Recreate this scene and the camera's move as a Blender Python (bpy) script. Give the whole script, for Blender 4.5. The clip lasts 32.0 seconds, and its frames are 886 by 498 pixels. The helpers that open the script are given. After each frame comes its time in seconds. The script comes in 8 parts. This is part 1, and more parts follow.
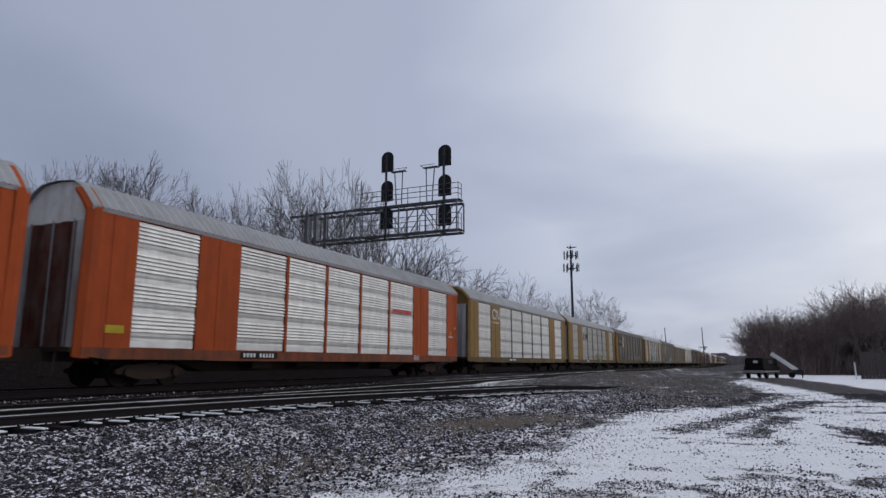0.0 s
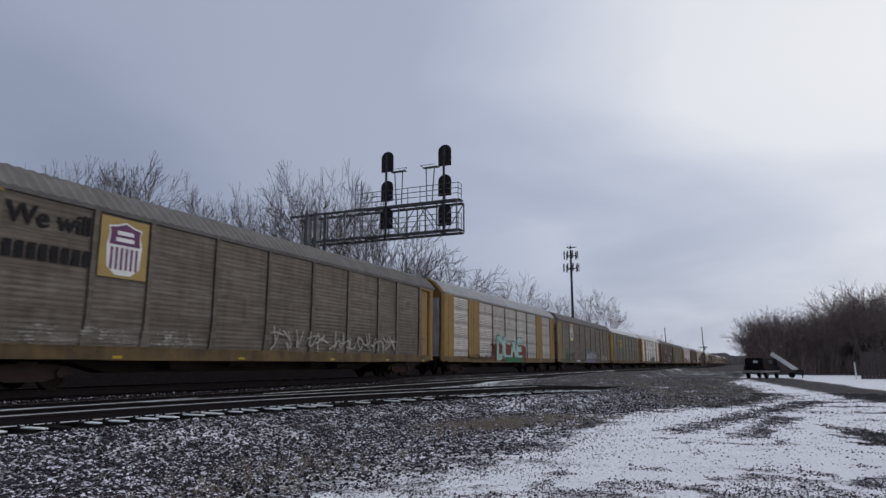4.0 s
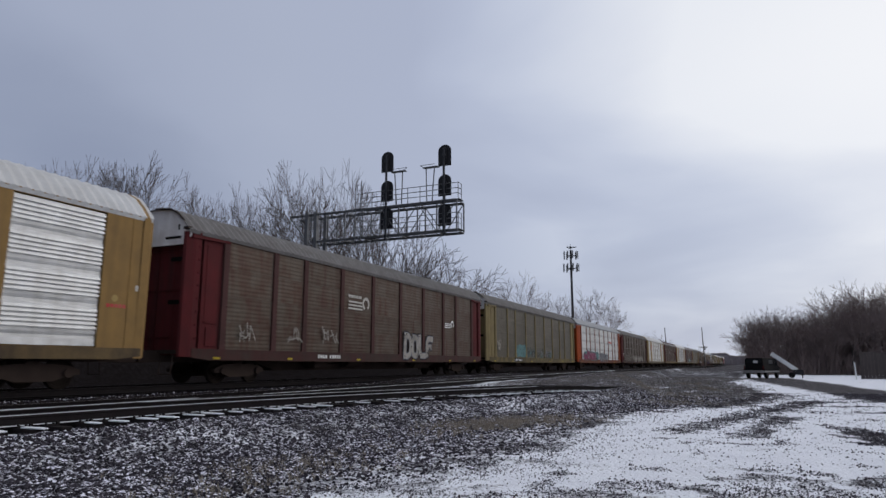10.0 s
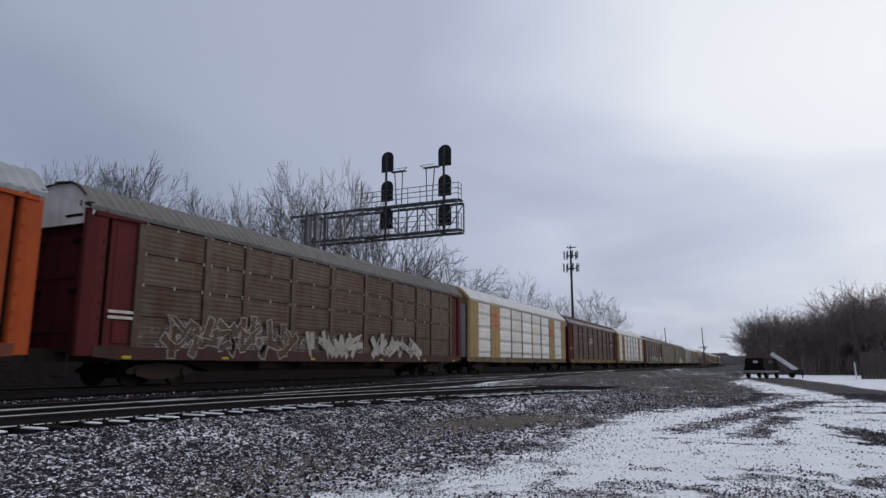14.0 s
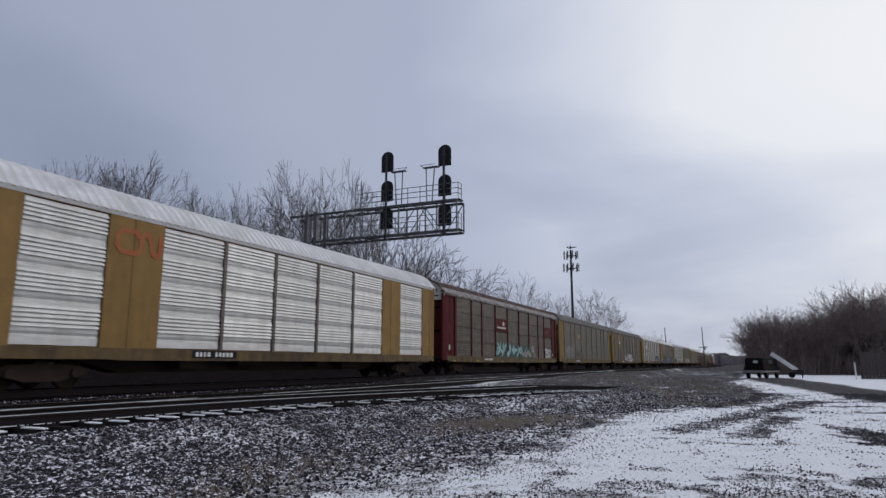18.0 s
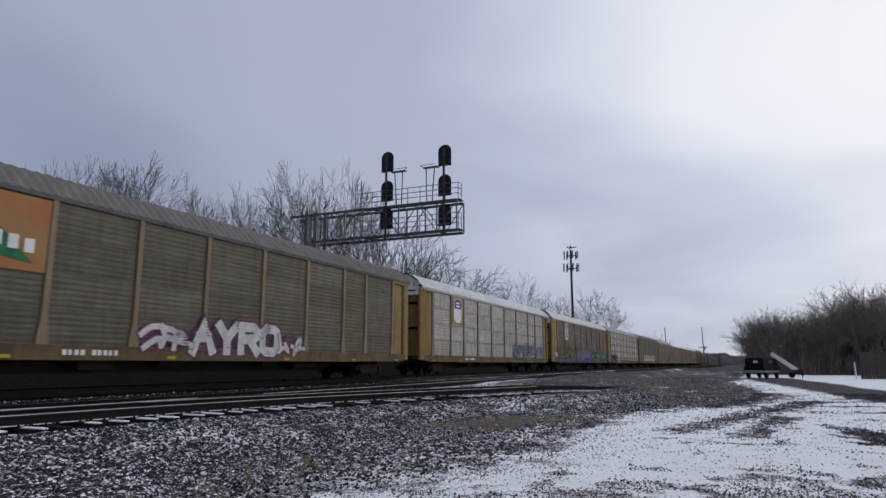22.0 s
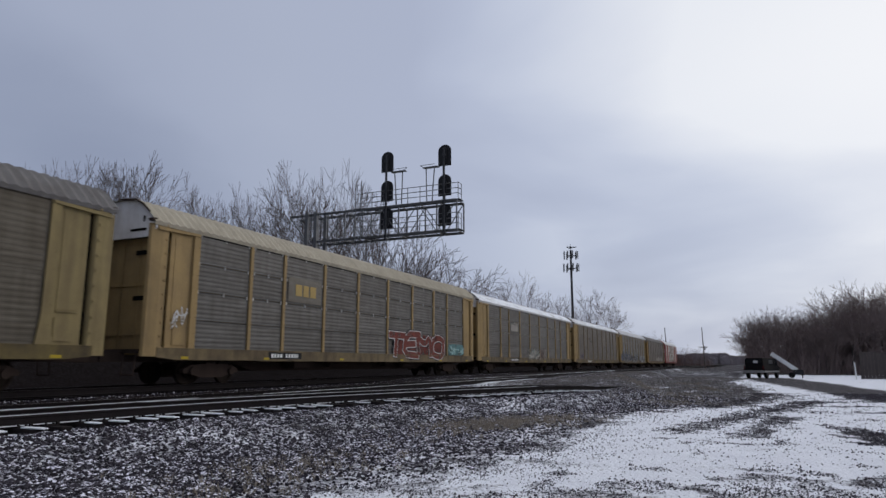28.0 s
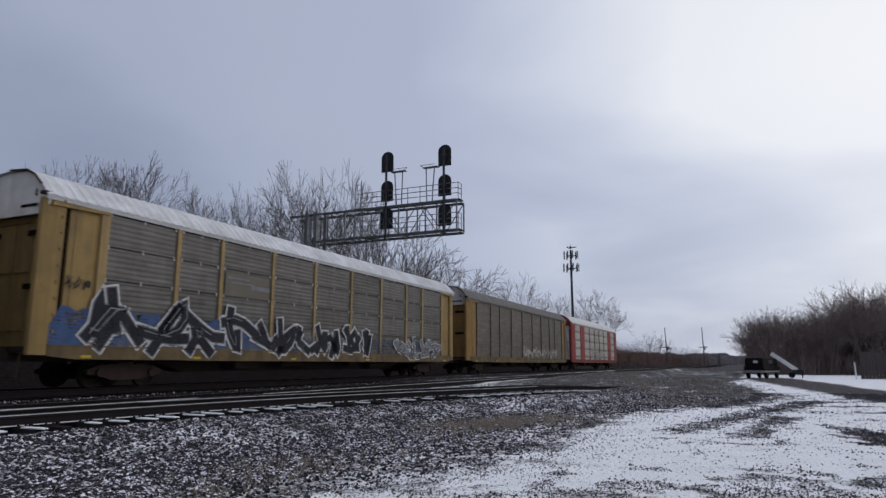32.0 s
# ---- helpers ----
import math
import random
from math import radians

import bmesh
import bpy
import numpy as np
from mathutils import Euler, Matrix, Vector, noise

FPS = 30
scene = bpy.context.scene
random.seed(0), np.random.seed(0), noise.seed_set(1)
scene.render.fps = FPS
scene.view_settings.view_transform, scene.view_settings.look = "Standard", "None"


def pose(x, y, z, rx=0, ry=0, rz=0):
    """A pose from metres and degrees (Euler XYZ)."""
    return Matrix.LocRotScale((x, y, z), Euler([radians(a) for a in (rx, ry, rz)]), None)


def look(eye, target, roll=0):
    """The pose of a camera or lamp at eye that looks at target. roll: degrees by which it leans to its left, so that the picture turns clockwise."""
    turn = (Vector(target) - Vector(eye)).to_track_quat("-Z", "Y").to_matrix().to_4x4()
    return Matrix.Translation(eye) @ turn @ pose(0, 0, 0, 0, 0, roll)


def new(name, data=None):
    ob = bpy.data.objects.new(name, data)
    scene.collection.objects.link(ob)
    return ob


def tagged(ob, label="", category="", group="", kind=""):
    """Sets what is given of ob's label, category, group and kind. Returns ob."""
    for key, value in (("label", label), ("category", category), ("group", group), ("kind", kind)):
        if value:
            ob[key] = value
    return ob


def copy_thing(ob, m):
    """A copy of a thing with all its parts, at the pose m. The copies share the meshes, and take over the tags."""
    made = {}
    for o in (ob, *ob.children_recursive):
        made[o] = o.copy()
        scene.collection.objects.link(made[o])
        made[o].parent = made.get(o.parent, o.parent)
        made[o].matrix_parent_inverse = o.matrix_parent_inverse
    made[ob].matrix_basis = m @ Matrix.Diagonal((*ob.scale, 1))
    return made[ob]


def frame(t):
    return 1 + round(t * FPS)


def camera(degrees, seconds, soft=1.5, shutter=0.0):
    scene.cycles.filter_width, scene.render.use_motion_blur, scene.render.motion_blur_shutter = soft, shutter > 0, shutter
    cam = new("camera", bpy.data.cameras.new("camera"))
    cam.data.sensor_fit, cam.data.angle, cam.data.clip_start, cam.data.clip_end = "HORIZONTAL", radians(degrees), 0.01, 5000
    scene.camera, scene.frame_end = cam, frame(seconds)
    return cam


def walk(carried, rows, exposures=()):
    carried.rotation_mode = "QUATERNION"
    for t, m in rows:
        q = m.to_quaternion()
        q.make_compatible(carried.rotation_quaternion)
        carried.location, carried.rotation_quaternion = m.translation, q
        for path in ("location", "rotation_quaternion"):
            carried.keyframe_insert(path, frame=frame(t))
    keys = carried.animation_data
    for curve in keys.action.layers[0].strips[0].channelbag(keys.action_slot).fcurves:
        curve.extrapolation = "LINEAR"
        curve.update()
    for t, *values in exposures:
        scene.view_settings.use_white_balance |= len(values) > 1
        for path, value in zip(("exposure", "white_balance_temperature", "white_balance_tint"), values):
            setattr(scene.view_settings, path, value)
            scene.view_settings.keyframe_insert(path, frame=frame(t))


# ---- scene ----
EYE = Vector((0.0, 0.0, 1.5))
YAW, PITCH, ROLL = 24.04, 9.99, 0.03
cam = camera(68.56, 32.0, soft=1.5, shutter=0.1)
aim = Vector((-math.sin(radians(YAW)) * math.cos(radians(PITCH)), math.cos(radians(YAW)) * math.cos(radians(PITCH)), math.sin(radians(PITCH))))
still = look(EYE, EYE + aim * 50.0, ROLL)
# the camera closes a little while pale wagons fill the picture
walk(cam, [(0.0, still), (32.0, still)], exposures=((0.0, -0.05), (1.2, -0.1), (3.4, -0.12), (5.8, -0.02), (10.0, 0.0), (16.0, -0.01), (18.0, -0.05), (20.0, 0.0), (32.0, 0.0)))

# ---------------------------------------------------------------- plan (metres, y along the main tracks)
TRAIN_X, TRAIN_Z = -17.2, 0.82      # track of the train, centre and rail top
MAIN_X, MAIN_Z = -12.72, 0.67       # the other main track
SPEED = 21.45                       # metres per second, towards -y


def bend(y):
    """Shift of both main tracks to the east beyond a slight bend."""
    if y <= 38.0:
        return 0.0
    return 0.0128 * ((y - 38.0) ** 2 / 60.0 if y < 68.0 else y - 53.0)


# middle of each wagon along the track at the start
START = (-2.7, 24.5, 52.2, 79.13, 106.47, 133.75, 161.04, 188.33, 215.57, 242.87, 270.32, 297.67, 325.17, 352.47, 379.72, 407.2, 434.57, 461.97, 489.47, 517.3, 545.05, 572.45, 600.05, 627.6, 654.85, 682.5, 710.0, 738.6, 766.6)

# ---------------------------------------------------------------- sky and sun
SUN_EL, SUN_AZ = 23.0, 43.0         # degrees above the horizon, degrees from +y towards +x
world = bpy.data.worlds.new("overcast")
scene.world = world
world.use_nodes = True
nt = world.node_tree
nt.nodes.clear()
sky = nt.nodes.new("ShaderNodeTexSky")
sky.sky_type, sky.sun_disc = "NISHITA", False
sky.sun_elevation, sky.sun_rotation = radians(SUN_EL), radians(SUN_AZ)
sky.air_density, sky.dust_density = 1.0, 2.5
coord = nt.nodes.new("ShaderNodeTexCoord")
sep = nt.nodes.new("ShaderNodeSeparateXYZ")
nt.links.new(coord.outputs["Generated"], sep.inputs[0])
# cloud sheet: the direction meets a level layer, so that the clouds flatten towards the horizon
zup = nt.nodes.new("ShaderNodeMath")
zup.operation = "ADD"
zup.inputs[1].default_value = 0.22
nt.links.new(sep.outputs["Z"], zup.inputs[0])
div = nt.nodes.new("ShaderNodeVectorMath")
div.operation = "DIVIDE"
comb = nt.nodes.new("ShaderNodeCombineXYZ")
for i in range(3):
    nt.links.new(zup.outputs[0], comb.inputs[i])
nt.links.new(coord.outputs["Generated"], div.inputs[0])
nt.links.new(comb.outputs[0], div.inputs[1])
clouds = nt.nodes.new("ShaderNodeTexNoise")
clouds.inputs["Scale"].default_value = 1.1
clouds.inputs["Detail"].default_value = 6.0
clouds.inputs["Roughness"].default_value = 0.45
clouds.inputs["Distortion"].default_value = 0.3
nt.links.new(div.outputs[0], clouds.inputs["Vector"])
# brightness towards the veiled sun
sunward = nt.nodes.new("ShaderNodeVectorMath")
sunward.operation = "DOT_PRODUCT"
sunward.inputs[1].default_value = (math.sin(radians(SUN_AZ)) * math.cos(radians(SUN_EL)), math.cos(radians(SUN_AZ)) * math.cos(radians(SUN_EL)), math.sin(radians(SUN_EL)))
nt.links.new(coord.outputs["Generated"], sunward.inputs[0])
glow = nt.nodes.new("ShaderNodeMapRange")
glow.inputs["From Min"].default_value, glow.inputs["From Max"].default_value = -0.7, 1.0
glow.inputs["To Min"].default_value, glow.inputs["To Max"].default_value = 0.0, 0.62
nt.links.new(sunward.outputs["Value"], glow.inputs["Value"])
noise_c = nt.nodes.new("ShaderNodeMapRange")
noise_c.inputs["From Min"].default_value, noise_c.inputs["From Max"].default_value = 0.3, 0.7
noise_c.inputs["To Min"].default_value, noise_c.inputs["To Max"].default_value = -0.05, 0.05
nt.links.new(clouds.outputs["Fac"], noise_c.inputs["Value"])
# an overcast sky is brighter overhead than near the horizon
overhead = nt.nodes.new("ShaderNodeMath")
overhead.operation = "MULTIPLY_ADD"
overhead.inputs[1].default_value = 0.5
square = nt.nodes.new("ShaderNodeMath")
square.operation = "POWER"
square.inputs[1].default_value = 4.5
nt.links.new(sep.outputs["Z"], square.inputs[0])
nt.links.new(square.outputs[0], overhead.inputs[0])
nt.links.new(glow.outputs[0], overhead.inputs[2])
total = nt.nodes.new("ShaderNodeMath")
total.operation = "ADD"
total.use_clamp = True
nt.links.new(overhead.outputs[0], total.inputs[0])


def cloud(along, across, half_long, half_wide, amount):
    """A soft cloud bank, darker or lighter than the sheet, long in one direction."""
    sums = []
    for axis, size in ((along, half_long), (across, half_wide)):
        d = nt.nodes.new("ShaderNodeVectorMath")
        d.operation = "DOT_PRODUCT"
        d.inputs[1].default_value = tuple(v / size for v in axis)
        nt.links.new(coord.outputs["Generated"], d.inputs[0])
        s = nt.nodes.new("ShaderNodeMath")
        s.operation = "MULTIPLY"
        nt.links.new(d.outputs["Value"], s.inputs[0])
        nt.links.new(d.outputs["Value"], s.inputs[1])
        sums.append(s)
    add = nt.nodes.new("ShaderNodeMath")
    add.operation = "ADD"
    for k in (0, 1):
        nt.links.new(sums[k].outputs[0], add.inputs[k])
    power = nt.nodes.new("ShaderNodeMath")
    power.operation = "POWER"
    power.inputs[0].default_value = 0.37
    nt.links.new(add.outputs[0], power.inputs[1])
    out = nt.nodes.new("ShaderNodeMath")
    out.operation = "MULTIPLY"
    out.inputs[1].default_value = amount
    nt.links.new(power.outputs[0], out.inputs[0])
    return out


layers = noise_c.outputs[0]
for bank in (cloud((0.511, 0.795, -0.328), (-0.441, -0.085, -0.893), 0.27, 0.1, -0.095),
             cloud((0.981, -0.188, 0.054), (0.120, 0.361, -0.925), 0.18, 0.12, 0.12)):
    more = nt.nodes.new("ShaderNodeMath")
    more.operation = "ADD"
    nt.links.new(layers, more.inputs[0])
    nt.links.new(bank.outputs[0], more.inputs[1])
    layers = more.outputs[0]
nt.links.new(layers, total.inputs[1])
ramp = nt.nodes.new("ShaderNodeValToRGB")
ramp.color_ramp.elements[0].color = (0.10, 0.12, 0.165, 1)
ramp.color_ramp.elements[0].position = 0.0
ramp.color_ramp.elements[1].color = (1.4, 1.45, 1.58, 1)
ramp.color_ramp.elements[1].position = 1.0
for place, tone in ((0.14, (0.29, 0.333, 0.46)), (0.26, (0.402, 0.45, 0.588)), (0.36, (0.445, 0.493, 0.63)), (0.44, (0.455, 0.503, 0.648)), (0.48, (0.51, 0.562, 0.71)), (0.52, (0.61, 0.66, 0.795)), (0.56, (0.74, 0.78, 0.885)), (0.61, (0.90, 0.925, 0.985)), (0.80, (0.99, 1.0, 1.03))):
    ramp.color_ramp.elements.new(place).color = (*tone, 1)
nt.links.new(total.outputs[0], ramp.inputs[0])
bg_cloud, bg_sky = nt.nodes.new("ShaderNodeBackground"), nt.nodes.new("ShaderNodeBackground")
bg_cloud.inputs["Strength"].default_value = 0.95
bg_sky.inputs["Strength"].default_value = 0.1
nt.links.new(ramp.outputs[0], bg_cloud.inputs["Color"])
nt.links.new(sky.outputs[0], bg_sky.inputs["Color"])
mix_w = nt.nodes.new("ShaderNodeMixShader")
mix_w.inputs[0].default_value = 0.9
nt.links.new(bg_sky.outputs[0], mix_w.inputs[1])
nt.links.new(bg_cloud.outputs[0], mix_w.inputs[2])
out_w = nt.nodes.new("ShaderNodeOutputWorld")
nt.links.new(mix_w.outputs[0], out_w.inputs[0])

sun_data = bpy.data.lights.new("sun", "SUN")
sun_data.energy, sun_data.angle, sun_data.color = 0.4, radians(25), (1.0, 0.97, 0.92)
sun = new("sun", sun_data)
sun.matrix_world = look((20, 20, 40), (20 - math.sin(radians(SUN_AZ)) * math.cos(radians(SUN_EL)), 20 - math.cos(radians(SUN_AZ)) * math.cos(radians(SUN_EL)), 40 - math.sin(radians(SUN_EL))))

# ---------------------------------------------------------------- materials
def material(name, colour, rough=0.7, metal=0.0, second=None, scale=6.0, amount=0.5, grain=60.0, bump=0.15, vary=0.06, streak=None, streaks=0.0, spec=0.06, bands=0.0, band=(0.30, 0.27, 0.23)):
    """A weathered surface: two colours mixed by coarse stains, fine grain in value and relief, upright streaks of dirt."""
    m = bpy.data.materials.new(name)
    m.use_nodes = True
    t = m.node_tree
    b = t.nodes["Principled BSDF"]
    b.inputs["Roughness"].default_value, b.inputs["Metallic"].default_value = rough, metal
    b.inputs["Specular IOR Level"].default_value = spec
    geo = t.nodes.new("ShaderNodeTexCoord")
    info = t.nodes.new("ShaderNodeObjectInfo")
    shift = t.nodes.new("ShaderNodeVectorMath")
    shift.operation = "ADD"
    sc = t.nodes.new("ShaderNodeVectorMath")
    sc.operation = "SCALE"
    sc.inputs[0].default_value = (37.0, 53.0, 11.0)
    t.links.new(info.outputs["Random"], sc.inputs["Scale"])
    t.links.new(geo.outputs["Object"], shift.inputs[0])
    t.links.new(sc.outputs[0], shift.inputs[1])
    n1 = t.nodes.new("ShaderNodeTexNoise")
    n1.inputs["Scale"].default_value, n1.inputs["Detail"].default_value, n1.inputs["Roughness"].default_value = scale * 0.25, 5.0, 0.6
    n2 = t.nodes.new("ShaderNodeTexNoise")
    n2.inputs["Scale"].default_value, n2.inputs["Detail"].default_value = grain, 3.0
    t.links.new(shift.outputs[0], n1.inputs["Vector"])
    t.links.new(shift.outputs[0], n2.inputs["Vector"])
    c2 = second or tuple(c * 0.6 for c in colour)
    mixc = t.nodes.new("ShaderNodeMix")
    mixc.data_type = "RGBA"
    mixc.inputs["A"].default_value, mixc.inputs["B"].default_value = (*colour, 1), (*c2, 1)
    mr = t.nodes.new("ShaderNodeMapRange")
    mr.inputs["From Min"].default_value, mr.inputs["From Max"].default_value = 0.38, 0.68
    mr.inputs["To Max"].default_value = amount
    t.links.new(n1.outputs["Fac"], mr.inputs["Value"])
    t.links.new(mr.outputs[0], mixc.inputs["Factor"])
    last = mixc.outputs["Result"]
    if streaks > 0:
        mp = t.nodes.new("ShaderNodeMapping")
        mp.inputs["Scale"].default_value = (3.2, 3.2, 0.3)
        t.links.new(shift.outputs[0], mp.inputs["Vector"])
        n3 = t.nodes.new("ShaderNodeTexNoise")
        n3.inputs["Scale"].default_value, n3.inputs["Detail"].default_value = 1.0, 6.0
        t.links.new(mp.outputs[0], n3.inputs["Vector"])
        m3 = t.nodes.new("ShaderNodeMapRange")
        m3.inputs["From Min"].default_value, m3.inputs["From Max"].default_value, m3.inputs["To Max"].default_value = 0.45, 0.75, streaks
        t.links.new(n3.outputs["Fac"], m3.inputs["Value"])
        mx = t.nodes.new("ShaderNodeMix")
        mx.data_type = "RGBA"
        mx.inputs["B"].default_value = (*(streak or (0.05, 0.04, 0.035)), 1)
        t.links.new(m3.outputs[0], mx.inputs["Factor"])
        t.links.new(last, mx.inputs["A"])
        last = mx.outputs["Result"]
    if bands > 0:
        mp = t.nodes.new("ShaderNodeMapping")
        mp.inputs["Scale"].default_value = (0.6, 0.6, 5.0)
        t.links.new(shift.outputs[0], mp.inputs["Vector"])
        n4 = t.nodes.new("ShaderNodeTexNoise")
        n4.inputs["Scale"].default_value, n4.inputs["Detail"].default_value, n4.inputs["Roughness"].default_value = 1.0, 6.0, 0.7
        t.links.new(mp.outputs[0], n4.inputs["Vector"])
        m4 = t.nodes.new("ShaderNodeMapRange")
        m4.inputs["From Min"].default_value, m4.inputs["From Max"].default_value, m4.inputs["To Max"].default_value = 0.48, 0.7, bands
        t.links.new(n4.outputs["Fac"], m4.inputs["Value"])
        mx = t.nodes.new("ShaderNodeMix")
        mx.data_type = "RGBA"
        mx.inputs["B"].default_value = (*band, 1)
        t.links.new(m4.outputs[0], mx.inputs["Factor"])
        t.links.new(last, mx.inputs["A"])
        last = mx.outputs["Result"]
    hsv = t.nodes.new("ShaderNodeHueSaturation")
    val = t.nodes.new("ShaderNodeMath")
    val.operation = "MULTIPLY_ADD"
    val.inputs[1].default_value, val.inputs[2].default_value = 0.5, 0.75
    t.links.new(n2.outputs["Fac"], val.inputs[0])
    v2 = t.nodes.new("ShaderNodeMath")
    v2.operation = "MULTIPLY_ADD"
    v2.inputs[1].default_value, v2.inputs[2].default_value = vary * 2, 1.0 - vary
    t.links.new(info.outputs["Random"], v2.inputs[0])
    v3 = t.nodes.new("ShaderNodeMath")
    v3.operation = "MULTIPLY"
    t.links.new(val.outputs[0], v3.inputs[0])
    t.links.new(v2.outputs[0], v3.inputs[1])
    t.links.new(v3.outputs[0], hsv.inputs["Value"])
    t.links.new(last, hsv.inputs["Color"])
    t.links.new(hsv.outputs[0], b.inputs["Base Color"])
    if bump > 0:
        bp = t.nodes.new("ShaderNodeBump")
        bp.inputs["Strength"].default_value, bp.inputs["Distance"].default_value = bump, 0.02
        t.links.new(n2.outputs["Fac"], bp.inputs["Height"])
        t.links.new(bp.outputs[0], b.inputs["Normal"])
    return m


DIRT = (0.10, 0.075, 0.05)
M = {}
M["orange"] = material("orange paint", (0.34, 0.066, 0.019), 0.6, second=(0.23, 0.047, 0.018), streak=(0.11, 0.035, 0.018), streaks=0.35)
M["tan"] = material("yellow-brown paint", (0.262, 0.16, 0.06), 0.62, second=(0.165, 0.105, 0.05), amount=0.5, streak=(0.08, 0.06, 0.04), streaks=0.28)
M["yellow"] = material("weathered yellow paint", (0.28, 0.19, 0.075), 0.6, second=(0.16, 0.115, 0.062), streak=DIRT, streaks=0.5)
M["cream"] = material("faded yellow paint", (0.32, 0.225, 0.105), 0.6, second=(0.19, 0.135, 0.078), streak=DIRT, streaks=0.45)
M["olive"] = material("dull olive-yellow paint", (0.235, 0.185, 0.09), 0.65, second=(0.145, 0.115, 0.066), streak=DIRT, streaks=0.5)
M["maroon"] = material("oxide red paint", (0.092, 0.0165, 0.0185), 0.65, second=(0.052, 0.015, 0.016), streak=(0.03, 0.02, 0.018), streaks=0.5)
M["red"] = material("faded red paint", (0.27, 0.058, 0.052), 0.6, second=(0.19, 0.055, 0.05), streak=(0.085, 0.0255, 0.0255), streaks=0.4)
M["white_panel"] = material("white galvanised panel", (0.63, 0.63, 0.626), 0.5, 0.35, second=(0.454, 0.445, 0.437), scale=9, amount=0.6, streak=(0.24, 0.21, 0.18), streaks=0.25, vary=0.11)
M["panel_band"] = material("plain band of the white panel", (0.504, 0.504, 0.504), 0.5, 0.35, second=(0.361, 0.357, 0.349), scale=10, amount=0.7, streak=(0.2, 0.17, 0.14), streaks=0.3)
M["dirty_panel"] = material("dirty white panel", (0.374, 0.358, 0.341), 0.5, 0.35, second=(0.248, 0.226, 0.204), scale=8, amount=0.8, streak=(0.13, 0.105, 0.08), streaks=0.5, bands=0.4, band=(0.495, 0.473, 0.44), vary=0.11)
M["grey_panel"] = material("galvanised grey panel", (0.11, 0.105, 0.1), 0.5, 0.35, second=(0.0781, 0.072, 0.0659), scale=7, streak=(0.05, 0.042, 0.037), streaks=0.45, bands=0.5, band=(0.183, 0.178, 0.173), vary=0.11)
M["light_panel"] = material("light grey galvanised panel", (0.128, 0.119, 0.104), 0.5, 0.35, second=(0.09, 0.08, 0.068), scale=7, streak=(0.07, 0.055, 0.042), streaks=0.5, bands=0.5, band=(0.19, 0.18, 0.168), vary=0.11)
M["tan_panel"] = material("grimy grey-brown panel", (0.114, 0.0986, 0.0848), 0.5, 0.3, second=(0.0742, 0.0615, 0.0519), scale=6, streak=(0.04, 0.031, 0.026), streaks=0.5, bands=0.7, band=(0.175, 0.159, 0.143), vary=0.11)
M["rust_panel"] = material("rust-stained dark panel", (0.088, 0.072, 0.058), 0.5, 0.25, second=(0.062, 0.032, 0.024), scale=6, amount=0.75, streak=(0.06, 0.022, 0.016), streaks=0.75, bands=0.35, band=(0.12, 0.105, 0.088), vary=0.11)
M["olive_panel"] = material("olive-grey panel", (0.11, 0.098, 0.08), 0.5, 0.3, second=(0.075, 0.064, 0.05), scale=6, streak=(0.045, 0.035, 0.024), streaks=0.5, bands=0.5, band=(0.165, 0.15, 0.125), vary=0.11)
M["roof_grey"] = material("galvanised roof", (0.306, 0.315, 0.332), 0.5, 0.2, second=(0.187, 0.187, 0.187), scale=5)
M["roof_dark"] = material("weathered roof", (0.145, 0.138, 0.136), 0.65, 0.05, second=(0.09, 0.078, 0.07), scale=5, streak=(0.2, 0.195, 0.19), streaks=0.4)
M["end_white"] = material("stained galvanised end doors", (0.52, 0.52, 0.52), 0.55, 0.1, second=(0.30, 0.28, 0.265), scale=6, amount=0.7, streak=(0.12, 0.085, 0.07), streaks=0.6)
M["worn_white"] = material("worn white galvanised panel", (0.38, 0.37, 0.356), 0.5, 0.35, second=(0.257, 0.242, 0.228), scale=8, amount=0.7, streak=(0.17, 0.14, 0.115), streaks=0.4, bands=0.3, band=(0.522, 0.513, 0.494), vary=0.11)
M["olive_spray"] = material("dull olive spray paint", (0.13, 0.135, 0.07), 0.6, second=(0.075, 0.085, 0.055), scale=10, amount=0.8)
M["slate"] = material("slate-blue spray paint", (0.16, 0.18, 0.235), 0.6, second=(0.11, 0.125, 0.165), scale=10, amount=0.8)
M["lavender"] = material("pale violet spray paint", (0.19, 0.17, 0.25), 0.6, second=(0.13, 0.11, 0.18), scale=10, amount=0.8)
M["roof_rust"] = material("rusty roof", (0.062, 0.034, 0.032), 0.8, second=(0.10, 0.075, 0.07), scale=5, amount=0.7, streak=(0.30, 0.28, 0.275), streaks=0.35)
M["gable_white"] = material("whitish gable sheet", (0.74, 0.73, 0.72), 0.6, second=(0.5, 0.47, 0.44), scale=6, amount=0.7, streak=(0.3, 0.24, 0.2), streaks=0.4)
M["faded_orange"] = material("faded pinkish orange paint", (0.24, 0.075, 0.05), 0.65, second=(0.17, 0.07, 0.055), streak=(0.10, 0.05, 0.04), streaks=0.5)
M["maroon_dull"] = material("dusty oxide red paint", (0.075, 0.036, 0.034), 0.7, second=(0.05, 0.028, 0.026), streak=(0.04, 0.028, 0.024), streaks=0.5)
M["dusty"] = material("dusty beige paint", (0.25, 0.198, 0.13), 0.65, second=(0.17, 0.132, 0.09), streak=(0.09, 0.07, 0.055), streaks=0.5)
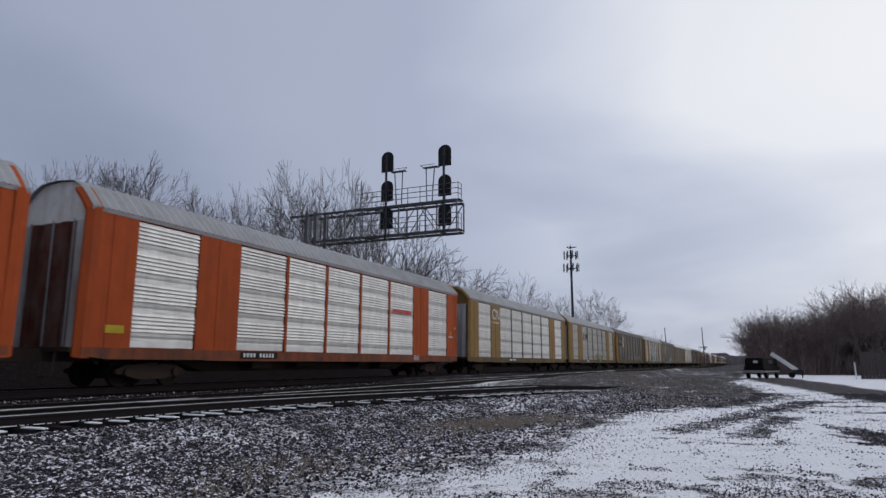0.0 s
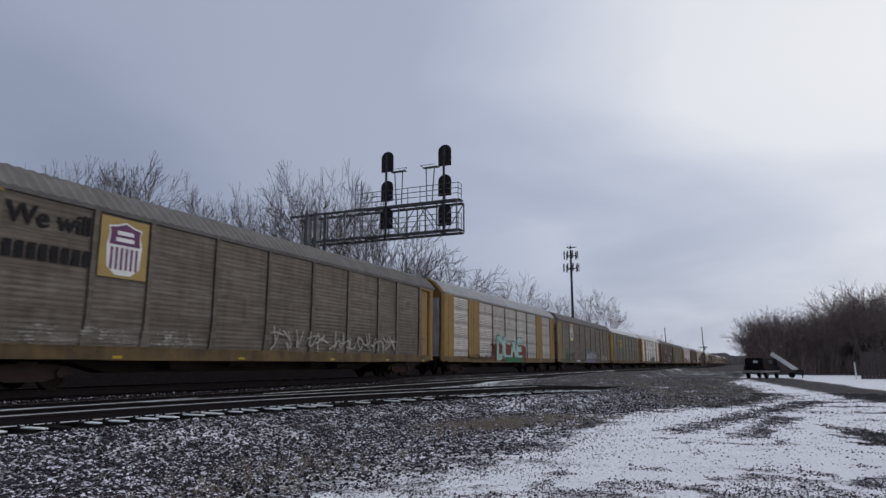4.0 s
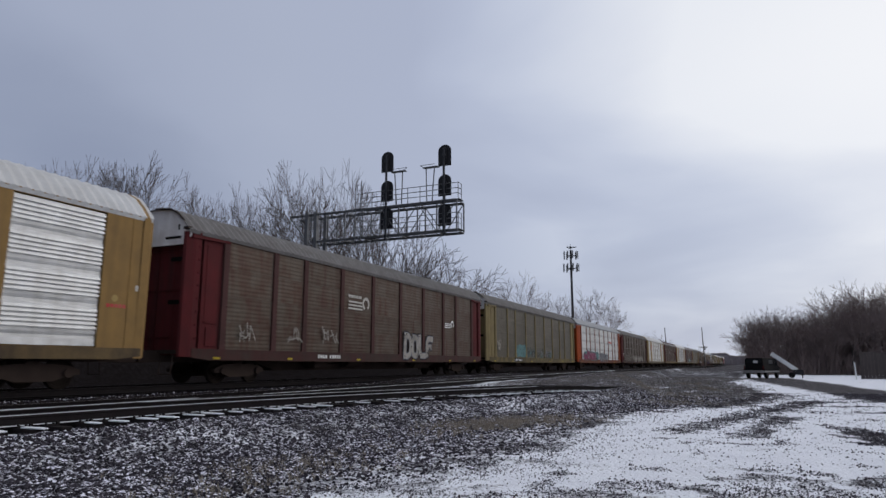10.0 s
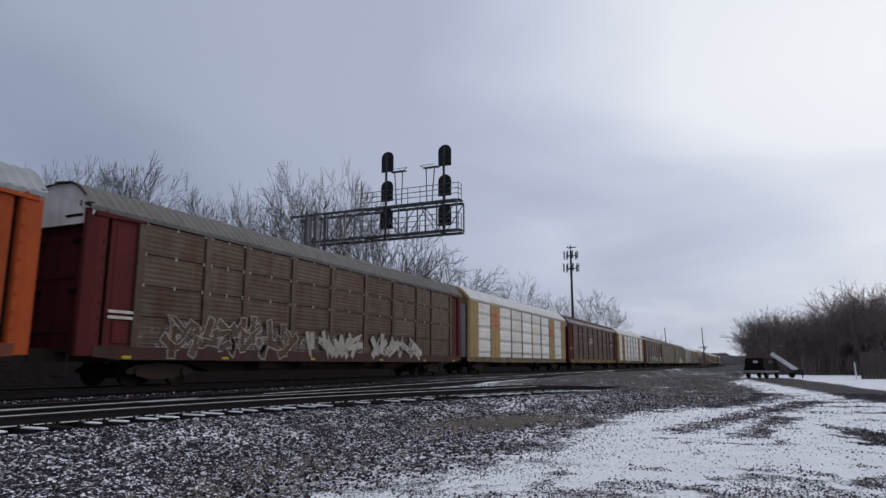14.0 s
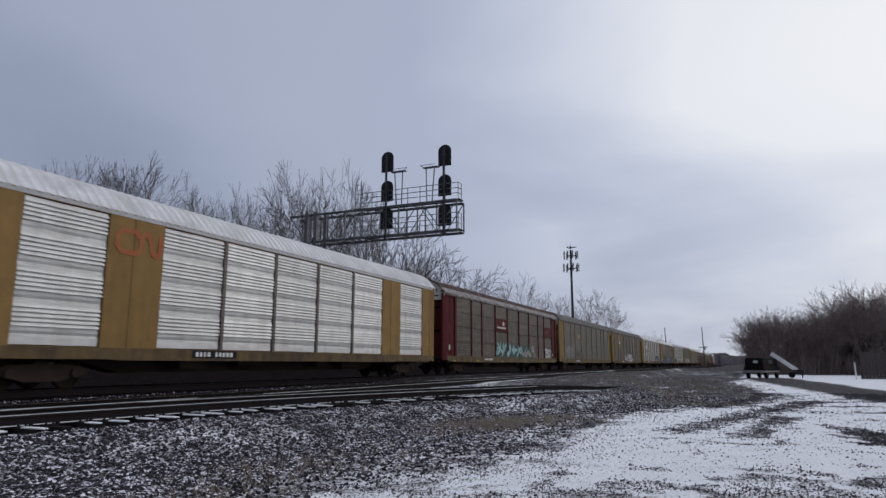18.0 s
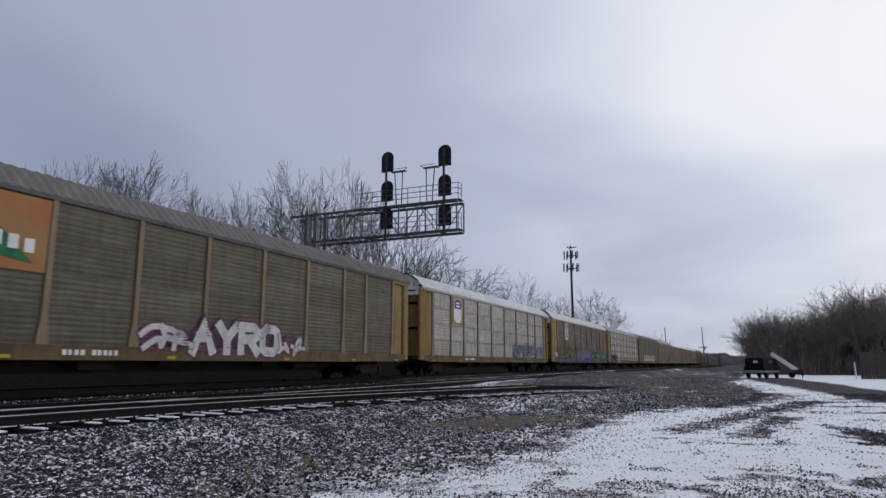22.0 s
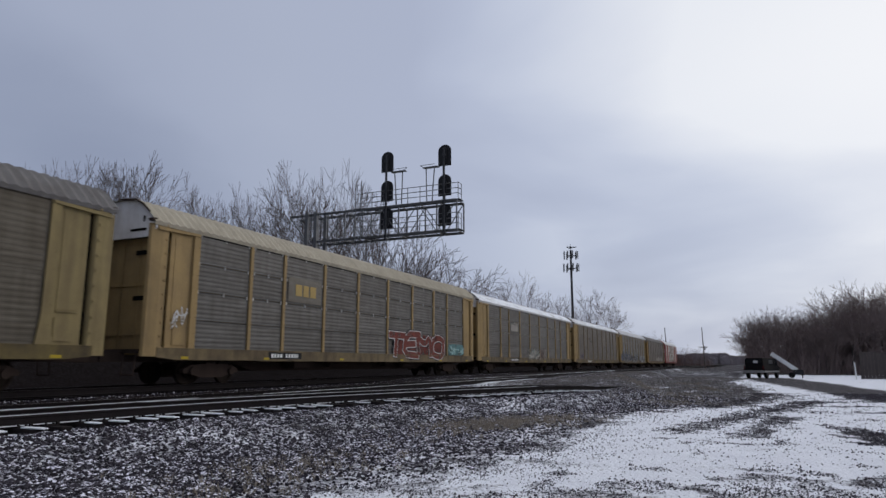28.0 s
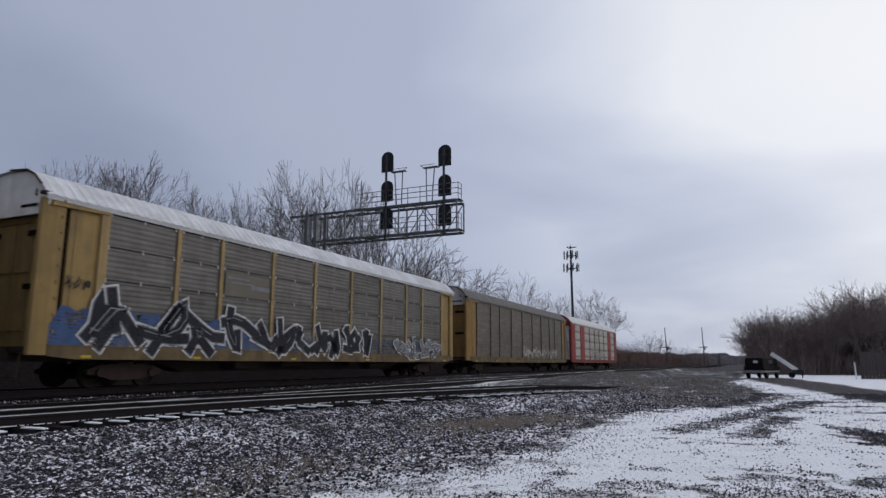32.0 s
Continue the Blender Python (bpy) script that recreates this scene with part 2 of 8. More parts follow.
# dusty paint darkened for its sill, grime and shade in one tone
M["dust sill"] = material("shaded grimy dusty sill", (0.12, 0.098, 0.072), 0.75, second=(0.05, 0.038, 0.03), scale=5, amount=0.75, streak=(0.03, 0.022, 0.018), streaks=0.5, spec=0.2)
M["dirty_post"] = material("grey-brown dusty posts", (0.22, 0.19, 0.155), 0.65, second=(0.15, 0.125, 0.10), scale=6, streak=(0.08, 0.06, 0.045), streaks=0.5)
M["roof_cream"] = material("cream-coloured roof", (0.40, 0.36, 0.28), 0.6, second=(0.27, 0.24, 0.185), scale=5, streak=(0.2, 0.17, 0.13), streaks=0.3)
M["eave"] = material("galvanised eave under rust", (0.36, 0.35, 0.345), 0.6, second=(0.09, 0.062, 0.056), scale=16, amount=0.9, streak=(0.10, 0.075, 0.07), streaks=0.5)
M["roof_white"] = material("white roof", (0.56, 0.56, 0.56), 0.55, 0.05, second=(0.38, 0.37, 0.355), scale=5)
M["snow"] = material("thin snow", (0.78, 0.80, 0.84), 0.85, second=(0.62, 0.64, 0.68), scale=6, grain=25, bump=0.3, spec=0.2)
M["thin_snow"] = material("thin crusted snow", (0.60, 0.61, 0.645), 0.85, second=(0.34, 0.34, 0.355), scale=5, amount=0.75, grain=30, bump=0.25, spec=0.15)
M["steel_dark"] = material("grimy running gear", (0.042, 0.031, 0.027), 0.95, 0.0, second=(0.06, 0.043, 0.035), scale=10, spec=0.03)
M["wheel"] = material("worn wheel steel", (0.022, 0.016, 0.013), 0.8, 0.1, second=(0.012, 0.009, 0.008), scale=10, spec=0.1)
M["rail"] = material("rusty rail", (0.017, 0.014, 0.0145), 0.9, 0.0, second=(0.011, 0.009, 0.0095), scale=10, spec=0.1)
M["railhead"] = material("polished rail head", (0.075, 0.075, 0.085), 0.42, 0.7, second=(0.2, 0.18, 0.16), scale=4, amount=0.4, bump=0.02)
M["tie"] = material("creosoted timber", (0.016, 0.0135, 0.014), 0.95, second=(0.028, 0.024, 0.024), scale=10, grain=90, spec=0.04)
M["galv"] = material("galvanised steel", (0.18, 0.183, 0.19), 0.6, 0.25, second=(0.11, 0.11, 0.113), scale=8)
M["galv_dark"] = material("weathered structural steel", (0.065, 0.066, 0.07), 0.65, 0.3, second=(0.04, 0.04, 0.042), scale=8)
M["black"] = material("flat black paint", (0.018, 0.018, 0.021), 0.6, second=(0.025, 0.025, 0.025), scale=8, spec=0.3)
# near-black that draws the shade inside slots and gaps; lock bars share it
M["dark_slot"] = material("near-black of shaded openings and locks", (0.008, 0.007, 0.006), 0.9, bump=0)
M["bark"] = material("winter bark", (0.06, 0.05, 0.046), 0.9, second=(0.10, 0.088, 0.08), scale=12, grain=40)
M["twig"] = material("bare twigs", (0.125, 0.105, 0.10), 0.9, second=(0.085, 0.07, 0.068), scale=6)
# paler copy of the twigs for far trees, distance haze in its tone
M["wood_twig"] = material("grey-brown twigs paled by haze", (0.20, 0.16, 0.152), 0.9, second=(0.135, 0.105, 0.10), scale=6)
M["brush"] = material("dead brush", (0.185, 0.125, 0.108), 0.95, second=(0.12, 0.085, 0.076), scale=6)
M["thicket"] = material("dense grey-brown thicket", (0.20, 0.155, 0.145), 0.95, second=(0.135, 0.105, 0.10), scale=6)
M["fence_wood"] = material("weathered dark boards", (0.085, 0.072, 0.068), 0.9, second=(0.05, 0.043, 0.041), scale=8)
# distance haze is mixed into this pale base colour
M["far_brush"] = material("far woods with haze in the tone", (0.26, 0.23, 0.235), 0.95, second=(0.19, 0.165, 0.17), scale=0.6)
M["drygrass"] = material("dry grass", (0.30, 0.26, 0.21), 0.95, second=(0.19, 0.165, 0.135), scale=10)
M["pole_wood"] = material("grey pole wood", (0.14, 0.12, 0.105), 0.85, second=(0.08, 0.07, 0.06), scale=10)
M["truck_paint"] = material("dirty black vehicle paint", (0.012, 0.011, 0.012), 0.8, second=(0.02, 0.018, 0.017), scale=5, bump=0, spec=0.05)
M["end_rust"] = material("rust-red end doors", (0.115, 0.036, 0.026), 0.7, second=(0.17, 0.15, 0.14), scale=4, amount=0.6, streak=(0.035, 0.018, 0.014), streaks=0.7)
M["chrome"] = material("dull chrome", (0.55, 0.55, 0.56), 0.3, 0.9, second=(0.4, 0.4, 0.4), scale=8, bump=0)
M["glass_dark"] = material("dark tinted glass", (0.01, 0.011, 0.013), 0.3, bump=0, spec=0.15)
M["rubber"] = material("tyre rubber", (0.015, 0.015, 0.015), 0.9)
M["tail_red"] = material("red lamp plastic", (0.06, 0.008, 0.008), 0.3, bump=0)
M["white_paint"] = material("white paint", (0.72, 0.72, 0.71), 0.6, second=(0.5, 0.49, 0.47), scale=8, amount=0.5)
M["pale_paint"] = material("faded white lettering", (0.52, 0.50, 0.46), 0.7, second=(0.34, 0.32, 0.29), scale=8, amount=0.6)
M["black_paint"] = material("black lettering", (0.02, 0.02, 0.022), 0.6)
M["plate_yellow"] = material("yellow plate", (0.36, 0.26, 0.10), 0.6, second=(0.26, 0.185, 0.085), scale=8)
M["safety_yellow"] = material("yellow reflective strip", (0.42, 0.31, 0.035), 0.6)
M["purple"] = material("purple-blue paint", (0.09, 0.05, 0.22), 0.6)
M["stripe"] = material("dull purple stripe", (0.16, 0.07, 0.14), 0.6)
M["red_paint"] = material("red lettering", (0.45, 0.06, 0.06), 0.6, second=(0.5, 0.22, 0.18), scale=8)
M["red_faded"] = material("worn red lettering", (0.36, 0.10, 0.05), 0.6, second=(0.32, 0.17, 0.07), scale=9, amount=0.9)
M["pink"] = material("pink spray paint", (0.30, 0.075, 0.135), 0.6, second=(0.17, 0.05, 0.10), scale=10, amount=0.8)
M["teal"] = material("turquoise spray paint", (0.11, 0.22, 0.225), 0.6, second=(0.09, 0.14, 0.14), scale=10, amount=0.8)
M["teal_light"] = material("pale turquoise spray paint", (0.34, 0.48, 0.46), 0.6, second=(0.22, 0.35, 0.35), scale=10, amount=0.8)
M["green"] = material("green spray paint", (0.04, 0.17, 0.09), 0.6, second=(0.03, 0.10, 0.06), scale=10, amount=0.8)
M["green_light"] = material("pale green spray paint", (0.30, 0.42, 0.34), 0.6, second=(0.22, 0.32, 0.26), scale=10, amount=0.8)
M["blue"] = material("blue spray paint", (0.06, 0.095, 0.19), 0.6, second=(0.04, 0.055, 0.115), scale=10, amount=0.8)
M["violet"] = material("violet spray paint", (0.12, 0.075, 0.28), 0.6, second=(0.07, 0.045, 0.17), scale=10, amount=0.8)
M["grey_spray"] = material("grey spray paint", (0.21, 0.21, 0.23), 0.6, second=(0.13, 0.13, 0.14), scale=10, amount=0.8)
M["white_spray"] = material("white spray paint", (0.58, 0.58, 0.57), 0.6, second=(0.36, 0.35, 0.34), scale=10, amount=0.8)
M["tan_spray"] = material("faded pale spray paint", (0.33, 0.31, 0.28), 0.6, second=(0.22, 0.20, 0.18), scale=10, amount=0.8)
M["black_spray"] = material("black spray paint", (0.02, 0.02, 0.025), 0.6, second=(0.04, 0.04, 0.05), scale=10)
M["orange_plate"] = material("faded orange plate", (0.34, 0.13, 0.06), 0.6, second=(0.27, 0.19, 0.085), scale=2.5, amount=0.95)
M["brick_spray"] = material("brick-red spray paint", (0.16, 0.048, 0.038), 0.6, second=(0.11, 0.033, 0.028), scale=10, amount=0.8)
M["lime"] = material("lime spray paint", (0.22, 0.24, 0.055), 0.6, second=(0.14, 0.16, 0.05), scale=8)


def worn_spray(source, name, lo, hi):
    """Sprayed paint that has flaked and left gaps, more so in the grooves of the panel below."""
    m = M[source].copy()
    m.name = name
    t = m.node_tree
    b = t.nodes["Principled BSDF"]
    co = t.nodes.new("ShaderNodeTexCoord")
    n = t.nodes.new("ShaderNodeTexNoise")
    n.inputs["Scale"].default_value, n.inputs["Detail"].default_value, n.inputs["Roughness"].default_value = 2.2, 7.0, 0.72
    t.links.new(co.outputs["Object"], n.inputs["Vector"])
    w = t.nodes.new("ShaderNodeTexWave")
    w.bands_direction = "Z"
    w.inputs["Scale"].default_value, w.inputs["Distortion"].default_value, w.inputs["Detail"].default_value = 3.4, 0.6, 2.0
    t.links.new(co.outputs["Object"], w.inputs["Vector"])
    k = t.nodes.new("ShaderNodeMath")
    k.operation = "MULTIPLY_ADD"
    k.inputs[1].default_value = 0.09
    t.links.new(w.outputs["Fac"], k.inputs[0])
    t.links.new(n.outputs["Fac"], k.inputs[2])
    r = t.nodes.new("ShaderNodeMapRange")
    r.inputs["From Min"].default_value, r.inputs["From Max"].default_value = lo, hi
    t.links.new(k.outputs[0], r.inputs["Value"])
    t.links.new(r.outputs[0], b.inputs["Alpha"])
    M[name] = m


for key in ("slate", "lavender", "olive_spray", "pink", "teal", "teal_light", "green", "green_light", "blue", "violet", "grey_spray", "white_spray", "tan_spray", "black_spray", "brick_spray", "lime", "stripe", "maroon", "rust_panel", "olive_panel", "tan_panel", "dirty_panel", "cream"):
    worn_spray(key, key + " strokes", 0.36, 0.52)
    worn_spray(key, key + " haze", 0.50, 0.74)


# ---------------------------------------------------------------- helpers for meshes
def bm_box(bm, x0, x1, y0, y1, z0, z1):
    v = [bm.verts.new((x, y, z)) for x in (x0, x1) for y in (y0, y1) for z in (z0, z1)]
    for f in ((0, 1, 3, 2), (4, 6, 7, 5), (0, 4, 5, 1), (2, 3, 7, 6), (0, 2, 6, 4), (1, 5, 7, 3)):
        bm.faces.new([v[i] for i in f])
    return v


def bm_prism(bm, poly, axis, a, b):
    """Extrudes a closed outline from a to b along axis (0 x, 1 y, 2 z); the outline gives the other two in order."""
    def p(u, w, s):
        c = [u, w]
        c.insert(axis, s)
        return c
    lo = [bm.verts.new(p(u, w, a)) for u, w in poly]
    hi = [bm.verts.new(p(u, w, b)) for u, w in poly]
    n = len(poly)
    bm.faces.new(lo[::-1])
    bm.faces.new(hi)
    for i in range(n):
        bm.faces.new((lo[i], lo[(i + 1) % n], hi[(i + 1) % n], hi[i]))


def bm_tube(bm, a, b, r0, r1=None, sides=8, caps=True):
    a, b = Vector(a), Vector(b)
    r1 = r0 if r1 is None else r1
    d = (b - a).normalized()
    u = d.orthogonal().normalized()
    w = d.cross(u)
    lo = [bm.verts.new(a + (u * math.cos(k * math.tau / sides) + w * math.sin(k * math.tau / sides)) * r0) for k in range(sides)]
    hi = [bm.verts.new(b + (u * math.cos(k * math.tau / sides) + w * math.sin(k * math.tau / sides)) * r1) for k in range(sides)]
    for k in range(sides):
        bm.faces.new((lo[k], lo[(k + 1) % sides], hi[(k + 1) % sides], hi[k]))
    if caps:
        bm.faces.new(lo[::-1])
        bm.faces.new(hi)


def bm_strip(bm, rows):
    """A sheet through equal rows of points."""
    vs = [[bm.verts.new(p) for p in row] for row in rows]
    for r0, r1 in zip(vs, vs[1:]):
        for k in range(len(r0) - 1):
            bm.faces.new((r0[k], r0[k + 1], r1[k + 1], r1[k]))


def mesh_of(bm, name, mats):
    bmesh.ops.recalc_face_normals(bm, faces=bm.faces)
    me = bpy.data.meshes.new(name)
    bm.to_mesh(me)
    bm.free()
    for m in mats if isinstance(mats, (list, tuple)) else [mats]:
        me.materials.append(m)
    return me


def part(name, bm, mat, parent, label="", at=None):
    me = bm if isinstance(bm, bpy.types.Mesh) else mesh_of(bm, name, mat)
    ob = new(name, me)
    ob.parent = parent
    if at is not None:
        ob.location = at
    return tagged(ob, label)


def thing(name, label, category, group="", at=(0, 0, 0), kind=""):
    ob = new(name)
    ob.empty_display_size = 0.2
    ob.location = at
    return tagged(ob, label, category, group, kind)


def raw_mesh(name, verts, faces, mats):
    me = bpy.data.meshes.new(name)
    me.from_pydata(verts, [], faces)
    for m in mats if isinstance(mats, (list, tuple)) else [mats]:
        me.materials.append(m)
    me.update()
    return me


CACHE = {}


def cached(key, build):
    if key not in CACHE:
        CACHE[key] = build()
    return CACHE[key]


# ---------------------------------------------------------------- ground
def siding_x(y):
    """The near rail of the siding, which bends away from the main track."""
    s = min(max(y, 5.0), 19.0)
    x = -10.8 + 0.0118 * (s - 5.0) ** 2
    return x + (y - 19.0) * 0.33 if y > 19.0 else x


def shoulder_x(y):
    """Edge of the ballast top."""
    if y < 29.0:
        return siding_x(y) + 0.75
    if y < 46.0:
        return -4.6 - (y - 29.0) * 0.16
    return max(-10.6, -7.3 - (y - 46.0) * 0.05)


def smooth(a, b, v):
    k = min(max((v - a) / (b - a), 0.0), 1.0)
    return k * k * (3 - 2 * k)


def ground_z(x, y):
    n = noise.noise(Vector((x * 0.35, y * 0.35, 3.1)))
    n2 = noise.noise(Vector((x * 1.7, y * 1.7, 8.3)))
    e = shoulder_x(y)
    top = 0.39 + 0.17 * smooth(27, 33, y)
    z = top * (1.0 - smooth(e - 0.05, e + 1.9, x))
    if x < -14.6:
        z += 0.2 * smooth(-14.6, -15.5, x)
    # rise behind the train, mostly unseen, added to close the bright gap under it
    if x < -19.4:
        z += (1.55 + 0.25 * n + 0.1 * n2) * smooth(-20.0, -24.0, x) * (1 - smooth(120, 260, y))
    if x > e + 0.3:
        z += 0.035 * n + 0.018 * n2
    if y > 30.0 and e - 4.0 < x < 0.5:
        z += (0.12 + 0.02 * n) * smooth(30, 36, y) * (1 - smooth(60, 90, y)) * (1 - smooth(-2.5, 0.3, x))
    return z


SNOW_EDGE = ((3.0, -5.2), (6.5, -4.45), (7.5, -4.0), (9.2, -3.5), (11.8, -3.2), (16.2, -3.6), (20.2, -3.1), (23.0, -2.7), (25.0, -0.6), (30.0, 0.5), (35.5, 1.3), (45.5, 0.8), (58.0, -0.4), (120.0, 1.5))


def edge_x(y):
    if y <= SNOW_EDGE[0][0]:
        return SNOW_EDGE[0][1]
    for (ya, xa), (yb, xb) in zip(SNOW_EDGE, SNOW_EDGE[1:]):
        if y <= yb:
            return xa + (xb - xa) * (y - ya) / (yb - ya)
    return SNOW_EDGE[-1][1]


def blob(x, y, cx, cy, rx, ry):
    d = math.hypot((x - cx) / rx, (y - cy) / ry)
    return 1.0 - smooth(0.55, 1.1, d)


def snow_cover(x, y):
    """How much of the ground the thin snow covers, 0 to 1."""
    n = noise.noise(Vector((x * 0.55, y * 0.3, 1.7)))
    n2 = noise.noise(Vector((x * 1.6, y * 0.8, 5.2)))
    e = edge_x(y)
    wide = 2.9 - 1.9 * smooth(8.5, 12.5, y)
    v = smooth(-wide, 0.35, x - e + 0.6 * n + 0.4 * n2)
    n3 = noise.noise(Vector((x * 1.1, y * 0.9, 9.4)))
    v *= 0.80 + 0.14 * n2 + 0.16 * n3 - 0.36 * bare(x, y) + 0.2 * drift(x, y)
    v -= 0.30 * lane_wet(x, y, n2)
    # light dusting on the ballast
    if x < e:
        v = max(v, 0.51 + 0.12 * n + 0.16 * n2 - 0.12 * smooth(24, 32, y) - 0.4 * smooth(-12.3, -13.5, x))
        v = max(v, 0.62 + 0.3 * n2 if x < -9.5 and y < 40 and x > -12.0 else v)
    if y < 30 and siding_x(y) - 1.7 < x < siding_x(y) + 0.1 or abs(x - MAIN_X - bend(y)) < 0.9:
        v = 0.2 + 0.2 * n2
    if -15.0 < x < -13.6 and y < 90:
        v = 0.52 + 0.25 * n2
    if x < -15.0:
        v = 0.12 + 0.2 * n
    if x < -20 or y > 150:
        v = 0.1 + 0.2 * n
    if x > 9.5 and y > 60:
        v = 0.75
    return min(max(v, 0.0), 1.0)


def lane_wet(x, y, b):
    """The wet wheel tracks of the lane."""
    if not 14 < y < 95:
        return 0.0
    lane = 6.4 - 0.09 * (y - 34.0) if y > 34 else 6.4 + 0.22 * (34.0 - y)
    wide = 2.1 + 0.02 * (y - 34)
    return (1.0 + 0.4 * b) * (1 - smooth(0.5 * wide, 1.2 * wide, abs(x - lane - 0.5 * b))) * smooth(14, 22, y) * (1 - smooth(72, 84, y))


def along(x, y, ax, ay, bx, by, half):
    """1 on the line from a to b, fading to 0 at the given half width and a half."""
    dx, dy = bx - ax, by - ay
    k = min(max(((x - ax) * dx + (y - ay) * dy) / (dx * dx + dy * dy), 0.0), 1.0)
    return 1.0 - smooth(0.5 * half, 1.5 * half, math.hypot(x - ax - k * dx, y - ay - k * dy))


def drift(x, y):
    """Where the snow lies clean, between the bank and the wheel tracks."""
    return max(along(x, y, -2.7, 12.0, -2.2, 18.5, 0.7), along(x, y, -2.2, 18.5, -0.6, 22.8, 0.9), 0.8 * along(x, y, 0.2, 12.0, 1.6, 12.6, 0.9))


def bare(x, y):
    """Where wheels and wind have thinned the snow: patches, wheel tracks and the wet lane, 0 to 1."""
    a = noise.noise(Vector((x * 0.9, y * 0.75, 12.7)))
    b = noise.noise(Vector((x * 2.3, y * 1.9, 6.1)))
    c = noise.noise(Vector((x * 5.1, y * 4.3, 2.9)))
    v = smooth(0.18, 0.75, a + 0.5 * b + 0.3 * c) * 0.7
    u, w = x + 0.8 * b + 0.3 * c, y + 2.5 * a + b
    v *= 1.0 - 0.8 * drift(x, y)
    v = max(v, 0.72 * along(x + 0.5 * c, y + 1.2 * b, -1.3, 16.2, 2.4, 29.5, 0.55), 0.68 * along(x + 0.3 * c, y + 0.8 * b, 0.0, 15.0, 1.1, 21.0, 0.4), 0.7 * along(x, y + 0.6 * b, -1.5, 8.7, 1.0, 9.1, 0.3), 0.6 * along(x, y + 0.4 * b, 0.1, 10.3, 0.8, 9.9, 0.2), 0.95 * blob(u, w, 2.6, 16.6, 0.9, 2.2), 0.6 * blob(u, w, 1.0, 9.6, 1.6, 0.9), 0.6 * blob(u, w, -2.2, 7.0, 1.8, 1.2))
    v = max(v, 0.8 * lane_wet(x, y, b))
    # stones thicken towards the foot of the bank
    v = max(v, (0.6 + 0.6 * b) * (1 - smooth(-1.0, 1.9, x - edge_x(y) + 0.5 * a)))
    return min(max(v, 0.0), 1.0)


def spread(lo, hi, fine_lo, fine_hi, step, grow):
    a = list(np.arange(fine_lo, fine_hi + 1e-6, step))
    s, p = step, fine_hi
    while p < hi:
        s *= grow
        p += s
        a.append(min(p, hi))
    s, p = step, fine_lo
    while p > lo:
        s *= grow
        p -= s
        a.insert(0, max(p, lo))
    return a


gx = spread(-2500, 2500, -16.0, 5.0, 0.14, 1.13)
gy = spread(-600, 4200, 3.5, 30.0, 0.16, 1.055)
gv, gs, ge = [], [], []
for y in gy:
    for x in gx:
        near = y < 400 and abs(x) < 200
        gv.append((x, y, ground_z(x, y) if near else ground_z(max(min(x, 200), -200), 400)))
        gs.append(snow_cover(x, y))
        # soil tone between rails; under and behind the train it carries the shade
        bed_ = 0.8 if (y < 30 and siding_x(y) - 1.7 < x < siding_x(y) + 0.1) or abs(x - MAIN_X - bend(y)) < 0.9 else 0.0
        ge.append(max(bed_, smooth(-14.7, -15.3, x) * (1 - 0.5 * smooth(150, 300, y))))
nx = len(gx)
gf = [(j * nx + i, j * nx + i + 1, (j + 1) * nx + i + 1, (j + 1) * nx + i) for j in range(len(gy) - 1) for i in range(nx - 1)]


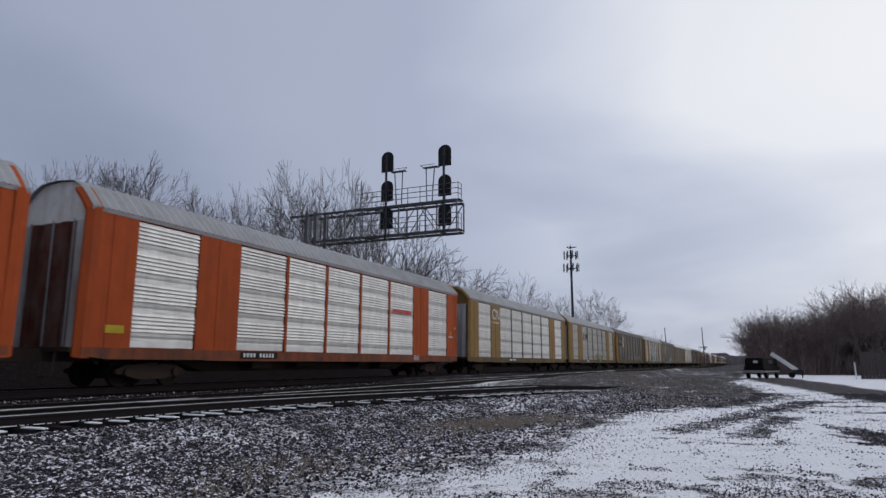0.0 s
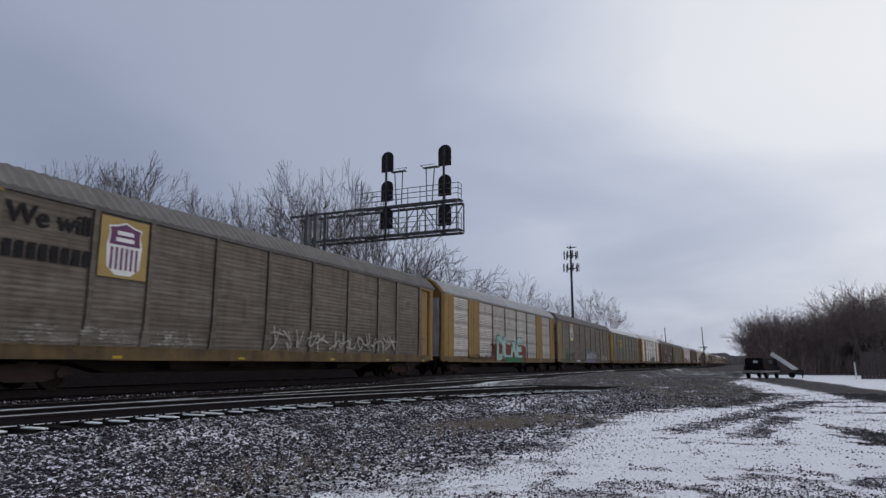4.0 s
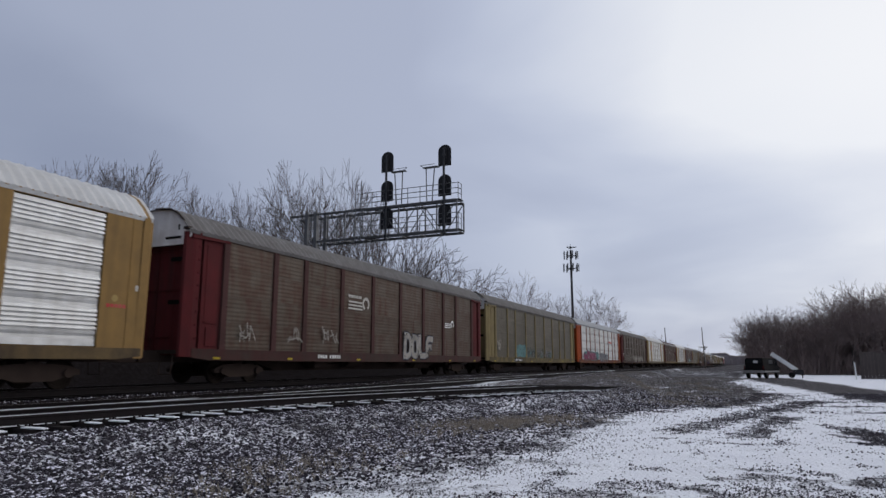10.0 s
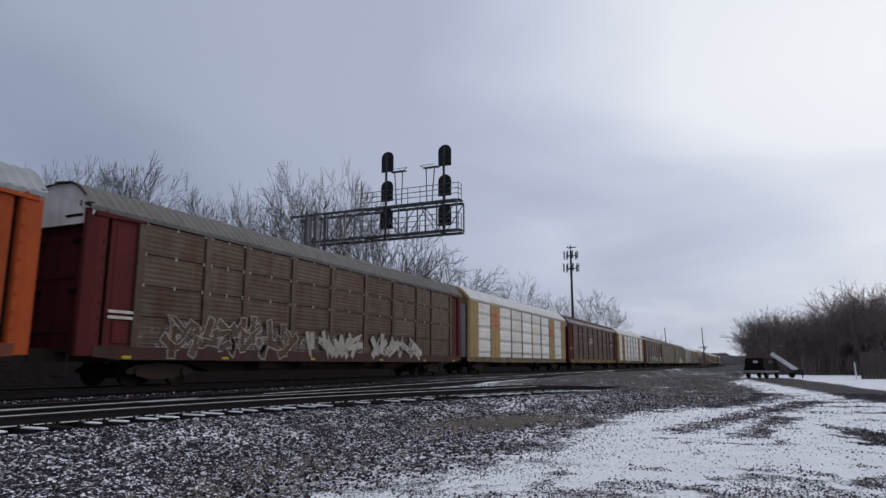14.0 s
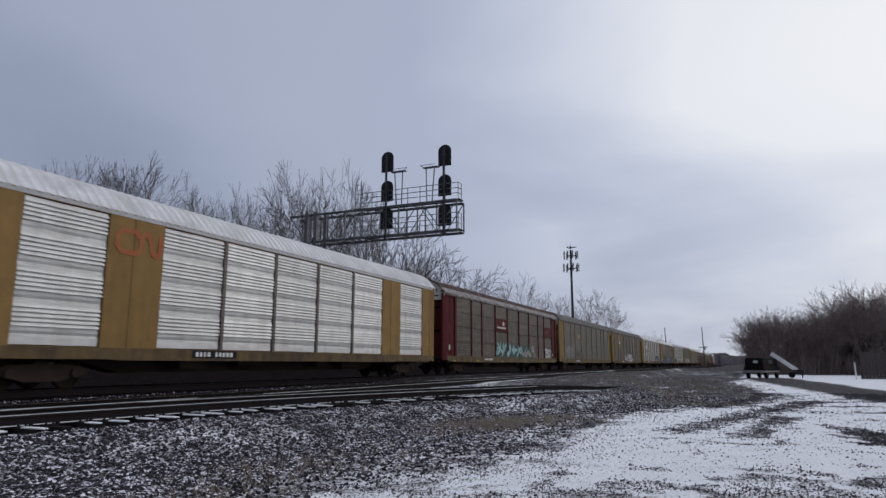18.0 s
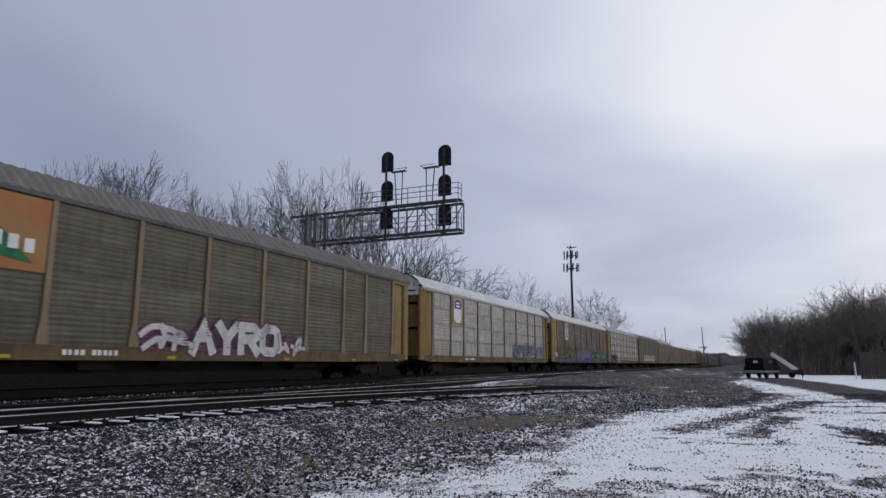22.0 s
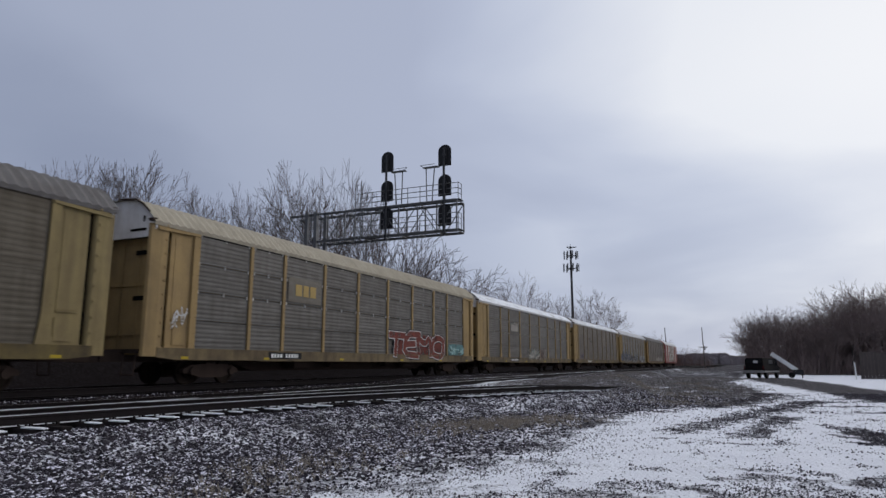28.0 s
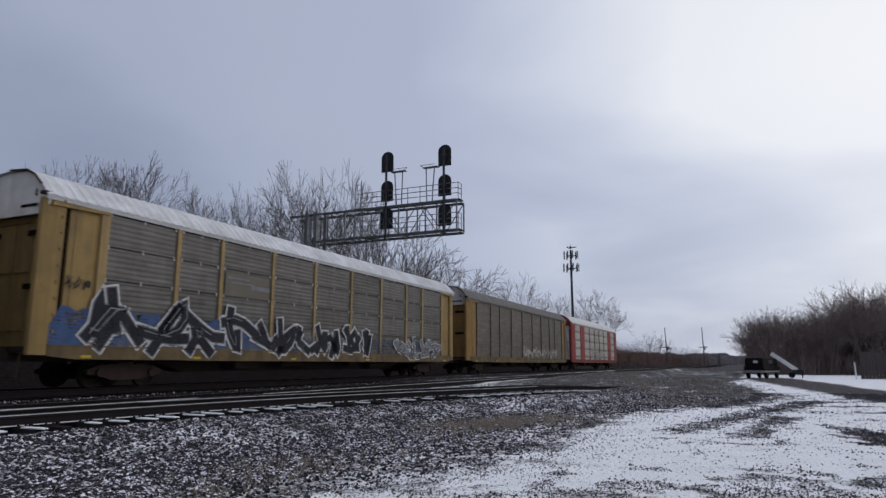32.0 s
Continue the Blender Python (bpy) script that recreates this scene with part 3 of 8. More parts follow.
def ground_material():
    m = bpy.data.materials.new("gravel and thin snow")
    m.use_nodes = True
    t = m.node_tree
    b = t.nodes["Principled BSDF"]
    b.inputs["Roughness"].default_value = 0.9
    b.inputs["Specular IOR Level"].default_value = 0.02
    co = t.nodes.new("ShaderNodeTexCoord")
    cover = t.nodes.new("ShaderNodeAttribute")
    cover.attribute_name = "snow"
    fine = t.nodes.new("ShaderNodeTexNoise")
    fine.inputs["Scale"].default_value, fine.inputs["Detail"].default_value, fine.inputs["Roughness"].default_value = 13.0, 7.0, 0.8
    cell = t.nodes.new("ShaderNodeTexVoronoi")
    cell.inputs["Scale"].default_value = 17.0
    big = t.nodes.new("ShaderNodeTexNoise")
    big.inputs["Scale"].default_value, big.inputs["Detail"].default_value = 1.3, 5.0
    for n in (fine, cell, big):
        t.links.new(co.outputs["Object"], n.inputs["Vector"])
    # stones of differing greys
    bw = t.nodes.new("ShaderNodeSeparateColor")
    t.links.new(cell.outputs["Color"], bw.inputs[0])
    rs = t.nodes.new("ShaderNodeValToRGB")
    rs.color_ramp.elements[0].color, rs.color_ramp.elements[1].color = (0.018, 0.017, 0.0195, 1), (0.165, 0.157, 0.168, 1)
    rs.color_ramp.elements.new(0.6).color = (0.070, 0.0655, 0.071, 1)
    t.links.new(bw.outputs[0], rs.inputs[0])
    soil = t.nodes.new("ShaderNodeMix")
    soil.data_type = "RGBA"
    soil.inputs["B"].default_value = (0.098, 0.091, 0.094, 1)
    sm = t.nodes.new("ShaderNodeMapRange")
    sm.inputs["From Min"].default_value, sm.inputs["From Max"].default_value, sm.inputs["To Max"].default_value = 0.5, 0.72, 0.45
    t.links.new(big.outputs["Fac"], sm.inputs["Value"])
    t.links.new(sm.outputs[0], soil.inputs["Factor"])
    t.links.new(rs.outputs[0], soil.inputs["A"])
    # dark soil of track beds and bank, shade under the train put into it
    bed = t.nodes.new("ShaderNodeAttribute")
    bed.attribute_name = "soil_shade"
    soil_shade_mix = t.nodes.new("ShaderNodeMix")
    soil_shade_mix.data_type = "RGBA"
    soil_shade_mix.inputs["B"].default_value = (0.0125, 0.0088, 0.0082, 1)
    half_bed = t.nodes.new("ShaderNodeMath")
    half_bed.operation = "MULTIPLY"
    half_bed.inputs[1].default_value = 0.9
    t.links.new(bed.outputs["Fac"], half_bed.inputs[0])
    t.links.new(half_bed.outputs[0], soil_shade_mix.inputs["Factor"])
    t.links.new(soil.outputs["Result"], soil_shade_mix.inputs["A"])
    medium = t.nodes.new("ShaderNodeTexNoise")
    medium.inputs["Scale"].default_value, medium.inputs["Detail"].default_value, medium.inputs["Roughness"].default_value = 1.9, 6.0, 0.7
    t.links.new(co.outputs["Object"], medium.inputs["Vector"])
    both = t.nodes.new("ShaderNodeMix")
    both.inputs["Factor"].default_value = 0.5
    t.links.new(fine.outputs["Fac"], both.inputs["A"])
    t.links.new(medium.outputs["Fac"], both.inputs["B"])
    wide_ = t.nodes.new("ShaderNodeMath")
    wide_.operation = "MULTIPLY_ADD"
    wide_.inputs[1].default_value, wide_.inputs[2].default_value = 1.7, -0.35
    t.links.new(both.outputs["Result"], wide_.inputs[0])
    # snow where the cover beats the noise
    sub = t.nodes.new("ShaderNodeMath")
    sub.operation = "SUBTRACT"
    t.links.new(cover.outputs["Fac"], sub.inputs[0])
    t.links.new(wide_.outputs[0], sub.inputs[1])
    edge = t.nodes.new("ShaderNodeMapRange")
    edge.inputs["From Min"].default_value, edge.inputs["From Max"].default_value = -0.07, 0.13
    t.links.new(sub.outputs[0], edge.inputs["Value"])
    snowc = t.nodes.new("ShaderNodeMix")
    snowc.data_type = "RGBA"
    snowc.inputs["A"].default_value, snowc.inputs["B"].default_value = (0.88, 0.90, 0.95, 1), (0.68, 0.69, 0.75, 1)
    t.links.new(big.outputs["Fac"], snowc.inputs["Factor"])
    mixs = t.nodes.new("ShaderNodeMix")
    mixs.data_type = "RGBA"
    t.links.new(edge.outputs[0], mixs.inputs["Factor"])
    t.links.new(soil_shade_mix.outputs["Result"], mixs.inputs["A"])
    t.links.new(snowc.outputs["Result"], mixs.inputs["B"])
    t.links.new(mixs.outputs["Result"], b.inputs["Base Color"])
    bp = t.nodes.new("ShaderNodeBump")
    bp.inputs["Strength"].default_value, bp.inputs["Distance"].default_value = 0.8, 0.03
    t.links.new(cell.outputs["Distance"], bp.inputs["Height"])
    bp2 = t.nodes.new("ShaderNodeBump")
    bp2.inputs["Strength"].default_value, bp2.inputs["Distance"].default_value = 0.5, 0.04
    t.links.new(fine.outputs["Fac"], bp2.inputs["Height"])
    t.links.new(bp.outputs[0], bp2.inputs["Normal"])
    t.links.new(bp2.outputs[0], b.inputs["Normal"])
    return m


M["ground"] = ground_material()
gm = raw_mesh("ground", gv, gf, M["ground"])
at_snow = gm.attributes.new("snow", "FLOAT", "POINT")
at_snow.data.foreach_set("value", gs)
at_soil_shade = gm.attributes.new("soil_shade", "FLOAT", "POINT")
at_soil_shade.data.foreach_set("value", ge)
for p in gm.polygons:
    p.use_smooth = True
ground = tagged(new("ground", gm), "grey crushed-stone ground thinly covered with patchy snow", "ground", kind="structure")


# loose crushed stone over the ballast shoulder and the foot of the bank
def stone_material():
    m = material("crushed stone", (0.046, 0.041, 0.050), 0.92, second=(0.016, 0.014, 0.018), scale=20, grain=70, bump=0.3, spec=0.12)
    t = m.node_tree
    b = t.nodes["Principled BSDF"]
    old = b.inputs["Base Color"].links[0].from_socket
    g = t.nodes.new("ShaderNodeNewGeometry")
    isl = t.nodes.new("ShaderNodeMapRange")
    isl.inputs["To Min"].default_value, isl.inputs["To Max"].default_value = 0.45, 1.7
    t.links.new(g.outputs["Random Per Island"], isl.inputs["Value"])
    mul = t.nodes.new("ShaderNodeVectorMath")
    mul.operation = "SCALE"
    t.links.new(old, mul.inputs[0])
    t.links.new(isl.outputs[0], mul.inputs["Scale"])
    s = t.nodes.new("ShaderNodeSeparateXYZ")
    t.links.new(g.outputs["Normal"], s.inputs[0])
    co = t.nodes.new("ShaderNodeTexCoord")
    n = t.nodes.new("ShaderNodeTexNoise")
    n.inputs["Scale"].default_value, n.inputs["Detail"].default_value = 6.0, 3.0
    t.links.new(co.outputs["Object"], n.inputs["Vector"])
    add = t.nodes.new("ShaderNodeMath")
    add.operation = "MULTIPLY"
    t.links.new(s.outputs["Z"], add.inputs[0])
    t.links.new(n.outputs["Fac"], add.inputs[1])
    r = t.nodes.new("ShaderNodeMapRange")
    r.inputs["From Min"].default_value, r.inputs["From Max"].default_value = 0.40, 0.475
    t.links.new(add.outputs[0], r.inputs["Value"])
    mx = t.nodes.new("ShaderNodeMix")
    mx.data_type = "RGBA"
    mx.inputs["B"].default_value = (0.77, 0.76, 0.85, 1)
    t.links.new(r.outputs[0], mx.inputs["Factor"])
    t.links.new(mul.outputs[0], mx.inputs["A"])
    t.links.new(mx.outputs["Result"], b.inputs["Base Color"])
    return m


M["stone"] = stone_material()
M["clod"] = material("brown-grey clods", (0.22, 0.20, 0.19), 0.95, second=(0.09, 0.081, 0.077), scale=9, amount=0.9, grain=50, bump=0.3, spec=0.05)
rng = random.Random(7)
OCTA = [Vector(v) for v in ((1, 0, 0), (-1, 0, 0), (0, 1, 0), (0, -1, 0), (0, 0, 1), (0, 0, -1))]
OCTF = ((0, 2, 4), (2, 1, 4), (1, 3, 4), (3, 0, 4), (2, 0, 5), (1, 2, 5), (3, 1, 5), (0, 3, 5))


def scatter(name, label, spots, lo, hi, mat, flat=0.7):
    vs, fs = [], []
    for x, y in spots:
        r = rng.uniform(lo, hi)
        q = Euler((rng.uniform(0, 6), rng.uniform(0, 6), rng.uniform(0, 6))).to_matrix()
        s = Vector((r * rng.uniform(0.7, 1.3), r * rng.uniform(0.7, 1.2), r * rng.uniform(0.5, 0.9)))
        c = Vector((x, y, ground_z(x, y) + r * rng.uniform(0.05, 0.5)))
        k = len(vs)
        for o in OCTA:
            p = q @ Vector((o.x * s.x, o.y * s.y, o.z * s.z)) * rng.uniform(0.8, 1.15)
            vs.append(c + Vector((p.x, p.y, p.z * flat)))
        fs += [tuple(k + i for i in f) for f in OCTF]
    return tagged(new(name, raw_mesh(name, vs, fs, mat)), label, "gravel", kind="stuff")


spots = []
while len(spots) < 38000:
    y = 4.0 + 28.0 * rng.random() ** 1.6
    x = rng.uniform(-10.4, 0.5)
    if x < siding_x(y) + (0.62 if rng.random() < 0.75 else 0.2) or x > 0.22 * y:
        continue
    c = snow_cover(x, y)
    if rng.random() < (1.0 if x < edge_x(y) - 2.4 else max(0.0, 0.9 * (1 - smooth(-2.6, 0.5, x - edge_x(y))) ** 1.2)):
        spots.append((x, y))
gravel = scatter("gravel", "dark grey crushed stone dusted with snow on the bank", spots, 0.017, 0.05, M["stone"])
vs, fs = [], []
count = 0
while count < 46000:
    y = 4.6 + 34.0 * rng.random() ** 1.75
    x = rng.uniform(edge_x(y) - 0.6, 0.2 * y + 0.6)
    if rng.random() > bare(x, y) ** 1.5 + 0.03:
        continue
    count += 1
    r = rng.uniform(0.004, 0.0115) * (1.0 + y * 0.05) * (1.5 if rng.random() < 0.08 else 1.0)
    z = ground_z(x, y)
    turn = rng.uniform(0, 6.28)
    k = len(vs)
    for q in range(4):
        t_ = turn + q * 1.57 + rng.uniform(-0.4, 0.4)
        l_ = r * rng.uniform(0.7, 1.6)
        vs.append((x + l_ * math.cos(t_), y + l_ * math.sin(t_), z - 0.004))
    vs.append((x + rng.uniform(-0.4, 0.4) * r, y + rng.uniform(-0.4, 0.4) * r, z + r * rng.uniform(0.6, 1.3)))
    fs += [(k, k + 1, k + 4), (k + 1, k + 2, k + 4), (k + 2, k + 3, k + 4), (k + 3, k, k + 4)]
pebbles = tagged(new("pebbles", raw_mesh("pebbles", vs, fs, M["stone"])), "small dark stones poking through the thin snow", "gravel", kind="stuff")
spots = []
while len(spots) < 9000:
    y = 5.0 + 45.0 * rng.random() ** 1.5
    x = rng.uniform(-15.9, -9.0)
    if (abs(x - MAIN_X) < 1.35) or (siding_x(y) - 2.0 < x):
        continue
    spots.append((x, y))
scatter("gravel", "snow-dusted crushed stone between the tracks", spots, 0.02, 0.045, M["stone"])
spots = []
while len(spots) < 21000:
    y = 26.0 + 50.0 * rng.random() ** 1.3
    x = rng.uniform(-11.0, 2.0)
    if x < edge_x(y) - 0.3 + rng.gauss(0, 1.3) - 0.8 * rng.random() and x > (siding_x(y) + 0.7 if y < 30.0 else -11.2):
        spots.append((x, y))
scatter("gravel", "coarse brown-grey clods on the low gravel mound", spots, 0.02, 0.05, M["clod"])


# ---------------------------------------------------------------- tracks
RAIL = ((-0.07, 0.0), (0.07, 0.0), (0.07, 0.012), (0.012, 0.035), (0.011, 0.125), (0.036, 0.138), (0.036, 0.168), (0.026, 0.174), (-0.026, 0.174), (-0.036, 0.168), (-0.036, 0.138), (-0.011, 0.125), (-0.012, 0.035), (-0.07, 0.012))


def sweep_rail(name, path, parent, snow_runs=(), head=True):
    """A rail along path (x, y, z of its foot); faces of the running surface are polished where it is used."""
    vs, fs, ms = [], [], []
    n = len(RAIL)
    for i, p in enumerate(path):
        a, b = Vector(path[max(i - 1, 0)]), Vector(path[min(i + 1, len(path) - 1)])
        d = (b - a).normalized()
        side = Vector((d.y, -d.x, 0)).normalized()
        for u, w in RAIL:
            vs.append(Vector(p) + side * u + Vector((0, 0, w)))
    for i in range(len(path) - 1):
        for k in range(n):
            fs.append((i * n + k, i * n + (k + 1) % n, (i + 1) * n + (k + 1) % n, (i + 1) * n + k))
            ms.append(1 if head and k == 7 else 0)
    fs.append(tuple(range(n - 1, -1, -1)))
    fs.append(tuple(range((len(path) - 1) * n, len(path) * n)))
    ms += [0, 0]
    me = raw_mesh(name, vs, fs, [M["rail"], M["railhead"]])
    me.polygons.foreach_set("material_index", ms)
    return part(name, me, None, parent)


def tie_mesh(length, seed):
    r = random.Random(seed)
    bm = bmesh.new()
    bm_box(bm, -length / 2, length / 2, -0.115, 0.115, -0.17, 0.0)
    for v in bm.verts:
        v.co += Vector((r.uniform(-0.03, 0.03), r.uniform(-0.012, 0.012), r.uniform(-0.008, 0.008)))
    bmesh.ops.bevel(bm, geom=bm.edges[:], offset=0.012, segments=1, affect="EDGES")
    return mesh_of(bm, "tie", M["tie"])


TIES = [tie_mesh(2.6, k) for k in range(5)]


def plate_mesh():
    bm = bmesh.new()
    bm_box(bm, -0.18, 0.18, -0.1, 0.1, 0.0, 0.016)
    for x in (-0.1, 0.1):
        for y in (-0.06, 0.06):
            bm_box(bm, x - 0.014, x + 0.014, y - 0.014, y + 0.014, 0.016, 0.05)
    bm_box(bm, 0.07, 0.12, 0.12, 0.16, -0.01, 0.06)
    return mesh_of(bm, "tie_plate", M["rail"])


PLATE = plate_mesh()


def snow_strip_mesh(seed, length, width):
    """A thin uneven pad of snow lying on the end of a tie."""
    r = random.Random(seed)
    bm = bmesh.new()
    pts = []
    n = 12
    for k in range(n):
        a = k * math.tau / n
        pts.append((length / 2 * math.copysign(abs(math.cos(a)) ** 0.5, math.cos(a)) * r.uniform(0.8, 1.05), width / 2 * math.copysign(abs(math.sin(a)) ** 0.5, math.sin(a)) * r.uniform(0.75, 1.05)))
    bm_prism(bm, pts, 2, 0.0, 0.018)
    return mesh_of(bm, "snow_pad", M["snow"])


PADS = [snow_strip_mesh(k, 0.42 + 0.06 * k, 0.16 + 0.02 * (k % 4)) for k in range(6)]


def straight(x, y0, y1, z, step=40.0):
    n = max(1, int((y1 - y0) / step))
    ys = sorted([y0 + (y1 - y0) * k / n for k in range(n + 1)] + [38, 44, 50, 56, 62, 68])
    return [(x + bend(y), y, z) for y in ys]


def track(label, x, z, nearest):
    t = thing("railway_track", label, "railway track", at=(0, 0, 0), kind="structure")
    for s in (-0.755, 0.755):
        sweep_rail("rail", straight(x + s, -60.0, 1500.0, z - 0.174, 60), t)
    tz = z - 0.174 - 0.017
    r = random.Random(int(x * 10))
    y = 2.0
    k = 0
    while y < 2.0 + nearest * 0.53:
        ob = part("tie", TIES[k % 5], None, t)
        ob.matrix_basis = pose(x + bend(y) + r.uniform(-0.03, 0.03), y + r.uniform(-0.02, 0.02), tz, 0, 0, r.uniform(-0.7, 0.7))
        if nearest > 100:
            part("tie_plate", PLATE, None, t, at=(x + bend(y) + 0.755, y, tz))
            if k % 3 != 1:
                part("snow_pad", PADS[k % 6], None, t, at=(x + bend(y) + 1.12, y, tz + 0.001))
        y += 0.53
        k += 1
    bm = bmesh.new()
    while y < 420.0:
        bm_box(bm, x + bend(y) - 1.3, x + bend(y) + 1.3, y - 0.115, y + 0.115, tz - 0.17, tz)
        y += 0.53
    far = part("far_ties", bm, M["tie"], t)
    tagged(far, kind="stuff")
    return t


track("main railway track under the passing train", TRAIN_X, TRAIN_Z, 90)
track("main railway track with dark ties and snow-dusted ballast", MAIN_X, MAIN_Z, 130)

SIDING_Z = 0.66
siding = thing("siding_track", "curved siding track with dark rails and snow on the tie ends, buried in gravel at its end", "railway track", kind="structure")
near_path, far_path, ties_at = [], [], []
y = -2.0
acc = 0.0
prev = None
while y < 31.0:
    p = Vector((siding_x(y), y, 0))
    d = (Vector((siding_x(y + 0.05), y + 0.05, 0)) - p).normalized()
    side = Vector((d.y, -d.x, 0))
    sink = SIDING_Z - 0.174 - 0.16 * smooth(24, 31, y)
    near_path.append((p.x, p.y, sink))
    q = p - side * 1.51
    far_path.append((q.x, q.y, sink))
    if prev is not None:
        acc += (p - prev).length
    if acc >= 0.53:
        acc -= 0.53
        ties_at.append((p - side * 0.755, math.degrees(math.atan2(-d.x, d.y)), sink))
    prev = p
    y += 0.15
sweep_rail("rail", near_path[::4], siding, head=True)
sweep_rail("rail", far_path[::4], siding, head=True)
r = random.Random(5)
for k, (c, turn, z) in enumerate(ties_at):
    ob = part("tie", TIES[k % 5], None, siding)
    ob.matrix_basis = pose(c.x, c.y, z - 0.016, 0, 0, turn + r.uniform(-1.5, 1.5))
    side = Vector((math.cos(radians(turn)), math.sin(radians(turn)), 0))
    q = c + side * 0.755
    ob = part("tie_plate", PLATE, None, siding)
    ob.matrix_basis = pose(q.x, q.y, z - 0.016, 0, 0, turn)
    q = c + side * (1.13 + r.uniform(-0.06, 0.06))
    if r.random() < 0.7:
        ob = part("snow_pad", PADS[k % 6], None, siding)
        ob.matrix_basis = pose(q.x, q.y, z - 0.013, 0, 0, turn + r.uniform(-3, 3))


def snow_line(path, off, z, y0, y1, width, seed, parent):
    """Snow caught along a rail's foot or head, in uneven runs."""
    rr = random.Random(seed)
    bm = bmesh.new()
    rows = []
    for i, p in enumerate(path):
        if not y0 <= p[1] <= y1:
            continue
        w = width * (0.45 + 0.55 * abs(noise.noise(Vector((p[1] * 0.9, seed, 0)))) * 1.6)
        j = min(i + 1, len(path) - 1)
        a, b = Vector(path[max(i - 1, 0)]), Vector(path[j])
        d = (b - a).normalized()
        side = Vector((d.y, -d.x, 0))
        c = Vector(p) + side * off + Vector((0, 0, z))
        rows.append([c - side * w / 2, c - side * w / 4 + Vector((0, 0, 0.012)), c + side * w / 4 + Vector((0, 0, 0.012)), c + side * w / 2])
    bm_strip(bm, rows)
    return part("snow_line", bm, M["thin_snow"], parent, "thin line of snow lying along the rail")


snow_line(near_path, 0.045, 0.013, -2, 29, 0.11, 3, siding)
snow_line(near_path, 0.0, 0.175, -2, 24, 0.009, 9, siding)
snow_line(far_path, 0.0, 0.175, -2, 24, 0.010, 5, siding)
mains = [(MAIN_X + 0.755 + bend(yy * 0.3), yy * 0.3, MAIN_Z - 0.174) for yy in range(0, 400)]
snow_line(mains, 0.0, 0.175, 0, 12.3, 0.02, 4, siding)
snow_line(mains, 0.0, 0.175, 14.7, 40, 0.016, 6, siding)
snow_line([(x + 0.9, y, z) for x, y, z in mains], 0.0, 0.03, 36, 110, 0.14, 8, siding)


# ---------------------------------------------------------------- cantilever signal bridge
BY = 34.75                                   # its line across the tracks


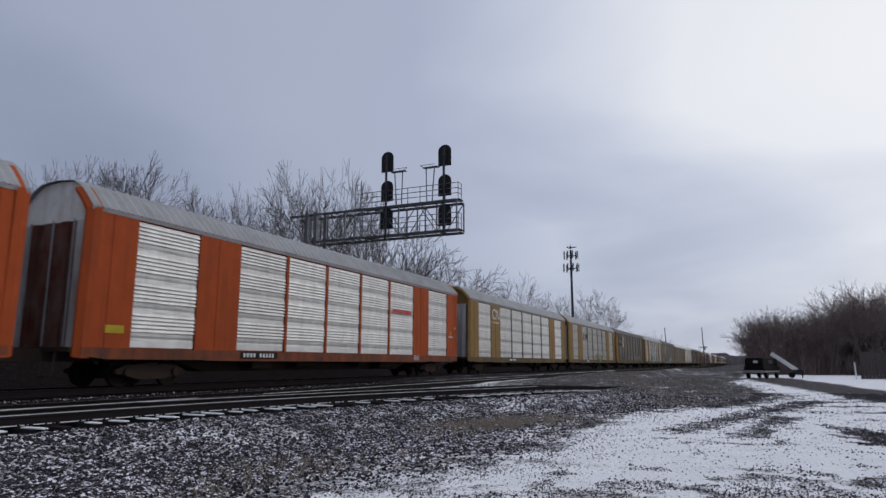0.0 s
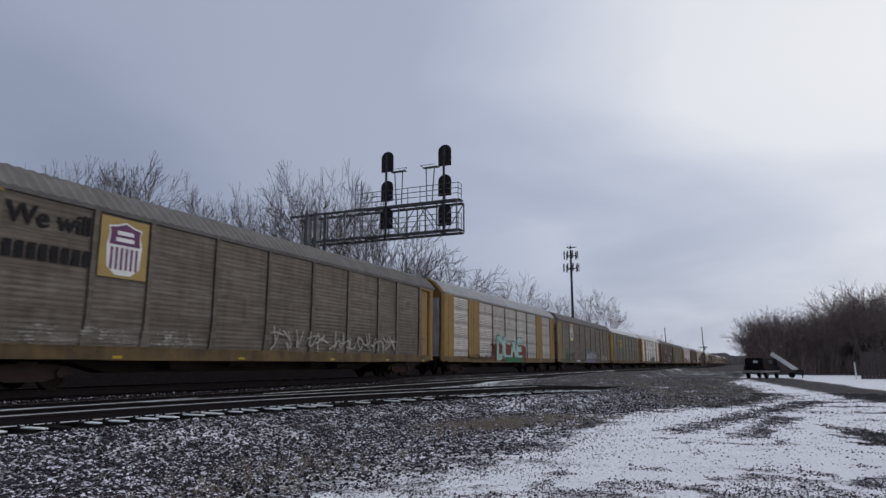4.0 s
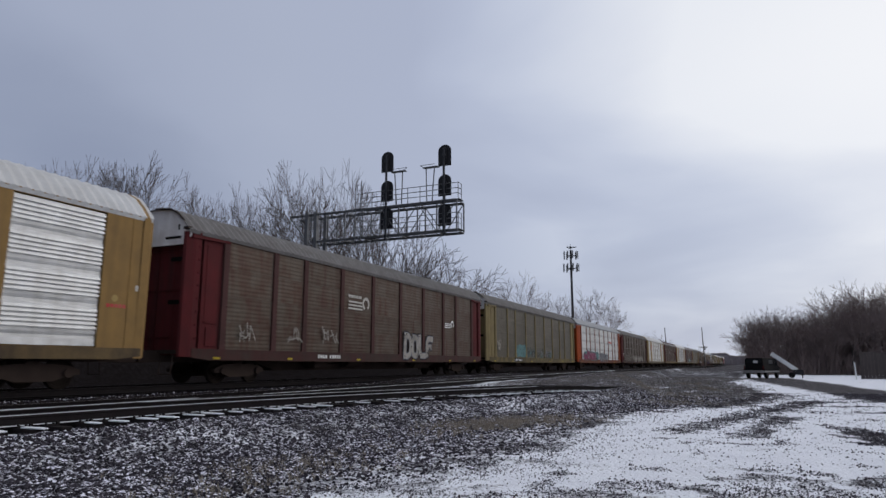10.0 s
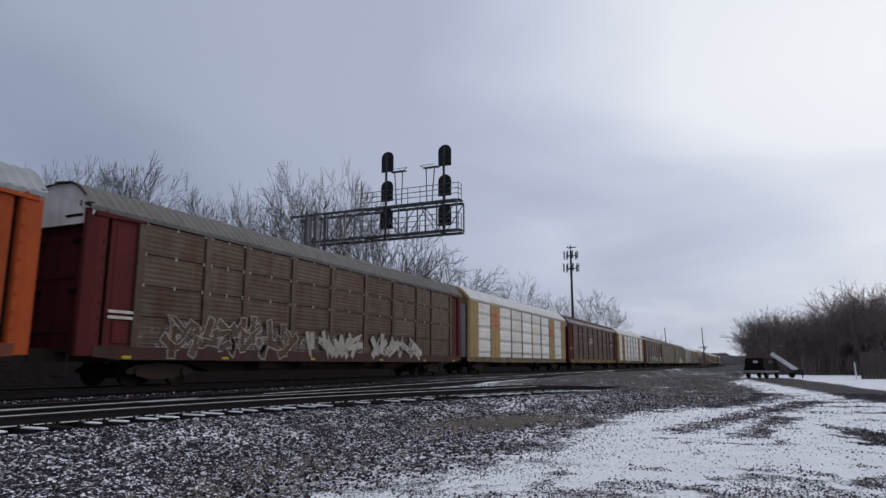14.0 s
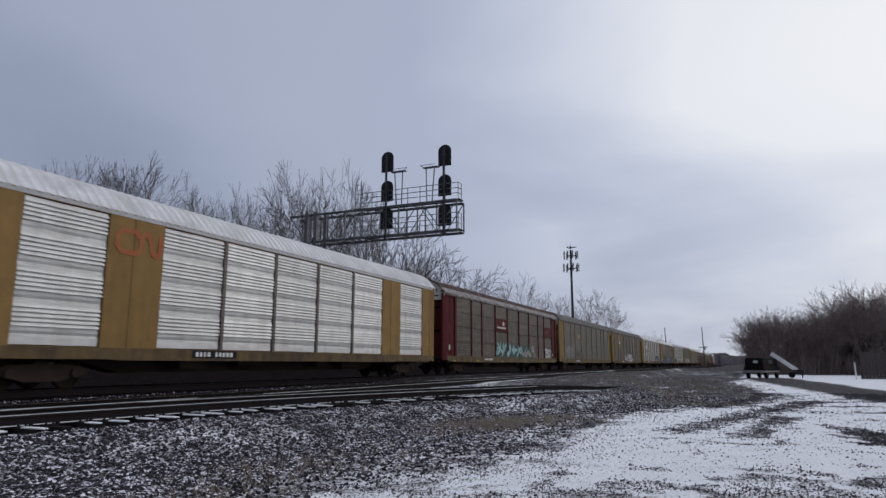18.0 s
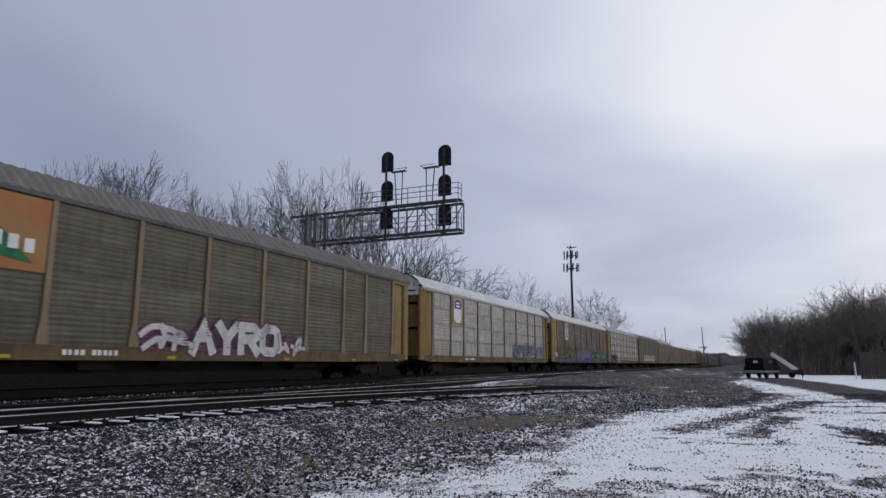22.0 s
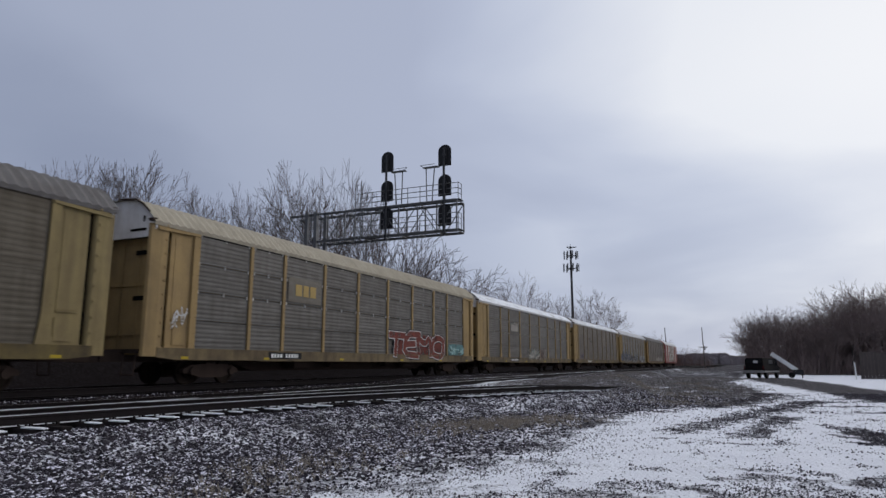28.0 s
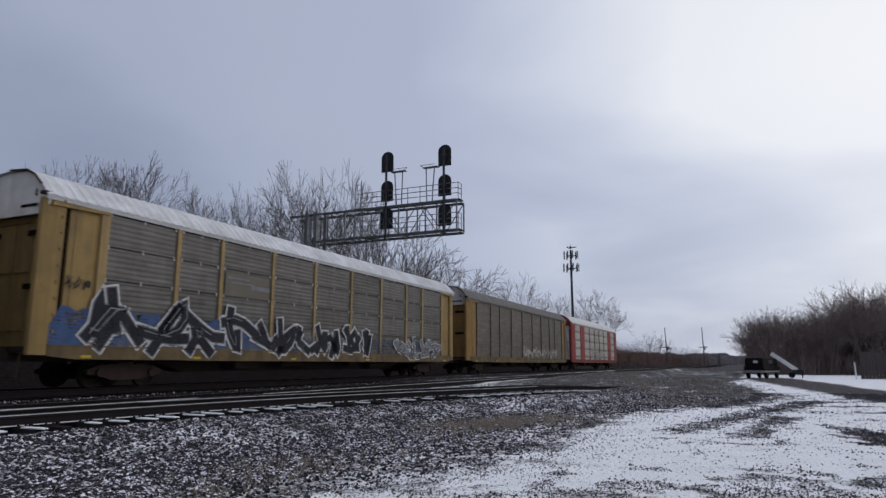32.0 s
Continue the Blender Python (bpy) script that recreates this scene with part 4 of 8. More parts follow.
def signal_bridge():
    t = thing("signal_bridge", "grey steel cantilever signal bridge over the railway tracks", "signal bridge", at=(0, 0, 0))
    xl, xr, xm = -26.3, -14.38, -24.6
    z0, z1 = 9.18, 10.98                    # chords
    def chord(name, z, x0, x1, y):
        bm = bmesh.new()
        bm_box(bm, x0, x1, y - 0.07, y + 0.07, z - 0.012, z + 0.012)
        bm_box(bm, x0, x1, y - 0.012, y + 0.012, z - 0.075, z + 0.075)
        bm_box(bm, x0, x1, y - 0.07, y + 0.07, z + 0.062, z + 0.075)
        part(name, bm, M["galv"], t)
    for y in (BY - 0.55, BY + 0.55):
        chord("chord", z0, xm, xr, y)
        chord("chord", z1, xl, xr, y)
    # uprights and diagonals
    xs = [xm + (xr - xm) * k / 8 for k in range(9)]
    for y in (BY - 0.55, BY + 0.55):
        for k, x in enumerate(xs):
            bm = bmesh.new()
            bm_box(bm, x - 0.035, x + 0.035, y - 0.035, y + 0.035, z0, z1)
            part("upright", bm, M["galv"], t)
            if k < 8:
                bm = bmesh.new()
                a, b = (z0, z1) if k % 2 else (z1, z0)
                bm_tube(bm, (x, y, a), (xs[k + 1], y, b), 0.03, sides=6)
                part("brace", bm, M["galv"], t)
    for x in xs:
        for z in (z0, z1):
            bm = bmesh.new()
            bm_box(bm, x - 0.03, x + 0.03, BY - 0.55, BY + 0.55, z - 0.03, z + 0.03)
            part("cross_bar", bm, M["galv"], t)
    # mast at the far side, its braced back end and footing
    for y in (BY - 0.55, BY + 0.55):
        for x in (xm - 0.35, xm + 0.35):
            bm = bmesh.new()
            bm_box(bm, x - 0.11, x + 0.11, y - 0.11, y + 0.11, 0.2, z1 + 0.2)
            part("mast_leg", bm, M["galv"], t)
        bm = bmesh.new()
        bm_tube(bm, (xl, y, z1), (xm - 0.35, y, z0 + 0.1), 0.05, sides=6)
        bm_tube(bm, (xl, y, z1 - 0.0), (xl, y, z1 - 0.9), 0.04, sides=6)
        part("brace", bm, M["galv"], t)
        for k in range(7):
            bm = bmesh.new()
            a = 0.4 + k * 1.3
            s = 0.35 if k % 2 else -0.35
            bm_tube(bm, (xm - s, y, a), (xm + s, y, a + 1.3), 0.03, sides=6)
            part("brace", bm, M["galv"], t)
    bm = bmesh.new()
    bm_box(bm, xm - 1.0, xm + 1.0, BY - 1.1, BY + 1.1, -0.3, 0.3)
    part("footing", bm, M["white_paint"], t, "concrete footing")
    # walkways of grating on both chords with handrails
    for z, x0 in ((z1 + 0.06, -20.9), (z0 + 0.06, -20.9)):
        for y0, y1 in ((BY - 0.45, BY + 0.1),):
            bm = bmesh.new()
            for k in range(5):
                yy = y0 + (y1 - y0) * k / 4
                bm_box(bm, x0, xr + 0.15, yy - 0.015, yy + 0.015, z - 0.03, z + 0.03)
            n = int((xr - x0) / 0.25)
            for k in range(n + 1):
                xx = x0 + (xr + 0.15 - x0) * k / n
                bm_box(bm, xx - 0.012, xx + 0.012, y0, y1, z - 0.02, z + 0.02)
            part("walkway", bm, M["galv_dark"], t, "open grating walkway")
        y = BY - 0.6
        for k in range(9):
            xx = x0 + (xr + 0.12 - x0) * k / 8
            bm = bmesh.new()
            bm_tube(bm, (xx, y, z), (xx, y, z + 0.98), 0.022, sides=6)
            part("rail_post", bm, M["galv"], t)
        for h in (0.35, 0.66, 0.98):
            bm = bmesh.new()
            bm_tube(bm, (x0, y, z + h), (xr + 0.12, y, z + h), 0.022, sides=6)
            bm_tube(bm, (xr + 0.12, y, z + h), (xr + 0.12, BY - 0.1, z + h), 0.022, sides=6)
            part("handrail", bm, M["galv"], t)
        bm = bmesh.new()
        bm_tube(bm, (xr + 0.12, BY - 0.1, z), (xr + 0.12, BY - 0.1, z + 0.98), 0.022, sides=6)
        part("rail_post", bm, M["galv"], t)
    # access ladder at the start of the walkway
    bm = bmesh.new()
    for y in (-0.22, 0.22):
        bm_tube(bm, (-21.05 + y * 0.9, BY - 0.62, z0 - 0.1), (-21.05 + y * 0.9, BY - 0.62, 12.85), 0.028, sides=6)
    for k in range(12):
        bm_tube(bm, (-21.25, BY - 0.62, z0 + 0.1 + k * 0.3), (-20.85, BY - 0.62, z0 + 0.1 + k * 0.3), 0.016, sides=5)
    part("ladder", bm, M["galv"], t)
    # platforms on bent brackets beside the upper signals
    for x, s in ((-19.1, 1), (-15.2, -1)):
        bm = bmesh.new()
        a = x + s * 0.75
        bm_tube(bm, (a, BY - 0.6, z1 + 0.1), (a - s * 0.15, BY - 0.6, 13.1), 0.035, sides=6)
        bm_tube(bm, (a + s * 0.35, BY - 0.6, z1 + 0.1), (a + s * 0.4, BY - 0.6, 13.1), 0.035, sides=6)
        for z in (13.15,):
            bm_box(bm, min(a - s * 0.4, a + s * 0.6), max(a - s * 0.4, a + s * 0.6), BY - 0.72, BY - 0.4, z - 0.018, z + 0.018)
        bm_tube(bm, (a - s * 0.2, BY - 0.7, 13.3), (a + s * 0.75, BY - 0.7, 13.3), 0.018, sides=5)
        bm_tube(bm, (a + s * 0.75, BY - 0.7, 13.3), (a + s * 0.45, BY - 0.7, 13.1), 0.018, sides=5)
        part("bracket", bm, M["galv"], t)
    # looped cable under the end
    bm = bmesh.new()
    prev = None
    for k in range(9):
        a = k / 8
        p = Vector((-15.6 + a * 0.75, BY - 0.9, z0 - 0.05 - 0.35 * math.sin(a * math.pi)))
        if prev:
            bm_tube(bm, prev, p, 0.02, sides=5)
        prev = p
    part("cable", bm, M["black"], t)
    return t


def signal_mast(x, top, heads):
    t = thing("signal_mast", "pole with three black oval-topped signal heads seen from behind", "railway signal", "signals on the bridge", at=(x, BY - 0.68, 8.85))
    bm = bmesh.new()
    bm_tube(bm, (0, 0, 0), (0, 0, top - 8.95), 0.075, sides=12)
    part("mast", bm, M["galv_dark"], t)
    for z in heads:
        h = part("signal_head", bmesh.new(), M["black"], t, at=(0, 0.1, z - 8.85))
        bm = bmesh.new()
        w, hh = 0.42, 0.66
        poly = [(-w, -hh), (w, -hh)]
        for k in range(13):
            a = math.pi * k / 12
            poly.append((w * math.cos(a), hh - w * 0.95 + w * 0.95 * math.sin(a)))
        bm_prism(bm, poly, 1, 0.03, 0.055)
        part("backboard", bm, M["black"], h, "black rounded backboard")
        bm = bmesh.new()
        bm_box(bm, -0.16, 0.16, -0.09, 0.03, -0.52, 0.5)
        bmesh.ops.bevel(bm, geom=bm.edges[:], offset=0.03, segments=2, affect="EDGES")
        part("lamp_case", bm, M["black"], h)
        for dz in (-0.36, 0.0, 0.36):
            bm = bmesh.new()
            rows = []
            for k in range(9):
                a = math.pi * (k / 8)
                rows.append([(0.13 * math.cos(a), 0.055, dz + 0.13 * math.sin(a)), (0.13 * math.cos(a), 0.32, dz + 0.02 + 0.13 * math.sin(a)), (0.12 * math.cos(a), 0.32, dz + 0.02 + 0.12 * math.sin(a)), (0.12 * math.cos(a), 0.055, dz + 0.12 * math.sin(a))])
            bm_strip(bm, rows)
            part("hood", bm, M["black"], h)
        bm = bmesh.new()
        bm_box(bm, -0.1, 0.1, -0.18, -0.02, -0.08, 0.08)
        part("clamp", bm, M["galv_dark"], h)
    return t


signal_bridge()
signal_mast(-15.15, 14.3, (13.80, 11.95, 10.14))
signal_mast(-19.05, 14.4, (13.88, 12.0, 10.26))

# ---------------------------------------------------------------- telephone mast and utility poles
def cell_mast(x, y, h):
    t = thing("cell_tower", "slim grey monopole tower with clusters of panel antennas", "cell tower", at=(x, y, 0))
    bm = bmesh.new()
    bm_tube(bm, (0, 0, -0.3), (0, 0, h - 1.0), 0.46, 0.28, sides=14)
    part("pole", bm, M["galv_dark"], t)
    for z, n, r in ((h - 0.2, 6, 2.2), (h - 2.7, 9, 2.0), (h - 6.4, 9, 2.2)):
        bm = bmesh.new()
        for k in range(3):
            a, b = k * math.tau / 3, (k + 1) * math.tau / 3
            bm_tube(bm, (r * 0.8 * math.cos(a), r * 0.8 * math.sin(a), z), (r * 0.8 * math.cos(b), r * 0.8 * math.sin(b), z), 0.07, sides=6)
            bm_tube(bm, (0, 0, z), (r * 0.8 * math.cos(a), r * 0.8 * math.sin(a), z), 0.07, sides=6)
        ring = part("antenna_frame", bm, M["galv_dark"], t)
        if z > h - 0.5:
            continue
        for k in range(n):
            a = k * math.tau / n + 0.3
            bm = bmesh.new()
            bm_box(bm, -0.16, 0.16, -0.1, 0.1, -1.1, 1.1)
            ob = part("antenna", bm, M["galv"], ring)
            ob.matrix_basis = pose(r * math.cos(a), r * math.sin(a), z + 0.2, 0, 0, math.degrees(a) + 90)
    bm = bmesh.new()
    bm_tube(bm, (0, 0, h - 1.0), (0, 0, h + 0.8), 0.06, sides=6)
    part("lightning_rod", bm, M["galv"], t)


cell_mast(-42.0, 185.3, 35.0)


def utility_pole(x, y, h, lean):
    t = thing("utility_pole", "weathered wooden utility pole with a crossarm", "utility pole", "utility poles by the tracks", at=(x, y, 0.2))
    bm = bmesh.new()
    bm_tube(bm, (0, 0, -0.6), (lean, 0, h), 0.19, 0.12, sides=10)
    part("pole", bm, M["pole_wood"], t)
    bm = bmesh.new()
    bm_box(bm, lean * 0.6 - 1.2, lean * 0.6 + 1.2, -0.1, 0.1, h * 0.5, h * 0.5 + 0.16)
    part("crossarm", bm, M["pole_wood"], t)
    for s in (-1.0, -0.45, 0.45, 1.0):
        bm = bmesh.new()
        bm_tube(bm, (lean * 0.6 + s, 0, h * 0.5 + 0.16), (lean * 0.6 + s, 0, h * 0.5 + 0.4), 0.06, sides=6)
        part("insulator", bm, M["galv_dark"], t)
    bm = bmesh.new()
    bm_tube(bm, (lean * 0.5 + 0.4, 0, h * 0.44), (lean * 0.5 + 0.4, 0, h * 0.53), 0.2, sides=10)
    part("transformer", bm, M["galv_dark"], t)


utility_pole(-19.4, 214.0, 12.3, -0.5)
utility_pole(-8.9, 214.8, 12.2, -0.3)


# ---------------------------------------------------------------- parked pick-up and the board behind it
def pickup(x, y):
    t = thing("pickup_truck", "black pick-up truck with a cap, parked tail-on in the snow", "pick-up truck", at=(x, y, 0.02))
    t.matrix_basis = pose(x, y, 0.02, 0, 0, -18) @ Matrix.Diagonal((1.0, 1.0, 1.12, 1))
    def shell(name, poly, x0, x1, mat, bevel, label="", parent=t):
        bm = bmesh.new()
        bm_prism(bm, poly, 0, x0, x1)
        bmesh.ops.bevel(bm, geom=bm.edges[:], offset=bevel, segments=2, affect="EDGES")
        return part(name, bm, M[mat], parent, label)
    shell("body", [(0.0, 0.55), (5.4, 0.5), (5.5, 1.0), (5.3, 1.12), (3.9, 1.18), (0.0, 1.16)], -0.98, 0.98, "truck_paint", 0.06)
    shell("cap", [(0.02, 1.14), (5.25, 1.14), (5.0, 1.80), (0.08, 1.82)], -0.86, 0.86, "truck_paint", 0.07, "black bed cap and cab")
    shell("bonnet", [(5.2, 1.08), (5.48, 1.02), (5.46, 1.12), (5.22, 1.16)], -0.9, 0.9, "truck_paint", 0.03)
    bm = bmesh.new()
    bm_box(bm, -0.7, 0.7, -0.02, 0.02, 1.26, 1.70)
    part("rear_window", bm, M["glass_dark"], t, at=(0, 0.06, 0))
    bm = bmesh.new()
    bm_box(bm, 0.0, 0.42, -0.01, 0.0, 0.0, 0.22)
    part("sticker", bm, M["white_paint"], t, "pale sheet on the rear window", at=(-0.02, 0.03, 1.38))
    bm = bmesh.new()
    bm_box(bm, -0.98, 0.98, -0.2, 0.0, 0.52, 0.72)
    bmesh.ops.bevel(bm, geom=bm.edges[:], offset=0.04, segments=2, affect="EDGES")
    part("bumper", bm, M["chrome"], t, "dull chrome rear bumper")
    for s in (-1, 1):
        bm = bmesh.new()
        bm_box(bm, s * 1.0 - 0.05, s * 1.0 + 0.05, 0.0, 4.9, 0.54, 0.68)
        part("running_board", bm, M["chrome"], t, "pale running board")
        bm = bmesh.new()
        bm_box(bm, s * 0.88 - 0.012, s * 0.88 + 0.012, 1.9, 3.3, 1.3, 1.66)
        part("side_window", bm, M["glass_dark"], t)
        bm = bmesh.new()
        bm_box(bm, s * 0.9 - 0.07, s * 0.9 + 0.07, -0.03, 0.05, 0.80, 1.12)
        part("tail_light", bm, M["tail_red"], t)
        bm = bmesh.new()
        bm_box(bm, -0.1, 0.1, -0.06, 0.06, -0.12, 0.12)
        part("mirror", bm, M["black"], t, at=(s * 1.1, 3.75, 1.3))
        for yy in (0.95, 4.5):
            bm = bmesh.new()
            bm_tube(bm, (-0.12, 0, 0), (0.12, 0, 0), 0.37, sides=20)
            w = part("wheel", bm, M["rubber"], t, at=(s * 0.86, yy, 0.37))
            bm = bmesh.new()
            bm_tube(bm, (-0.13, 0, 0), (0.13, 0, 0), 0.2, sides=14)
            part("rim", bm, M["galv_dark"], w)


pickup(1.5, 74.0)
ramp = thing("loading_ramp", "long whitish board propped up on a small dark trailer", "ramp", at=(4.25, 78.5, 0.03))
bm = bmesh.new()
bm_box(bm, -1.42, 1.42, -0.5, 0.5, -0.28, 0.12)
bmesh.ops.bevel(bm, geom=bm.edges[:], offset=0.02, segments=1, affect="EDGES")
ob = part("board", bm, M["white_paint"], ramp, "pale weathered board")
ob.matrix_basis = pose(0.3, 0, 1.72, 0, 37, 0)
bm = bmesh.new()
bm_box(bm, 1.0, 2.0, -0.5, 0.5, 0.42, 0.85)
bm_box(bm, -0.55, -0.45, -0.4, 0.4, 0.4, 2.2)
bm_box(bm, -0.6, 2.0, -0.4, 0.4, 0.36, 0.44)
part("trailer_bed", bm, M["black"], ramp)
for s in (-0.55, 0.55):
    bm = bmesh.new()
    bm_tube(bm, (0.9, s - 0.08, 0.28), (0.9, s + 0.08, 0.28), 0.28, sides=16)
    part("wheel", bm, M["rubber"], ramp)
for xx in (-0.5, 1.9):
    bm = bmesh.new()
    bm_box(bm, xx - 0.05, xx + 0.05, -0.05, 0.05, -0.03, 0.4)
    part("stand", bm, M["black"], ramp)


# ---------------------------------------------------------------- fence and marker post
def marker_post(x, y):
    bm = bmesh.new()
    bm_tube(bm, (0, 0, -0.1), (-0.06, 0, 1.65), 0.07, 0.055, sides=8)
    ob = new("marker_post", mesh_of(bm, "marker_post", M["white_paint"]))
    ob.location = (x, y, 0.0)
    tagged(ob, "white leaning marker post beside the fence", "post")


marker_post(10.4, 74.5)
fence = thing("board_fence", "dark weathered board fence along the lane", "fence", at=(0, 0, 0))
fr_ = random.Random(3)
for k in range(70):
    xx = 11.2 + k * 0.3
    bm = bmesh.new()
    bm_box(bm, -0.14, 0.14, -0.015, 0.015, 0.0, 2.6 + fr_.uniform(-0.08, 0.1))
    part("board", bm, M["fence_wood"], fence, at=(xx, 76.0 + k * 0.02, 0.02))
for z in (0.5, 2.1):
    bm = bmesh.new()
    bm_tube(bm, (11.0, 76.06, z), (32.2, 77.5, z), 0.05, sides=4)
    part("fence_rail", bm, M["fence_wood"], fence)
for k in range(9):
    bm = bmesh.new()
    bm_box(bm, -0.07, 0.07, 0.02, 0.16, -0.1, 2.7)
    part("fence_post", bm, M["fence_wood"], fence, at=(11.1 + k * 2.6, 76.0 + k * 0.17, 0))


# ---------------------------------------------------------------- bare trees
def tree_mesh(seed, height, trunk, limbs, lean, levels, shoots, twig, thick=0.018, lift=0.04, fork=1.0, tone="twig"):
    """Bare winter tree: a tapered trunk that divides into rising limbs, which fork into ever finer twigs."""
    r = random.Random(seed)
    tv, tf, cv, cf = [], [], [], []

    def seg(vs, fs, a, b, ra, rb, sides):
        d = (b - a).normalized()
        u = d.orthogonal().normalized()
        w = d.cross(u)
        k = len(vs)
        for p, rad in ((a, ra), (b, rb)):
            for i in range(sides):
                t = i * math.tau / sides
                vs.append(p + (u * math.cos(t) + w * math.sin(t)) * rad)
        for i in range(sides):
            fs.append((k + i, k + (i + 1) % sides, k + sides + (i + 1) % sides, k + sides + i))

    def tilt(d, angle, turn):
        u = d.orthogonal().normalized()
        w = d.cross(u)
        return (d * math.cos(angle) + (u * math.cos(turn) + w * math.sin(turn)) * math.sin(angle)).normalized()

    def grow(p, d, length, rad, level):
        for k in range(2):
            d = (d + Vector((r.gauss(0, 0.07), r.gauss(0, 0.07), r.gauss(0.0, 0.04) + lift))).normalized()
            b = p + d * (length / 2) * r.uniform(0.85, 1.15)
            rb = max(rad * 0.84, twig)
            seg(cv, cf, p, b, rad, rb, 5 if level < 2 else 3)
            p, rad = b, rb
            if k == 0 and level < levels and r.random() < shoots:
                grow(p, tilt(d, r.uniform(0.5, 0.9), r.uniform(0, 6.28)), length * r.uniform(0.5, 0.72), max(rad * 0.5, twig), level + 1)
        if level < levels:
            turn = r.uniform(0, 6.28)
            for k in range(2):
                grow(p, tilt(d, r.uniform(0.18, 0.42) * fork, turn + k * 3.14 + r.uniform(-0.5, 0.5)), length * r.uniform(0.66, 0.86), max(rad * r.uniform(0.62, 0.8), twig), level + 1)

    a, d, rad = Vector((0, 0, -0.4)), Vector((0, 0, 1)), height * thick
    for k in range(5):
        d = (d + Vector((r.gauss(0, 0.05), r.gauss(0, 0.05), 0.1))).normalized()
        b = a + d * height * trunk / 5
        seg(tv, tf, a, b, rad, rad * 0.9, 8)
        a, rad = b, rad * 0.9
    turn = r.uniform(0, 6.28)
    for k in range(limbs):
        turn += math.tau / limbs + r.uniform(-0.4, 0.4)
        start = a - d * height * trunk * r.uniform(0.0, 0.3)
        grow(start, tilt(d, lean * r.uniform(0.45, 1.25), turn), height * (1 - trunk) * r.uniform(0.26, 0.34), rad * 0.6, 1)
    s = height / max(v.z for v in cv)
    for v in tv + cv:
        v *= s
    return raw_mesh("trunk", tv, tf, M["bark"]), raw_mesh("crown", cv, cf, M[tone])


def tree_kind(seed, label, **kw):
    trunk, crown = tree_mesh(seed, **kw)
    t = thing("tree", label, "tree")
    part("trunk", trunk, None, t)
    part("crown", crown, None, t)
    return t


BARE = "bare winter tree with grey bark and fine twigs"
FULL = dict(height=14.0, levels=6, shoots=0.8)
THIN = dict(height=14.0, levels=5, shoots=0.75)
kinds = [tree_kind(11, BARE, trunk=0.34, limbs=6, lean=0.7, twig=0.014, lift=0.015, fork=1.15, **FULL),
         tree_kind(23, BARE, trunk=0.28, limbs=7, lean=0.85, twig=0.014, lift=0.01, fork=1.2, height=14.0, levels=6, shoots=0.65),
         tree_kind(37, BARE, trunk=0.42, limbs=5, lean=0.6, twig=0.014, lift=0.02, fork=1.1, height=14.0, levels=6, shoots=0.5),
         tree_kind(41, BARE, trunk=0.36, limbs=6, lean=0.85, twig=0.016, lift=0.0, fork=1.25, tone="wood_twig", **FULL),
         tree_kind(58, BARE, trunk=0.24, limbs=6, lean=0.85, twig=0.018, thick=0.026, lift=0.01, fork=1.25, **FULL),
         tree_kind(63, BARE, trunk=0.34, limbs=6, lean=0.65, twig=0.022, lift=0.02, fork=1.15, tone="wood_twig", **THIN),
         tree_kind(71, BARE, trunk=0.40, limbs=6, lean=0.6, twig=0.022, lift=0.01, fork=1.2, tone="wood_twig", **THIN)]
used = [False] * 7
placer = random.Random(19)


def plant(kind, x, y, top, group, wide=1.0, label=""):
    base = ground_z(x, y) - 0.05
    s = (top - base) / 14.0
    t = kinds[kind]
    m = pose(x, y, base, 0, 0, placer.uniform(0, 360))
    if used[kind]:
        t = copy_thing(t, m)
    used[kind] = True
    t.matrix_basis = m @ Matrix.Diagonal((s * wide, s * wide, s, 1))
    tagged(t, label or BARE, group=group)
    return t


G1 = "trees behind the railway"
for k, (y, z, wide) in enumerate(((23.4, 13.0, 0.5), (25.7, 14.2, 0.75), (26.8, 13.9, 0.6), (28.8, 14.2, 0.75), (30.6, 14.1, 0.65), (32.6, 13.5, 0.55), (35.0, 13.3, 0.5))):
    plant((2, 0, 2)[k % 3], -34.0 - (k % 2) * 1.0, y, z, G1, wide)
for k, (y, z, wide) in enumerate(((46.0, 17.6, 0.45), (47.6, 18.5, 0.6), (49.6, 18.9, 0.5), (52.6, 18.0, 0.5), (55.0, 17.2, 0.45))):
    plant((1, 0)[k % 2], -42.0 - (k % 2), y, z, G1, wide)
for k, (x, y, z, wide) in enumerate(((-39, 51.6, 21.0, 0.5), (-38.5, 54.6, 22.0, 0.6), (-39, 58.0, 23.4, 0.6), (-38, 61.0, 22.2, 0.5), (-38, 64.4, 19.8, 0.5))):
    plant((0, 1)[k % 2], x, y, z, G1, wide)
plant(4, -31.5, 57.6, 17.2, G1, 0.95, "bare tree with dark forked limbs behind the signal bridge")
plant(4, -31.0, 64.4, 16.6, G1, 0.95)
plant(4, -32.5, 60.6, 16.4, G1, 0.8)
plant(1, -33.5, 67.0, 14.2, G1, 0.7)
G2 = "distant trees by the railway"
for k, (x, y, z, wide) in enumerate(((-59.5, 139, 20.8, 0.8), (-53.5, 140, 23.4, 0.8), (-49.6, 141, 20.6, 0.6), (-44.4, 140, 22.0, 0.7), (-40.6, 141, 19.0, 0.6), (-34.4, 141, 17.4, 0.8), (-27.6, 141, 18.6, 0.9), (-24.4, 142, 16.6, 0.7))):
    plant((5, 3)[k % 2], x, y, z, G2, wide)
